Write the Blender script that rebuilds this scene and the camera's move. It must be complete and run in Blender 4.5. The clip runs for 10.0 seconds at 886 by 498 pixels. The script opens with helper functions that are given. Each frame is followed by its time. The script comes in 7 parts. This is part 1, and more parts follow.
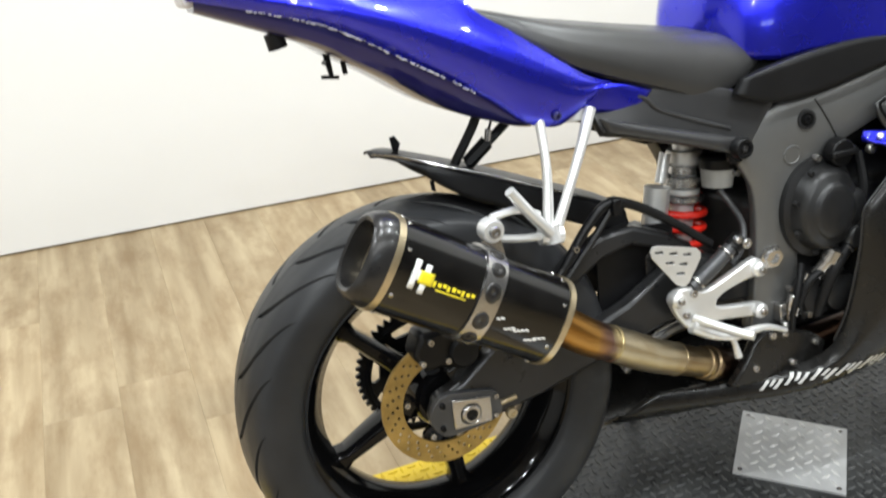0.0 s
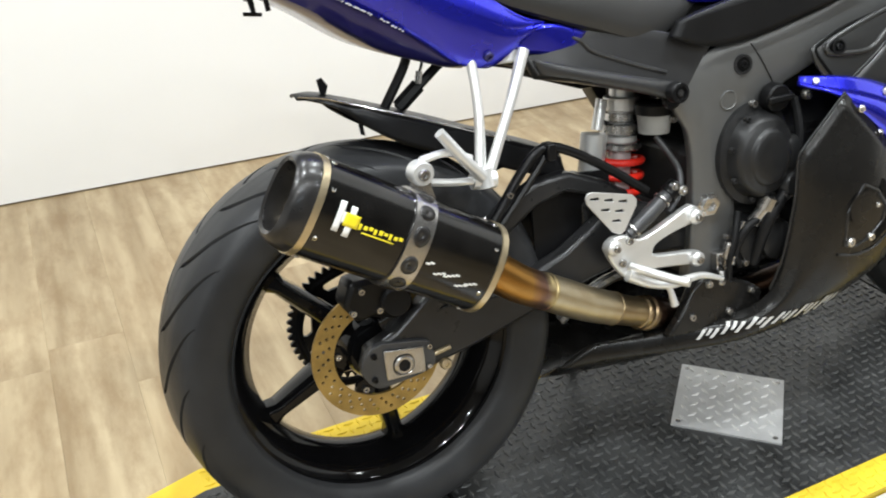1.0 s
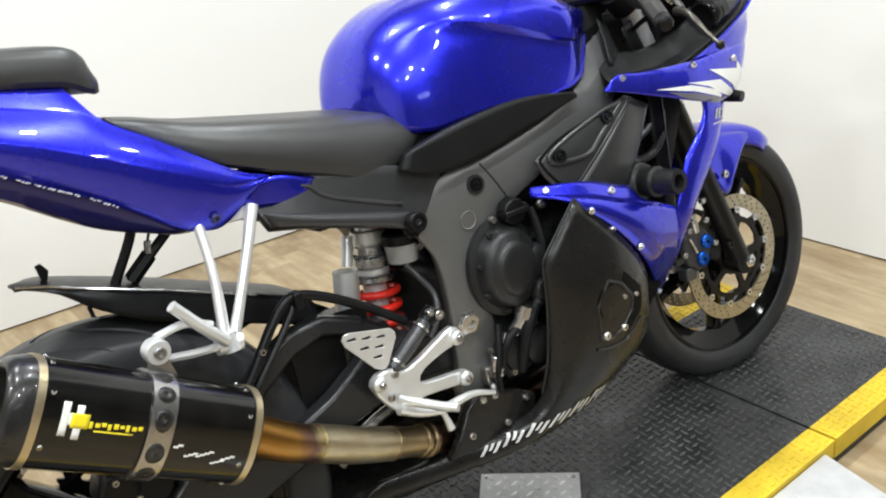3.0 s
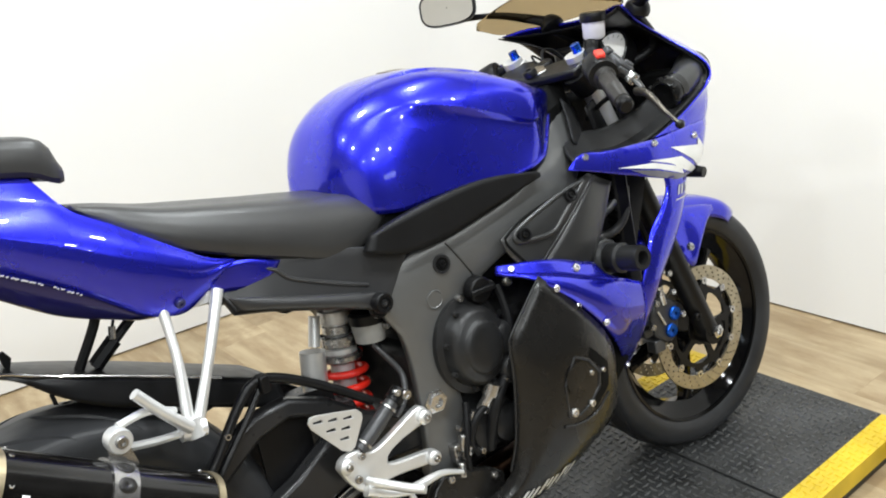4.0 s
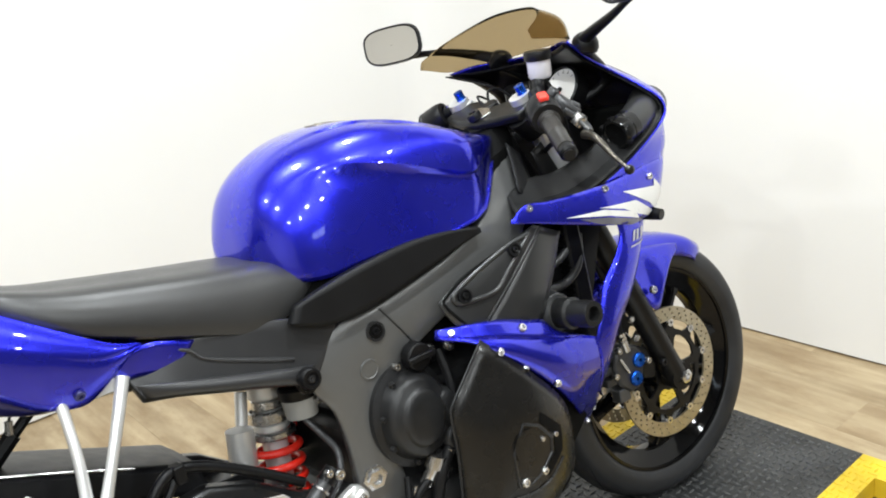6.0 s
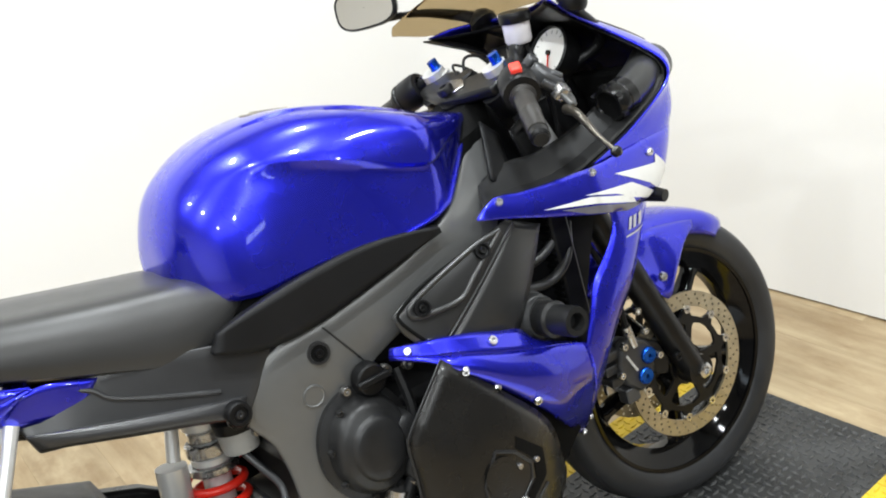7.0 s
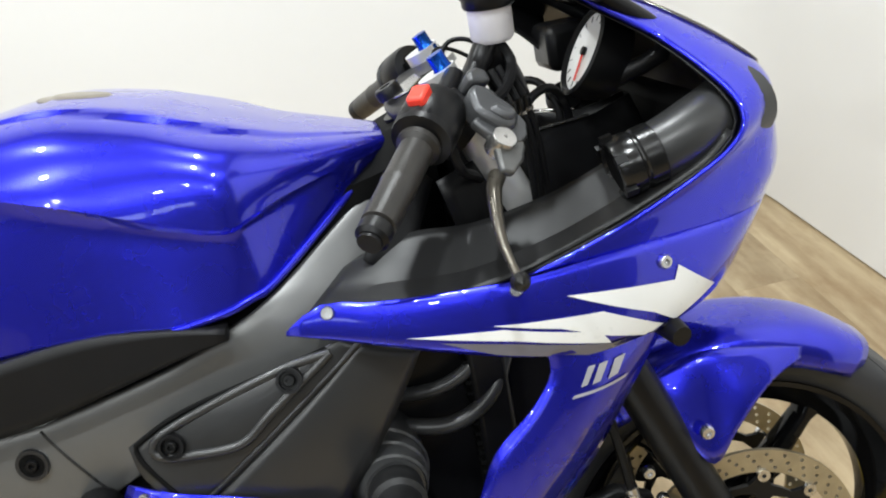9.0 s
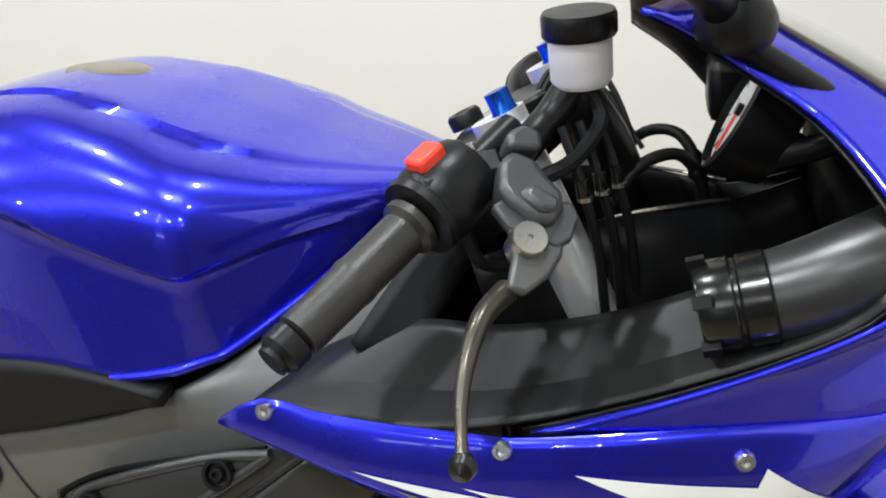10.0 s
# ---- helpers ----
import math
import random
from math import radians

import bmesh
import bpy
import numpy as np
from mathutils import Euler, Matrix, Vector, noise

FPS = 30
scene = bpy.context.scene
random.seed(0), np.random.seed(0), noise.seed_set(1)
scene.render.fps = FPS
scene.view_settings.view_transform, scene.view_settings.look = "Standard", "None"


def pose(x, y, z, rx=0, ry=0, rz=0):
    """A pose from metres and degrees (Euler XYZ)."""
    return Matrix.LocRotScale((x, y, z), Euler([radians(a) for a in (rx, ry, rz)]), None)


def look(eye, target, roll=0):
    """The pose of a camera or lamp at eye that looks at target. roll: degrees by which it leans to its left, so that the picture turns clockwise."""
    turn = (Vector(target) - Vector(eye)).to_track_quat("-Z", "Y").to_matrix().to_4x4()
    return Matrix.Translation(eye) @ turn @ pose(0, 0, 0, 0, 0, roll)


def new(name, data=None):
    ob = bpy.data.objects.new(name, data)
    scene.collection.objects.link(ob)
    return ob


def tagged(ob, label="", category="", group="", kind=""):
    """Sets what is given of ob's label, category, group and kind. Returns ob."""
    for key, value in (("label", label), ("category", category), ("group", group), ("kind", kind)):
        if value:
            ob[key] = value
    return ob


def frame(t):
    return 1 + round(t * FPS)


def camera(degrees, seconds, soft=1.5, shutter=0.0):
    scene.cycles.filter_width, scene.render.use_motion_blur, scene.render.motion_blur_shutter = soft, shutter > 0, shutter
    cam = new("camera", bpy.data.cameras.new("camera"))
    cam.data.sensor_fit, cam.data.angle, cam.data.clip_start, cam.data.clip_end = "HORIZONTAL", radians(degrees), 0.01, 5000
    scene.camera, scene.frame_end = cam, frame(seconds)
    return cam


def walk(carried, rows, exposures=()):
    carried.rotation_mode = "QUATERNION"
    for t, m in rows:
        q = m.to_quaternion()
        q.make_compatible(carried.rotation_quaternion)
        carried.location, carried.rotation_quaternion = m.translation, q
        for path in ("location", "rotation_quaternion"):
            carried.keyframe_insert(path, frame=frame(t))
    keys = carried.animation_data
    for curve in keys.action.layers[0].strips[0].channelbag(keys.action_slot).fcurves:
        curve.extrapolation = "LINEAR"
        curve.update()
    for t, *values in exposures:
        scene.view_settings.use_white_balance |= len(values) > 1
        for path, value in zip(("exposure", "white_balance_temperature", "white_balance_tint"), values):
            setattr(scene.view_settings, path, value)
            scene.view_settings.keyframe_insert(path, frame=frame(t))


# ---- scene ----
from mathutils.geometry import delaunay_2d_cdt

cam = camera(50.8, 10.0, soft=1.9, shutter=0.2)
PATH = [
    (0, (-0.454, -1.239, 1.25), (0.176, 0.426, 0.339), -3.0),
    (0.5, (-0.451, -1.236, 1.184), (0.16, 0.351, 0.132), -1.5),
    (1, (-0.417, -1.239, 1.192), (0.29, 0.365, 0.23), -1.9),
    (1.5, (-0.394, -1.244, 1.19), (0.392, 0.322, 0.224), -1.6),
    (2, (-0.368, -1.238, 1.205), (0.496, 0.313, 0.284), -2.6),
    (2.5, (-0.33, -1.239, 1.229), (0.64, 0.283, 0.367), -4.2),
    (3, (-0.289, -1.249, 1.248), (0.79, 0.23, 0.442), -5.5),
    (3.2, (-0.274, -1.254, 1.26), (0.822, 0.223, 0.474), -5.8),
    (4.5, (-0.266, -1.276, 1.289), (0.9, 0.209, 0.629), -5.1),
    (5, (-0.283, -1.287, 1.308), (0.877, 0.207, 0.657), -4.6),
    (5.2, (-0.296, -1.281, 1.321), (0.911, 0.174, 0.669), -4.5),
    (6.3, (0.015, -1.229, 1.325), (1.128, 0.284, 0.638), -8.7),
    (6.5, (0.077, -1.225, 1.333), (1.171, 0.319, 0.686), -10.0),
    (7, (0.179, -1.165, 1.316), (1.176, 0.382, 0.535), -10.9),
    (7.5, (0.372, -1.005, 1.299), (1.257, 0.575, 0.452), -7.7),
    (8, (0.569, -0.945, 1.269), (1.332, 0.638, 0.314), -13.9),
    (8.5, (0.8093, -0.9313, 1.2809), (1.2539, 0.7451, 0.3896), -6.69),
    (9, (0.9806, -0.8841, 1.2609), (1.1856, 0.8309, 0.3557), -9.63),
    (9.5, (1.1336, -0.7266, 1.2542), (1.0175, 0.997, 0.3496), -4.86),
    (10, (1.2386, -0.6101, 1.2379), (0.7745, 1.0249, 0.282), -8.49),
]
walk(cam, [(t, look(eye, target, roll)) for t, eye, target, roll in PATH], ((0, 0.24), (1.5, 0.19), (2.5, 0.09), (3.2, 0.10), (4.5, 0.17), (5.2, 0.19), (6.5, 0.16), (7, 0.24), (8, 0.17), (9, 0.05), (10, -0.1)))

# ---- light ----
world = bpy.data.worlds.new("room_air")
scene.world = world
world.use_nodes = True
world.node_tree.nodes["Background"].inputs[0].default_value = (0.9, 0.95, 1.0, 1)
world.node_tree.nodes["Background"].inputs[1].default_value = 0.05
CEIL = 2.9
FLOOR = -0.075
# x, y, watts
LAMPS = [(-2.4, -2.9, 24), (-1.5, -3.4, 24), (-0.8, -2.8, 22), (-0.3, -3.6, 18), (0.3, -2.9, 10), (0.9, -3.3, 7), (1.6, -2.8, 7), (2.0, -3.7, 7), (-1.7, -0.9, 25), (-0.2, -0.8, 26), (1.0, -0.8, 25), (1.85, -1.3, 9), (-1.5, 0.45, 25), (0.0, 0.5, 26), (1.3, 0.4, 30)]

# ---- materials ----


def mat(name, color, rough=0.5, metal=0.0, coat=0.0, vary=0.12, scale=8.0, bump=0.0, bscale=200.0, rvary=0.08, trans=0.0, ior=1.45, alpha=1.0, stretch=None, color2=None, spec=0.5):
    m = bpy.data.materials.new(name)
    m.use_nodes = True
    nt = m.node_tree
    N, L = nt.nodes, nt.links
    b = N["Principled BSDF"]
    b.inputs["Metallic"].default_value = metal
    b.inputs["Coat Weight"].default_value = coat
    b.inputs["Coat Roughness"].default_value = 0.02
    b.inputs["Transmission Weight"].default_value = trans
    b.inputs["IOR"].default_value = ior
    b.inputs["Alpha"].default_value = alpha
    b.inputs["Specular IOR Level"].default_value = spec
    tc = N.new("ShaderNodeTexCoord")
    mp = N.new("ShaderNodeMapping")
    if stretch:
        mp.inputs["Scale"].default_value = stretch
    L.new(tc.outputs["Object"], mp.inputs["Vector"])
    n1 = N.new("ShaderNodeTexNoise")
    n1.inputs["Scale"].default_value = scale
    n1.inputs["Detail"].default_value = 6
    L.new(mp.outputs[0], n1.inputs["Vector"])
    ramp = N.new("ShaderNodeMapRange")
    ramp.inputs["From Min"].default_value, ramp.inputs["From Max"].default_value = 0.3, 0.7
    L.new(n1.outputs["Fac"], ramp.inputs["Value"])
    mix = N.new("ShaderNodeMix")
    mix.data_type = "RGBA"
    c2 = color2 or tuple(c * (1 + vary) for c in color)
    c1 = color if color2 else tuple(c * (1 - vary) for c in color)
    mix.inputs["A"].default_value, mix.inputs["B"].default_value = (*c1, 1), (*c2, 1)
    L.new(ramp.outputs[0], mix.inputs["Factor"])
    L.new(mix.outputs["Result"], b.inputs["Base Color"])
    r = N.new("ShaderNodeMapRange")
    r.inputs["To Min"].default_value, r.inputs["To Max"].default_value = max(0.01, rough - rvary), min(1, rough + rvary)
    n2 = N.new("ShaderNodeTexNoise")
    n2.inputs["Scale"].default_value = scale * 4.3
    n2.inputs["Detail"].default_value = 4
    L.new(mp.outputs[0], n2.inputs["Vector"])
    L.new(n2.outputs["Fac"], r.inputs["Value"])
    L.new(r.outputs[0], b.inputs["Roughness"])
    if bump:
        n3 = N.new("ShaderNodeTexNoise")
        n3.inputs["Scale"].default_value = bscale
        n3.inputs["Detail"].default_value = 3
        L.new(mp.outputs[0], n3.inputs["Vector"])
        bp = N.new("ShaderNodeBump")
        bp.inputs["Strength"].default_value = bump
        bp.inputs["Distance"].default_value = 0.002
        L.new(n3.outputs["Fac"], bp.inputs["Height"])
        L.new(bp.outputs[0], b.inputs["Normal"])
    return m


M = {}
M["blue"] = mat("blue_pearl_paint", (0.023, 0.026, 0.60), 0.27, 0.85, 1.0, 0.1, 5, 0.02, 900, 0.03)
M["blue"].node_tree.nodes["Principled BSDF"].inputs["Specular Tint"].default_value = (0.3, 0.3, 0.85, 1)
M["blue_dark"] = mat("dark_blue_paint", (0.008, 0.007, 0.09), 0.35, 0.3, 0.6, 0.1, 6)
M["frame"] = mat("frame_satin_grey", (0.138, 0.139, 0.137), 0.36, 0.5, 0, 0.1, 9, 0.04, 700)
M["panel_grey"] = mat("matt_dark_panel", (0.0085, 0.008, 0.0075), 0.27, 0.0, 0, 0.15, 6, 0.05, 700, spec=0.4)
M["black"] = mat("black_plastic", (0.005, 0.005, 0.0055), 0.36, 0, 0, 0.25, 10, 0.06, 600, spec=0.27)
M["black_soft"] = mat("black_textured_plastic", (0.006, 0.006, 0.0065), 0.5, 0, 0, 0.2, 12, 0.15, 900, spec=0.22)
M["swing"] = mat("satin_black_swingarm", (0.022, 0.022, 0.023), 0.3, 0.3, 0, 0.2, 8, 0.05, 700, spec=0.5)
M["casting"] = mat("dark_grey_casting", (0.062, 0.063, 0.066), 0.34, 0.35, 0, 0.2, 14, 0.1, 500)
M["caliper"] = mat("dusty_black_casting", (0.035, 0.035, 0.036), 0.38, 0.2, 0, 0.35, 24, 0.12, 380)
M["hose"] = mat("dusty_grey_rubber_hose", (0.032, 0.0325, 0.033), 0.32, 0, 0, 0.25, 14, 0.05, 500)
# paler than the mat: worn tops plus highlights put into the colour
M["lug"] = mat("worn_highlit_rubber_lug", (0.060, 0.0605, 0.060), 0.28, 0, 0, 0.45, 4, 0.2, 260, 0.12)
M["engine"] = mat("black_engine_casting", (0.018, 0.018, 0.0185), 0.33, 0.2, 0, 0.3, 16, 0.15, 420, spec=0.4)
M["seat"] = mat("black_vinyl", (0.028, 0.0276, 0.0272), 0.36, 0, 0, 0.12, 7, 0.12, 1100, 0.06)
M["tyre"] = mat("tyre_rubber", (0.024, 0.0245, 0.026), 0.38, 0, 0, 0.3, 9, 0.1, 500, spec=0.28)
M["rim"] = mat("gloss_black_rim", (0.003, 0.003, 0.0033), 0.08, 0, 0, 0.3, 12, 0, 1, 0.04, spec=0.28)
M["alu"] = mat("brushed_aluminium", (0.72, 0.72, 0.71), 0.34, 0.65, 0, 0.1, 14, 0.05, 500)
M["steel"] = mat("dull_steel", (0.42, 0.41, 0.40), 0.24, 0.95, 0, 0.2, 22, 0.05, 500)
M["cap_metal"] = mat("dull_bronze_cap", (0.3, 0.27, 0.22), 0.4, 0.9, 0, 0.2, 22, 0.05, 500)
M["chrome"] = mat("bright_steel_bolt", (0.6, 0.6, 0.6), 0.26, 1.0, 0, 0.1, 30)
M["disc_rear"] = mat("rusty_gold_disc", (0.36, 0.24, 0.075), 0.45, 0.6, 0, 0.3, 26, 0.06, 300)
M["disc_front"] = mat("gold_steel_disc", (0.42, 0.37, 0.27), 0.35, 0.8, 0, 0.15, 26, 0.04, 300)
M["sleeve"] = mat("straw_tinted_steel", (0.52, 0.46, 0.33), 0.36, 1.0, 0, 0.2, 16, 0.03, 260, 0.08, color2=(0.40, 0.31, 0.19))
M["pipe"] = mat("heat_tinted_pipe", (0.34, 0.2, 0.06), 0.33, 1.0, 0, 0.3, 14, 0.01, 200, 0.05, color2=(0.5, 0.43, 0.32))
M["can"] = mat("black_carbon_sleeve", (0.004, 0.0037, 0.0034), 0.16, 0.0, 0.2, 0.5, 30, 0.03, 420, 0.04)
M["can"].node_tree.nodes["Principled BSDF"].inputs["Coat Roughness"].default_value = 0.07
M["ring"] = mat("worn_brass_ring", (0.5, 0.42, 0.28), 0.35, 0.9, 0, 0.2, 30)
M["cap_carbon"] = mat("scuffed_end_cap", (0.022, 0.021, 0.021), 0.3, 0.4, 0.3, 0.4, 25, 0.05, 300)
M["red"] = mat("red_spring_paint", (0.62, 0.02, 0.01), 0.3, 0, 0.5, 0.1, 20)
M["red_plastic"] = mat("red_switch_plastic", (0.8, 0.05, 0.03), 0.4, 0, 0, 0.08, 20)
M["anod"] = mat("blue_anodised", (0.01, 0.09, 0.5), 0.25, 0.9, 0, 0.1, 20)
M["white_plastic"] = mat("milky_plastic", (0.62, 0.6, 0.62), 0.4, 0, 0, 0.06, 20)
M["white_decal"] = mat("white_decal", (0.75, 0.75, 0.73), 0.3, 0, 0.4, 0.03, 20)
M["bar_silver"] = mat("silver_decal", (0.55, 0.55, 0.54), 0.35, 0.2, 0.3, 0.08, 20)
M["grey_decal"] = mat("silver_grey_decal", (0.16, 0.16, 0.2), 0.35, 0.4, 0.4, 0.05, 20)
M["grey_pale"] = mat("pale_silver_decal", (0.42, 0.42, 0.46), 0.35, 0.3, 0.4, 0.05, 20)
M["yellow_decal"] = mat("yellow_decal", (0.75, 0.62, 0.02), 0.35, 0, 0.3, 0.05, 20)
M["smoke"] = mat("smoked_screen", (0.42, 0.32, 0.18), 0.03, 0, 0, 0.02, 3, 0, 1, 0.01, trans=1.0, ior=1.05)
M["screen_dark"] = mat("smoked_screen_over_nose", (0.05, 0.042, 0.034), 0.08, 0, 1.0, 0.1, 4, 0, 1, 0.02)
M["mirror"] = mat("mirror_glass", (0.86, 0.85, 0.82), 0.02, 1.0, 0, 0.0, 3, 0, 1, 0.0)
M["dial"] = mat("white_dial", (0.75, 0.74, 0.72), 0.4, 0, 0.5, 0.03, 20)
M["grip"] = mat("worn_rubber_grip", (0.020, 0.018, 0.016), 0.38, 0, 0, 0.3, 25, 0.2, 500)
M["wall"] = mat("white_wall_paint", (0.735, 0.725, 0.705), 0.6, 0, 0, 0.015, 1.3, 0.04, 180)
# for walls out of view, kept dark so the bike reflects less light
M["wall_far"] = mat("unseen_dark_wall", (0.09, 0.089, 0.088), 0.7, 0, 0, 0.05, 1.3, 0.04, 180)
M["ceiling"] = mat("ceiling_grey", (0.45, 0.45, 0.45), 0.8, 0, 0, 0.02, 2, 0.03, 120)
M["rubber"] = mat("black_rubber_mat", (0.029, 0.0295, 0.0295), 0.29, 0, 0, 0.6, 9, 0.25, 260, 0.12)
M["yellow"] = mat("yellow_paint", (0.64, 0.445, 0.025), 0.45, 0, 0, 0.18, 9, 0.1, 200)
M["plate"] = mat("galvanised_plate", (0.55, 0.55, 0.55), 0.4, 0.5, 0, 0.12, 18, 0.08, 200)
M["dark_steel"] = mat("lift_frame_steel", (0.05, 0.05, 0.05), 0.5, 0.5, 0, 0.3, 10)
M["plank"] = mat("oak_vinyl_plank", (0.26, 0.187, 0.103), 0.42, 0, 0, 0, 2.2, 0.06, 90, 0.08, stretch=(9.0, 0.8, 1.0), color2=(0.45, 0.355, 0.22))
M["lever_grey"] = mat("cast_grey_lever", (0.075, 0.075, 0.073), 0.36, 0.35, 0, 0.2, 30, 0.08, 400)
M["lever"] = mat("gunmetal_lever", (0.07, 0.062, 0.05), 0.3, 0.7, 0, 0.25, 30, 0.05, 300)
M["cup"] = mat("grey_fluid_cup", (0.27, 0.27, 0.26), 0.3, 0.0, 0, 0.1, 20)
M["groove"] = mat("tread_groove", (0.004, 0.004, 0.004), 0.7, 0, 0, 0.2, 20, spec=0.1)
M["black_gloss"] = mat("smooth_black_plastic", (0.006, 0.006, 0.006), 0.2, 0, 0, 0.2, 9, 0.05, 300, 0.06)
M["black_sheen"] = mat("satin_black_plastic", (0.011, 0.011, 0.0112), 0.40, 0, 0, 0.15, 9, 0.04, 700, 0.05, spec=0.3)
M["duct"] = mat("moulded_black_plastic", (0.020, 0.0202, 0.0204), 0.32, 0, 0, 0.15, 8, 0.05, 700, spec=0.65)
M["grey_plastic"] = mat("satin_grey_plastic", (0.026, 0.026, 0.027), 0.32, 0, 0, 0.15, 8, 0.05, 700, spec=0.5)
# near-black with shade put into the colour, for wells, openings and inner masses
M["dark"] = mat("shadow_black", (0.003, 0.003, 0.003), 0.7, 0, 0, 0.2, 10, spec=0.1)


def tone_by_piece(m, lo, hi):
    nt = m.node_tree
    b = nt.nodes["Principled BSDF"]
    src = b.inputs["Base Color"].links[0].from_socket
    oi = nt.nodes.new("ShaderNodeObjectInfo")
    mr = nt.nodes.new("ShaderNodeMapRange")
    mr.inputs["To Min"].default_value, mr.inputs["To Max"].default_value = lo, hi
    nt.links.new(oi.outputs["Random"], mr.inputs["Value"])
    mul = nt.nodes.new("ShaderNodeVectorMath")
    mul.operation = "SCALE"
    nt.links.new(src, mul.inputs[0])
    nt.links.new(mr.outputs[0], mul.inputs["Scale"])
    nt.links.new(mul.outputs[0], b.inputs["Base Color"])


def wood_marks(m):
    """Moves the grain from piece to piece and adds soft brown blotches."""
    nt = m.node_tree
    b = nt.nodes["Principled BSDF"]
    mp = [n for n in nt.nodes if n.type == "MAPPING"][0]
    tc = [n for n in nt.nodes if n.type == "TEX_COORD"][0]
    oi = nt.nodes.new("ShaderNodeObjectInfo")
    sc = nt.nodes.new("ShaderNodeVectorMath")
    sc.operation = "SCALE"
    sc.inputs[0].default_value = (31.0, 17.0, 5.0)
    nt.links.new(oi.outputs["Random"], sc.inputs["Scale"])
    add = nt.nodes.new("ShaderNodeVectorMath")
    nt.links.new(tc.outputs["Object"], add.inputs[0])
    nt.links.new(sc.outputs[0], add.inputs[1])
    nt.links.new(add.outputs[0], mp.inputs["Vector"])
    m2 = nt.nodes.new("ShaderNodeMapping")
    m2.inputs["Scale"].default_value = (14.0, 4.5, 1.0)
    nt.links.new(add.outputs[0], m2.inputs["Vector"])
    blot = nt.nodes.new("ShaderNodeTexNoise")
    blot.inputs["Scale"].default_value = 1.0
    blot.inputs["Detail"].default_value = 7
    blot.inputs["Roughness"].default_value = 0.68
    nt.links.new(m2.outputs[0], blot.inputs["Vector"])
    rg = nt.nodes.new("ShaderNodeMapRange")
    rg.inputs["From Min"].default_value, rg.inputs["From Max"].default_value = 0.34, 0.56
    rg.inputs["To Min"].default_value, rg.inputs["To Max"].default_value = 0.55, 0.0
    nt.links.new(blot.outputs["Fac"], rg.inputs["Value"])
    mx = nt.nodes.new("ShaderNodeMix")
    mx.data_type = "RGBA"
    nt.links.new(rg.outputs[0], mx.inputs["Factor"])
    nt.links.new(b.inputs["Base Color"].links[0].from_socket, mx.inputs["A"])
    mx.inputs["B"].default_value = (0.19, 0.115, 0.05, 1)
    nt.links.new(mx.outputs["Result"], b.inputs["Base Color"])


wood_marks(M["plank"])
tone_by_piece(M["plank"], 0.88, 1.08)


def pipe_tint(m):
    """Heat colours along the pipe's own length."""
    nt = m.node_tree
    b = nt.nodes["Principled BSDF"]
    tc = nt.nodes.new("ShaderNodeTexCoord")
    sx = nt.nodes.new("ShaderNodeSeparateXYZ")
    nt.links.new(tc.outputs["Object"], sx.inputs[0])
    mr = nt.nodes.new("ShaderNodeMapRange")
    mr.inputs["From Min"].default_value, mr.inputs["From Max"].default_value = 0.12, 0.50
    nt.links.new(sx.outputs["X"], mr.inputs["Value"])
    wob = nt.nodes.new("ShaderNodeTexNoise")
    wob.inputs["Scale"].default_value = 22
    add = nt.nodes.new("ShaderNodeMath")
    add.operation = "MULTIPLY_ADD"
    add.inputs[1].default_value = 0.16
    nt.links.new(tc.outputs["Object"], wob.inputs["Vector"])
    nt.links.new(wob.outputs["Fac"], add.inputs[0])
    nt.links.new(mr.outputs[0], add.inputs[2])
    cr = nt.nodes.new("ShaderNodeValToRGB")
    stops = [(0.06, (0.30, 0.14, 0.03)), (0.27, (0.36, 0.19, 0.05)), (0.35, (0.16, 0.09, 0.08)), (0.40, (0.46, 0.37, 0.2)), (0.62, (0.5, 0.43, 0.29)), (0.72, (0.3, 0.23, 0.14)), (0.92, (0.34, 0.26, 0.15)), (1.0, (0.1, 0.055, 0.035))]
    el = cr.color_ramp.elements
    el[0].position, el[0].color = stops[0][0], (*stops[0][1], 1)
    el[1].position, el[1].color = stops[-1][0], (*stops[-1][1], 1)
    for p, c in stops[1:-1]:
        e = el.new(p)
        e.color = (*c, 1)
    nt.links.new(add.outputs[0], cr.inputs[0])
    nt.links.new(cr.outputs[0], b.inputs["Base Color"])


pipe_tint(M["pipe"])


def glow(name, color, strength):
    m = bpy.data.materials.new(name)
    m.use_nodes = True
    b = m.node_tree.nodes["Principled BSDF"]
    b.inputs["Base Color"].default_value = (*color, 1)
    b.inputs["Emission Color"].default_value = (*color, 1)
    b.inputs["Emission Strength"].default_value = strength
    return m


M["lamp"] = glow("lamp_lens", (0.97, 0.99, 1.0), 90.0)
M["daylight"] = glow("daylight_outside", (0.75, 0.88, 1.0), 4.0)

# ---- geometry helpers ----


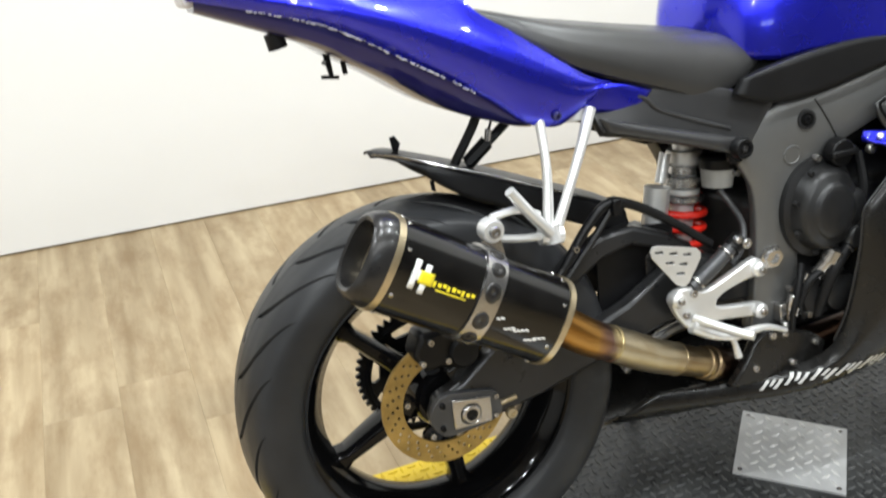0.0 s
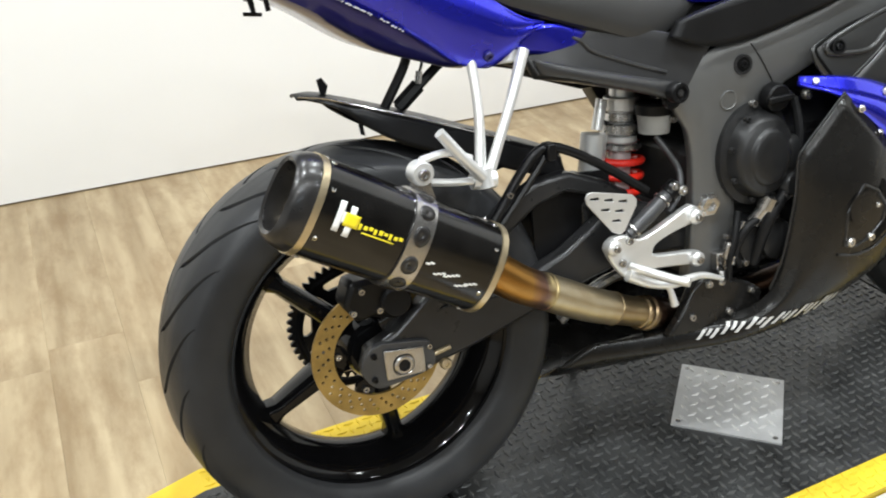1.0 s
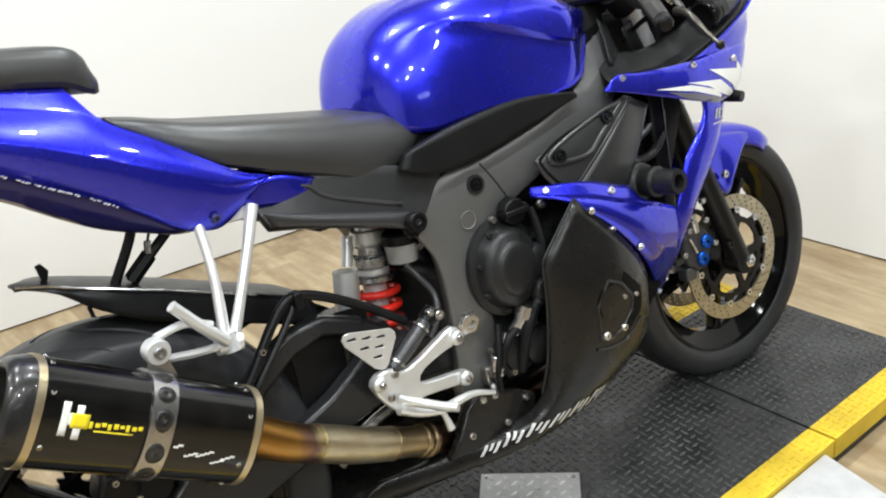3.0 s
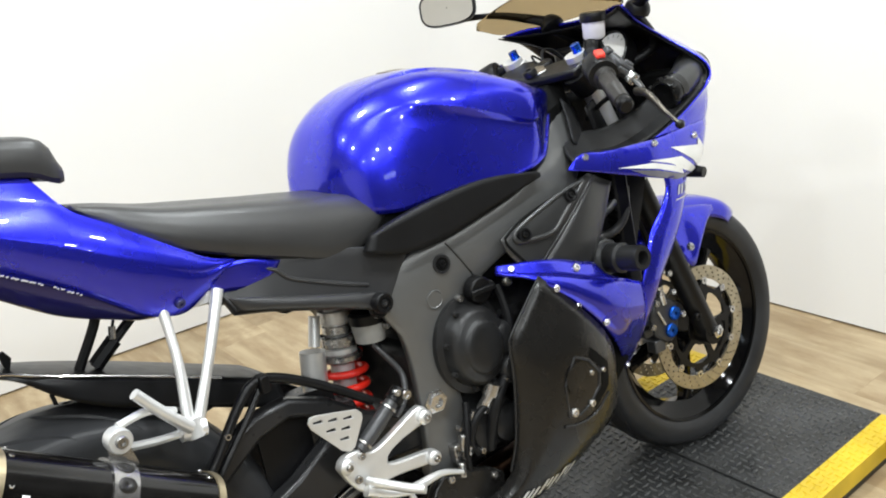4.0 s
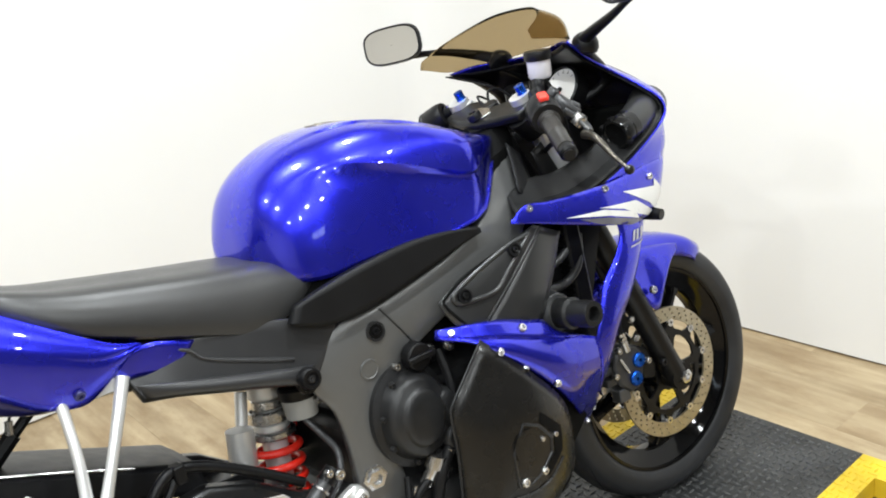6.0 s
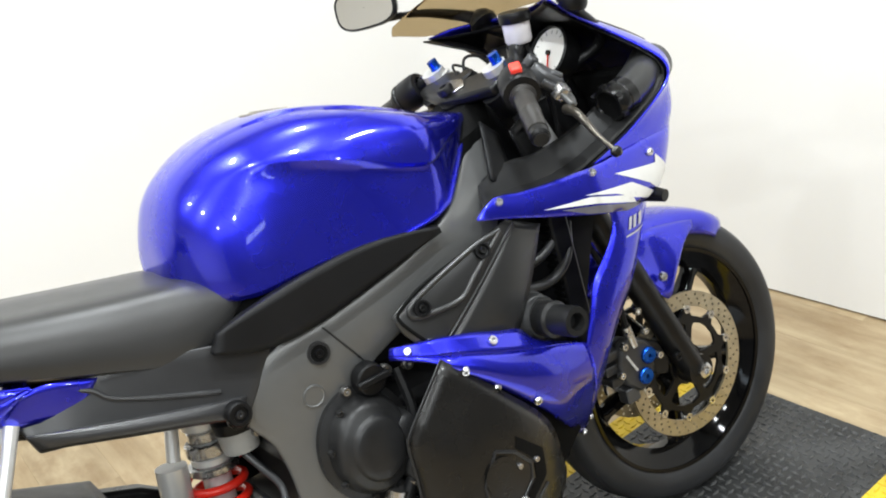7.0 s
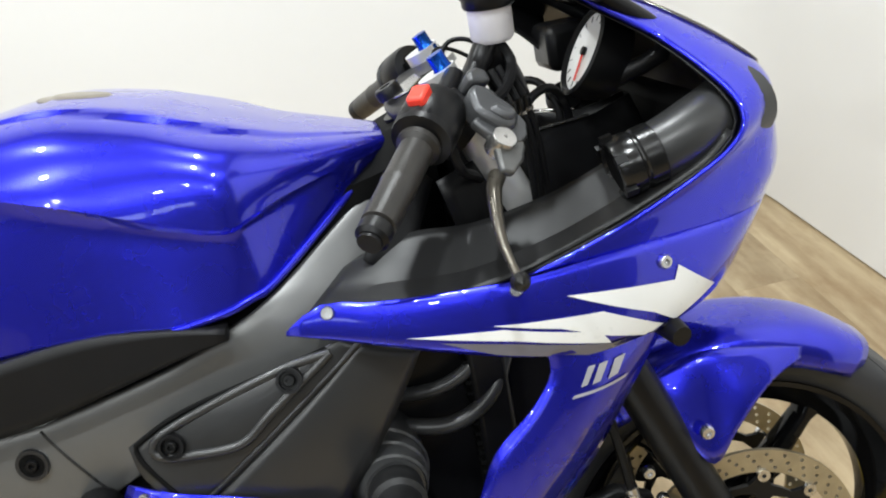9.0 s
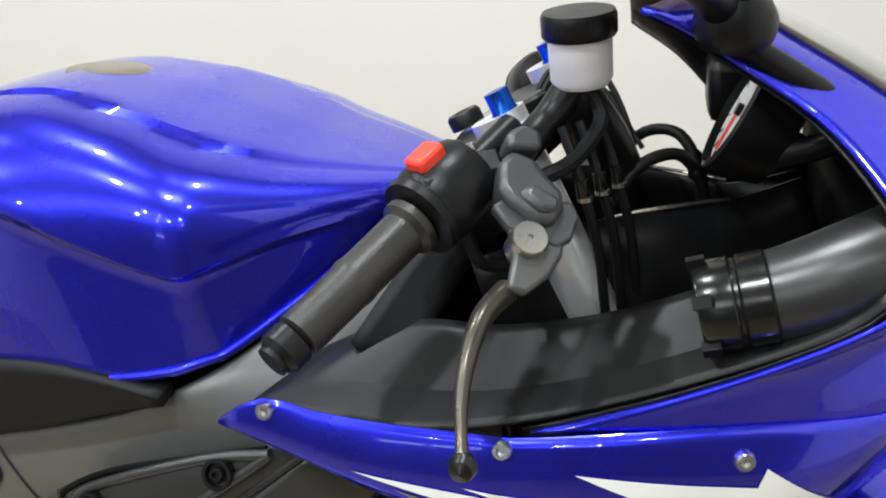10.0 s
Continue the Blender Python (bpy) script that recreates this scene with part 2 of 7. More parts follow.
def finish(bm, name, material, angle=38, solid=0.0, offset=-1.0, bevel=0.0, sub=0, flat=False):
    bmesh.ops.remove_doubles(bm, verts=bm.verts, dist=1e-6)
    bmesh.ops.recalc_face_normals(bm, faces=bm.faces)
    me = bpy.data.meshes.new(name)
    bm.to_mesh(me)
    bm.free()
    for m_ in material.split("+"):
        me.materials.append(M[m_])
    ob = new(name, me)
    if not flat:
        me.polygons.foreach_set("use_smooth", [True] * len(me.polygons))
        me.set_sharp_from_angle(angle=radians(angle))
    if solid:
        s = ob.modifiers.new("thick", "SOLIDIFY")
        s.thickness, s.offset = solid, offset
    if sub:
        s = ob.modifiers.new("round", "SUBSURF")
        s.levels = s.render_levels = sub
    if bevel:
        s = ob.modifiers.new("edge", "BEVEL")
        s.width, s.segments, s.limit_method, s.angle_limit = bevel, 2, "ANGLE", radians(35)
    return ob


def part(name, bm, material, parent, label="", **kw):
    ob = finish(bm, name, material, **kw)
    ob.parent = parent
    if label:
        ob["label"] = label
    return ob


def thing(name, label, category, group="", m=None):
    ob = new(name)
    ob.empty_display_size = 0.1
    if m is not None:
        ob.matrix_world = m
    return tagged(ob, label, category, group)


def flip_y(bm):
    b2 = bm.copy()
    for v in b2.verts:
        v.co.y = -v.co.y
    bmesh.ops.reverse_faces(b2, faces=b2.faces)
    return b2


def pair(name, bm, material, parent, label="", **kw):
    b2 = flip_y(bm)
    return part(name, bm, material, parent, label, **kw), part(name, b2, material, parent, label, **kw)


def smooth_line(pts, n):
    """n + 1 points at even steps along a smooth curve through pts."""
    P = [Vector(p) for p in pts]
    if len(P) == 2:
        return [P[0].lerp(P[1], i / n) for i in range(n + 1)]
    Q = [2 * P[0] - P[1]] + P + [2 * P[-1] - P[-2]]
    dense = []
    for i in range(1, len(Q) - 2):
        a, b, c, d = Q[i - 1 : i + 3]
        for k in range(16):
            t = k / 16
            dense.append(0.5 * (2 * b + (c - a) * t + (2 * a - 5 * b + 4 * c - d) * t * t + (3 * b - a - 3 * c + d) * t ** 3))
    dense.append(P[-1])
    acc = [0.0]
    for a, b in zip(dense, dense[1:]):
        acc.append(acc[-1] + (b - a).length)
    out, j = [], 0
    for i in range(n + 1):
        s = acc[-1] * i / n
        while j < len(acc) - 2 and acc[j + 1] < s:
            j += 1
        w = (s - acc[j]) / max(1e-9, acc[j + 1] - acc[j])
        out.append(dense[j].lerp(dense[j + 1], min(1, max(0, w))))
    return out


def grid(rows, closed=False, cap=False):
    bm = bmesh.new()
    V = [[bm.verts.new(p) for p in r] for r in rows]
    n = len(V[0])
    for a, b in zip(V, V[1:]):
        for i in range(n if closed else n - 1):
            j = (i + 1) % n
            bm.faces.new((a[i], a[j], b[j], b[i]))
    if cap:
        bm.faces.new(V[0])
        bm.faces.new(list(reversed(V[-1])))
    return bm


def coons(c0, c1, d0, d1, nu=16, nv=10, bulge=(0, 0, 0)):
    """A patch between four smooth edges: c0 and c1 run the same way, d0 joins their starts, d1 their ends."""
    A, B, C, D = smooth_line(c0, nu), smooth_line(c1, nu), smooth_line(d0, nv), smooth_line(d1, nv)
    bulge = Vector(bulge)
    rows = []
    for j in range(nv + 1):
        v = j / nv
        row = []
        for i in range(nu + 1):
            u = i / nu
            p = (1 - v) * A[i] + v * B[i] + (1 - u) * C[j] + u * D[j]
            p = p - ((1 - u) * (1 - v) * A[0] + u * (1 - v) * A[-1] + (1 - u) * v * B[0] + u * v * B[-1])
            row.append(p + bulge * (16 * u * (1 - u) * v * (1 - v)) ** 0.8)
        rows.append(row)
    return grid(rows)


def span_line(pts, k):
    """k points for each span of a smooth curve through pts."""
    P = [Vector(p) for p in pts]
    Q = [2 * P[0] - P[1]] + P + [2 * P[-1] - P[-2]]
    out = []
    for i in range(1, len(Q) - 2):
        a, b, c, d = Q[i - 1 : i + 3]
        for j in range(k):
            t = j / k
            out.append(0.5 * (2 * b + (c - a) * t + (2 * a - 5 * b + 4 * c - d) * t * t + (3 * b - a - 3 * c + d) * t ** 3))
    return out + [P[-1]]


def span_skin(sections, ka, kr, cap=False):
    """A skin whose creases follow the sections' own points."""
    S = [span_line(s, kr) for s in sections]
    cols = [span_line([s[i] for s in S], ka) for i in range(len(S[0]))]
    return grid([[c[k] for c in cols] for k in range(len(cols[0]))], False, cap)


def skin(sections, n_along, n_round, closed=False, cap=False):
    """A smooth skin through sections, each a list of as many points."""
    S = []
    for s in sections:
        pts = list(s) + [s[0]] if closed else list(s)
        line = smooth_line(pts, n_round)
        S.append(line[:-1] if closed else line)
    cols = [smooth_line([s[i] for s in S], n_along) for i in range(len(S[0]))]
    rows = [[c[k] for c in cols] for k in range(n_along + 1)]
    return grid(rows, closed, cap)


def halves(right):
    """A full section from the right half, whose last point lies on the middle."""
    return [Vector(p) for p in right] + [Vector((p[0], -p[1], p[2])) for p in reversed(right[:-1])]


# the front cowl sits turned on the bike: its middle plane leans further
COWL_TURN = Matrix.Rotation(math.radians(-5.2), 4, "X")


def cowl_mid(x, z):
    return (x, z * math.tan(math.radians(2.6)), z)


def cowl_pair(name, bm, material, parent, label="", **kw):
    b2 = flip_y(bm)
    b2.transform(COWL_TURN)
    return part(name, bm, material, parent, label, **kw), part(name, b2, material, parent, label, **kw)


def tube(pts, r, seg=10, n=None, cap=True):
    n = n or max(2, 5 * (len(pts) - 1))
    if len(pts) == 2 and not isinstance(r, (list, tuple)):
        n = 1
    line = smooth_line(pts, n)
    rr = [x.x for x in smooth_line([(q, 0, 0) for q in r], n)] if isinstance(r, (list, tuple)) else [r] * (n + 1)
    rows, up = [], None
    for i, p in enumerate(line):
        d = (line[min(i + 1, n)] - line[max(i - 1, 0)]).normalized()
        if up is None:
            up = d.orthogonal().normalized()
        up = (up - up.dot(d) * d).normalized()
        side = d.cross(up)
        rows.append([p + rr[i] * (math.cos(a) * up + math.sin(a) * side) for a in (2 * math.pi * k / seg for k in range(seg))])
    return grid(rows, True, cap)


def lathe(profile, at=(0, 0, 0), seg=48, axis=(0, 1, 0), closed=False, cap=False):
    """profile: rows of radius and distance along the axis."""
    ax = Vector(axis).normalized()
    e1 = Vector((1, 0, 0)) if abs(ax.x) < 0.9 else Vector((0, 0, 1))
    e1 = (e1 - e1.dot(ax) * ax).normalized()
    e2 = ax.cross(e1)
    at = Vector(at)
    prof = list(profile) + ([profile[0]] if closed else [])
    rows = [[at + ax * h + r * (math.cos(a) * e1 + math.sin(a) * e2) for a in (2 * math.pi * k / seg for k in range(seg))] for r, h in prof]
    return grid(rows, True, cap)


def slab(outline, lo, hi, holes=(), smooth=0, m=None):
    """A flat plate of the outline (x, z), from y = lo to y = hi, with holes."""
    if smooth:
        outline = [(p.x, p.y) for p in smooth_line([(x, z, 0) for x, z in outline] + [(*outline[0], 0)], smooth)][:-1]
    loops = [list(outline)] + [list(h) for h in holes]
    verts, faces = [], []
    for lp in loops:
        faces.append(list(range(len(verts), len(verts) + len(lp))))
        verts += [Vector(p) for p in lp]
    vo, eo, fo, *_ = delaunay_2d_cdt(verts, [], faces, 2 if holes else 1, 1e-7)
    bm = bmesh.new()
    A = [bm.verts.new((v.x, lo, v.y)) for v in vo]
    B = [bm.verts.new((v.x, hi, v.y)) for v in vo]
    count = {}
    for f in fo:
        bm.faces.new([A[i] for i in f])
        bm.faces.new([B[i] for i in reversed(f)])
        for i, j in zip(f, list(f[1:]) + [f[0]]):
            count[(i, j)] = 1
    for i, j in count:
        if (j, i) not in count:
            bm.faces.new((A[i], A[j], B[j], B[i]))
    if m is not None:
        bm.transform(m)
    return bm


def ring_pts(cx, cz, r, n=12, a0=0.0):
    return [(cx + r * math.cos(a0 + 2 * math.pi * k / n), cz + r * math.sin(a0 + 2 * math.pi * k / n)) for k in range(n)]


def box(lo, hi, m=None):
    bm = bmesh.new()
    bmesh.ops.create_cube(bm, size=1.0)
    for v in bm.verts:
        v.co = Vector([lo[i] + (hi[i] - lo[i]) * (v.co[i] + 0.5) for i in range(3)])
    if m is not None:
        bm.transform(m)
    return bm


def join(*bms):
    out = bmesh.new()
    for b in bms:
        me = bpy.data.meshes.new("tmp")
        b.to_mesh(me)
        out.from_mesh(me)
        bpy.data.meshes.remove(me)
        b.free()
    return out


def bolt(parent, at, r=0.007, axis=(0, -1, 0), material="chrome", h=0.005, name="bolt"):
    """A domed socket-head bolt with its recess."""
    prof = [(r, -0.004), (r, h * 0.5), (r * 0.8, h), (r * 0.45, h), (r * 0.4, h * 0.3), (0.0004, h * 0.3)]
    return part(name, lathe(prof, at, 14, axis), material, parent)


# ---- room ----
BACK_Y, SIDE_X = 1.765, 2.336
GAP = FLOOR + 0.007
wall_turn = Matrix.Rotation(radians(-1.3), 4, "Z")
wn = finish(box((-4.2, 0, GAP), (2.07, 0.12, CEIL), Matrix.Translation((0, BACK_Y, 0)) @ wall_turn), "wall_north", "wall", flat=True)
tagged(wn, "plain white painted wall behind the motorcycle", "wall", kind="structure")
we = finish(box((0, -1.3, GAP), (0.12, 1.46, CEIL), Matrix.Translation((SIDE_X, 0, 0)) @ Matrix.Rotation(radians(2.0), 4, "Z")), "wall_east", "wall", flat=True)
tagged(we, "plain white painted side wall meeting the wooden floor", "wall", kind="structure")
# unseen stretch of wall, added dark to cut haze on the blacks
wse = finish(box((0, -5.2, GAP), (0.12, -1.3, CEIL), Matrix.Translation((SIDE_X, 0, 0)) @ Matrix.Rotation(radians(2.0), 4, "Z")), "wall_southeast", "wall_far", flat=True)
tagged(wse, "unseen side wall darkened to dim the reflections", "wall", kind="structure")
SWAP = Matrix(((1, 0, 0, 0), (0, 0, 1, 0), (0, 1, 0, 0), (0, 0, 0, 1)))
cove = []
for i in range(25):
    t = i / 24
    p = (1 - t) ** 2 * Vector((2.065, 1.7182)) + 2 * t * (1 - t) * Vector((2.277, 1.713)) + t * t * Vector((2.2853, 1.455))
    cove.append((p.x, p.y))
wc = finish(slab(cove + [(2.6, 1.455), (2.6, 2.0), (2.065, 2.0)], GAP, CEIL, m=SWAP), "wall_corner", "wall")
tagged(wc, "rounded white corner between the two walls", "wall", kind="structure")
ww = finish(box((-4.3, -5.3, FLOOR), (-4.18, 2.1, CEIL)), "wall_west", "wall", flat=True)
tagged(ww, "plain white painted wall", "wall", kind="structure")
WX0, WX1, WZ0, WZ1 = -1.55, -0.15, 1.95, 2.35
# unseen south wall, darkened to deepen reflections in the paint
ws = slab([(-4.3, FLOOR), (2.7, FLOOR), (2.7, CEIL), (-4.3, CEIL)], -5.32, -5.2, [[(WX0, WZ0), (WX1, WZ0), (WX1, WZ1), (WX0, WZ1)]])
tagged(finish(ws, "wall_south", "wall_far", flat=True), "unseen wall with a window, darkened to dim the reflections", "wall", kind="structure")
win = finish(slab([(WX0, WZ0), (WX1, WZ0), (WX1, WZ1), (WX0, WZ1)], -5.3, -5.24, [[(WX0 + 0.06, WZ0 + 0.06), (WX0 + 0.67, WZ0 + 0.06), (WX0 + 0.67, WZ1 - 0.06), (WX0 + 0.06, WZ1 - 0.06)], [(WX0 + 0.73, WZ0 + 0.06), (WX1 - 0.06, WZ0 + 0.06), (WX1 - 0.06, WZ1 - 0.06), (WX0 + 0.73, WZ1 - 0.06)]]), "window_1", "wall", flat=True)
tagged(win, "white framed window with two panes of daylight", "window", kind="structure")
tagged(finish(box((WX0 - 0.3, -5.9, WZ0 - 0.3), (WX1 + 0.3, -5.88, WZ1 + 0.3)), "backdrop", "daylight", flat=True), "bright daylight outside the window", "backdrop", kind="structure")
ce = finish(box((-4.3, -5.32, CEIL), (2.9, 2.2, CEIL + 0.1)), "ceiling", "ceiling", flat=True)
tagged(ce, "plain grey ceiling with small round downlights", "ceiling", kind="structure")
fl = finish(box((-4.3, -5.32, FLOOR - 0.12), (2.9, 2.2, FLOOR - 0.004)), "floor", "plank", flat=True)
tagged(fl, "pale oak vinyl plank floor", "floor", kind="structure")

# ceiling downlights
for lx, ly, watts in LAMPS:
    lamp = thing("ceiling_light", "small round recessed white ceiling downlight", "light", "ceiling downlights", pose(lx, ly, CEIL))
    part("trim_ring", lathe([(0.06, -0.003), (0.06, -0.012), (0.082, -0.008), (0.085, 0.0)], (0, 0, 0), 24, (0, 0, 1)), "ceiling", lamp)
    part("lens", lathe([(0.0005, -0.004), (0.058, -0.004)], (0, 0, 0), 24, (0, 0, 1)), "lamp", lamp)
    ld = bpy.data.lights.new("downlight", "AREA")
    ld.shape, ld.size, ld.energy, ld.color = "DISK", 0.11, watts, (0.92, 0.98, 1.0)
    lo = new("downlight", ld)
    lo.matrix_world = pose(lx, ly, CEIL - 0.02)

# ---- lift platform ----
HALF, BAND = 0.314, 0.062
CREST, FRONT, SEAM0, SEAM1, RAMP = -1.0, 1.076, -0.613, 0.606, -1.275
lift = thing("motorcycle_lift", "low motorcycle lift table with black diamond rubber top and yellow borders", "lift", m=pose(0.7, -0.105, 0, 0, 0, 1.6))
INNER = HALF - BAND


def deck(x0, x1, y0, y1, z0=0.0, z1=0.0, t=0.05):
    bm = bmesh.new()
    top = [bm.verts.new(p) for p in ((x0, y0, z0), (x1, y0, z1), (x1, y1, z1), (x0, y1, z0))]
    low = [bm.verts.new((v.co.x, v.co.y, max(FLOOR + 0.001, v.co.z - t))) for v in top]
    bm.faces.new(top)
    bm.faces.new(low[::-1])
    for i in range(4):
        j = (i + 1) % 4
        bm.faces.new((top[j], top[i], low[i], low[j]))
    return bm


G = 0.004
for x0, x1 in ((CREST, SEAM0 - G), (SEAM0 + G, SEAM1 - G), (SEAM1 + G, FRONT)):
    part("rubber_top", deck(x0, x1, -INNER, INNER), "rubber", lift, "black diamond-pattern rubber top")
    for s in (-1, 1):
        part("border_strip", deck(x0, x1, *sorted((s * INNER, s * HALF))), "yellow", lift, "worn yellow painted border")
part("corner_lip", deck(1.0, 1.052, -HALF - 0.12, -HALF - 0.0005), "yellow", lift, "yellow lip reaching out at the front corner")
part("ramp", deck(RAMP, CREST, -INNER, INNER, FLOOR + 0.006, 0.0), "rubber", lift, "black rubber ramp sloping to the floor")
for s in (-1, 1):
    part("border_strip", deck(RAMP, CREST, *sorted((s * INNER, s * HALF)), FLOOR + 0.006, 0.0), "yellow", lift, "worn yellow painted border")
part("base_frame", join(box((CREST, -HALF + 0.02, FLOOR), (SEAM0 - 0.01, HALF - 0.02, -0.05)), box((SEAM0 + 0.01, -HALF + 0.02, FLOOR), (SEAM1 - 0.01, HALF - 0.02, -0.05)), box((SEAM1 + 0.01, -HALF + 0.006, FLOOR), (FRONT - 0.01, HALF - 0.006, -0.05))), "dark_steel", lift)


def lug_field(x0, x1, y0, y1, pitch, size, z=0.0, slope=0.0, keep=None):
    """Raised lozenges, turned one way and the other in turn."""
    bm = bmesh.new()
    k = 0
    for i in range(int((x1 - x0) / pitch)):
        for j in range(int((y1 - y0) / pitch)):
            x, y = x0 + (i + 0.5) * pitch, y0 + (j + 0.5) * pitch
            if keep and not keep(x, y):
                continue
            a = radians(45 if (i + j) % 2 else -45) + radians(45)
            c, s = math.cos(a), math.sin(a)
            l, w, h = size
            zz = z + slope * (x - x0)
            ring = [bm.verts.new((x + c * u - s * v, y + s * u + c * v, zz - 0.0005)) for u, v in ((-l, 0), (0, -w), (l, 0), (0, w))]
            top = [bm.verts.new((x + c * u - s * v, y + s * u + c * v, zz + h)) for u, v in ((-l * 0.6, 0), (0, -w * 0.45), (l * 0.6, 0), (0, w * 0.45))]
            bm.faces.new(top)
            for q in range(4):
                r = (q + 1) % 4
                bm.faces.new((ring[q], ring[r], top[r], top[q]))
    return bm


LUG = (0.0128, 0.0046, 0.0027)
in_plate = lambda x, y: abs(x) + abs(y) > 0.158
for x0, x1 in ((CREST, SEAM0 - G), (SEAM0 + G, SEAM1 - G), (SEAM1 + G, FRONT)):
    tagged(part("raised_pattern", lug_field(x0, x1, -INNER, INNER, 0.0215, LUG, keep=in_plate), "lug", lift, flat=True), kind="stuff")
    for s in (-1, 1):
        tagged(part("raised_pattern", lug_field(x0, x1, *sorted((s * INNER, s * HALF)), 0.0205, LUG), "yellow", lift, flat=True), kind="stuff")
tagged(part("raised_pattern", lug_field(RAMP, CREST, -INNER, INNER, 0.0215, LUG, FLOOR + 0.006, 0.069 / 0.275), "lug", lift, flat=True), kind="stuff")
# square steel inlay set cornerwise
inlay = part("steel_inlay", slab([(0, -0.146), (0.146, 0), (0, 0.146), (-0.146, 0)], 0.0, 0.004, m=Matrix.Rotation(radians(90), 4, "X")), "plate", lift, "square galvanised tread plate set cornerwise", flat=True)
tagged(part("raised_pattern", lug_field(-0.15, 0.15, -0.15, 0.15, 0.0235, (0.0125, 0.0042, 0.0026), 0.0042, keep=lambda x, y: abs(x) + abs(y) < 0.125), "alu", inlay, flat=True), kind="stuff")
for sx, sy in ((0, 0.128), (0.128, 0), (-0.128, 0), (0, -0.128)):
    part("screw", lathe([(0.005, 0), (0.005, 0.0015), (0.003, 0.002), (0.0004, 0.0014)], (sx, sy, 0.0042), 10, (0, 0, 1)), "steel", inlay)
# side wing of bare tread plate
wing = part("side_wing", slab([(-0.55, -0.80), (0.44, -0.80), (0.56, -HALF - 0.003), (-0.55, -HALF - 0.003)], -0.012, -0.03, m=Matrix(((1, 0, 0, 0), (0, 0, 1, 0), (0, 1, 0, 0), (0, 0, 0, 1)))), "plate", lift, "bare tread plate wing beside the lift", flat=True)
tagged(part("raised_pattern", lug_field(-0.54, 0.44, -0.78, -HALF - 0.01, 0.03, (0.014, 0.004, 0.0016), -0.012), "plate", wing, flat=True), kind="stuff")
part("wing_leg", box((0.40, -0.42, FLOOR), (0.43, -0.38, -0.031)), "dark_steel", wing)

# ---- motorcycle ----
LEAN_M = Matrix.Translation((0, -0.05, 0)) @ Matrix.Rotation(radians(-10), 4, "X")
bike = thing("motorcycle", "blue sport motorcycle with black wheels leaning on its side stand", "motorcycle", m=LEAN_M)
RA, FA = Vector((-0.02, 0, 0.324)), Vector((1.4134, 0, 0.290))


def tyre_mesh(R, half, bead, at, grooves, reach, slant, width):
    """A tyre whose grid runs along its curved tread grooves."""
    prof = smooth_line([(bead, -half * 0.72, 0), (bead + 0.012, -half * 0.9, 0), (bead + (R - bead) * 0.42, -half, 0), (bead + (R - bead) * 0.73, -half * 0.94, 0), (R - (R - bead) * 0.10, -half * 0.64, 0), (R - 0.003, -half * 0.3, 0), (R, 0, 0)], 54)
    prof = [(p.x, p.y) for p in prof]
    prof += [(r, -y) for r, y in reversed(prof[:-1])]
    period = 2 * math.pi / grooves
    lines = [-1.3, -1.0, -0.72, 0.0, 0.72, 1.0, 1.3]
    rest = 13
    rows = []
    for g_ in range(grooves):
        for j in range(len(lines) + rest):
            row = []
            for r, y in prof:
                q = min(1.0, max(0.0, (abs(y) / half - reach[0]) / (reach[1] - reach[0])))
                live = r > bead + (R - bead) * 0.45
                w = width * math.sin(math.pi * q) ** 0.5 if live and 0 < q < 1 else 0.0
                wa = max(w, width * 0.25) / R
                if j < len(lines):
                    a = lines[j] * wa
                    depth = min(w * 0.9, 0.0042) if abs(lines[j]) < 0.8 else 0.0
                else:
                    a = 1.3 * wa + (period - 2.6 * wa) * (j - len(lines) + 1) / (rest + 1)
                    depth = 0.0
                side = 0.5 * min(1.0, max(0.0, 0.5 + y / (0.16 * half)))
                th = (g_ + side) * period - slant * q ** 1.6 + a
                row.append(Vector((at[0] + (r - depth) * math.cos(th), at[1] + y, at[2] + (r - depth) * math.sin(th))))
            rows.append(row)
    per = len(lines) + rest
    cutrow = [k % per in (2, 3) for k in range(len(rows))]
    m = len(prof)
    bm = grid(rows + rows[:1])
    bm.faces.ensure_lookup_table()
    for k, c in enumerate(cutrow):
        if c:
            for i in range(m - 1):
                s_ = (abs(prof[i][1]) + abs(prof[i + 1][1])) / 2 / half
                if reach[0] < s_ < reach[1] and prof[i][0] > bead + (R - bead) * 0.45:
                    bm.faces[k * (m - 1) + i].material_index = 1
    return bm


def spoke_mesh(at, angle, r0, r1, w0, w1, d0, d1):
    sec = []
    for q in (0, 0.15, 0.5, 0.85, 1.0):
        r, w = r0 + (r1 - r0) * q, w0 + (w1 - w0) * q + (0.012 if q in (0, 1.0) else 0)
        d = d0 + (d1 - d0) * q
        sec.append([(r, -d * 0.6, -w), (r, -d, -w * 0.55), (r, -d, w * 0.55), (r, -d * 0.6, w), (r, d * 0.6, w), (r, d, w * 0.55), (r, d, -w * 0.55), (r, d * 0.6, -w)])
    rows = [[Vector(p) for p in s] for s in sec]
    bm = grid(rows, True, True)
    bm.transform(Matrix.Translation(at) @ Matrix.Rotation(angle, 4, "Y"))
    return bm


def disc_mesh(at, ro, ri, y0, y1, rows, n, hole):
    holes = [ring_pts(0, 0, ri, 72)[::-1]]
    for k in range(n):
        for j, r in enumerate(rows):
            a = 2 * math.pi * (k + 0.33 * j) / n
            holes.append(ring_pts(r * math.cos(a), r * math.sin(a), hole, 7)[::-1])
    bm = slab(ring_pts(0, 0, ro, 96), y0, y1, holes)
    bm.transform(Matrix.Translation(at))
    return bm


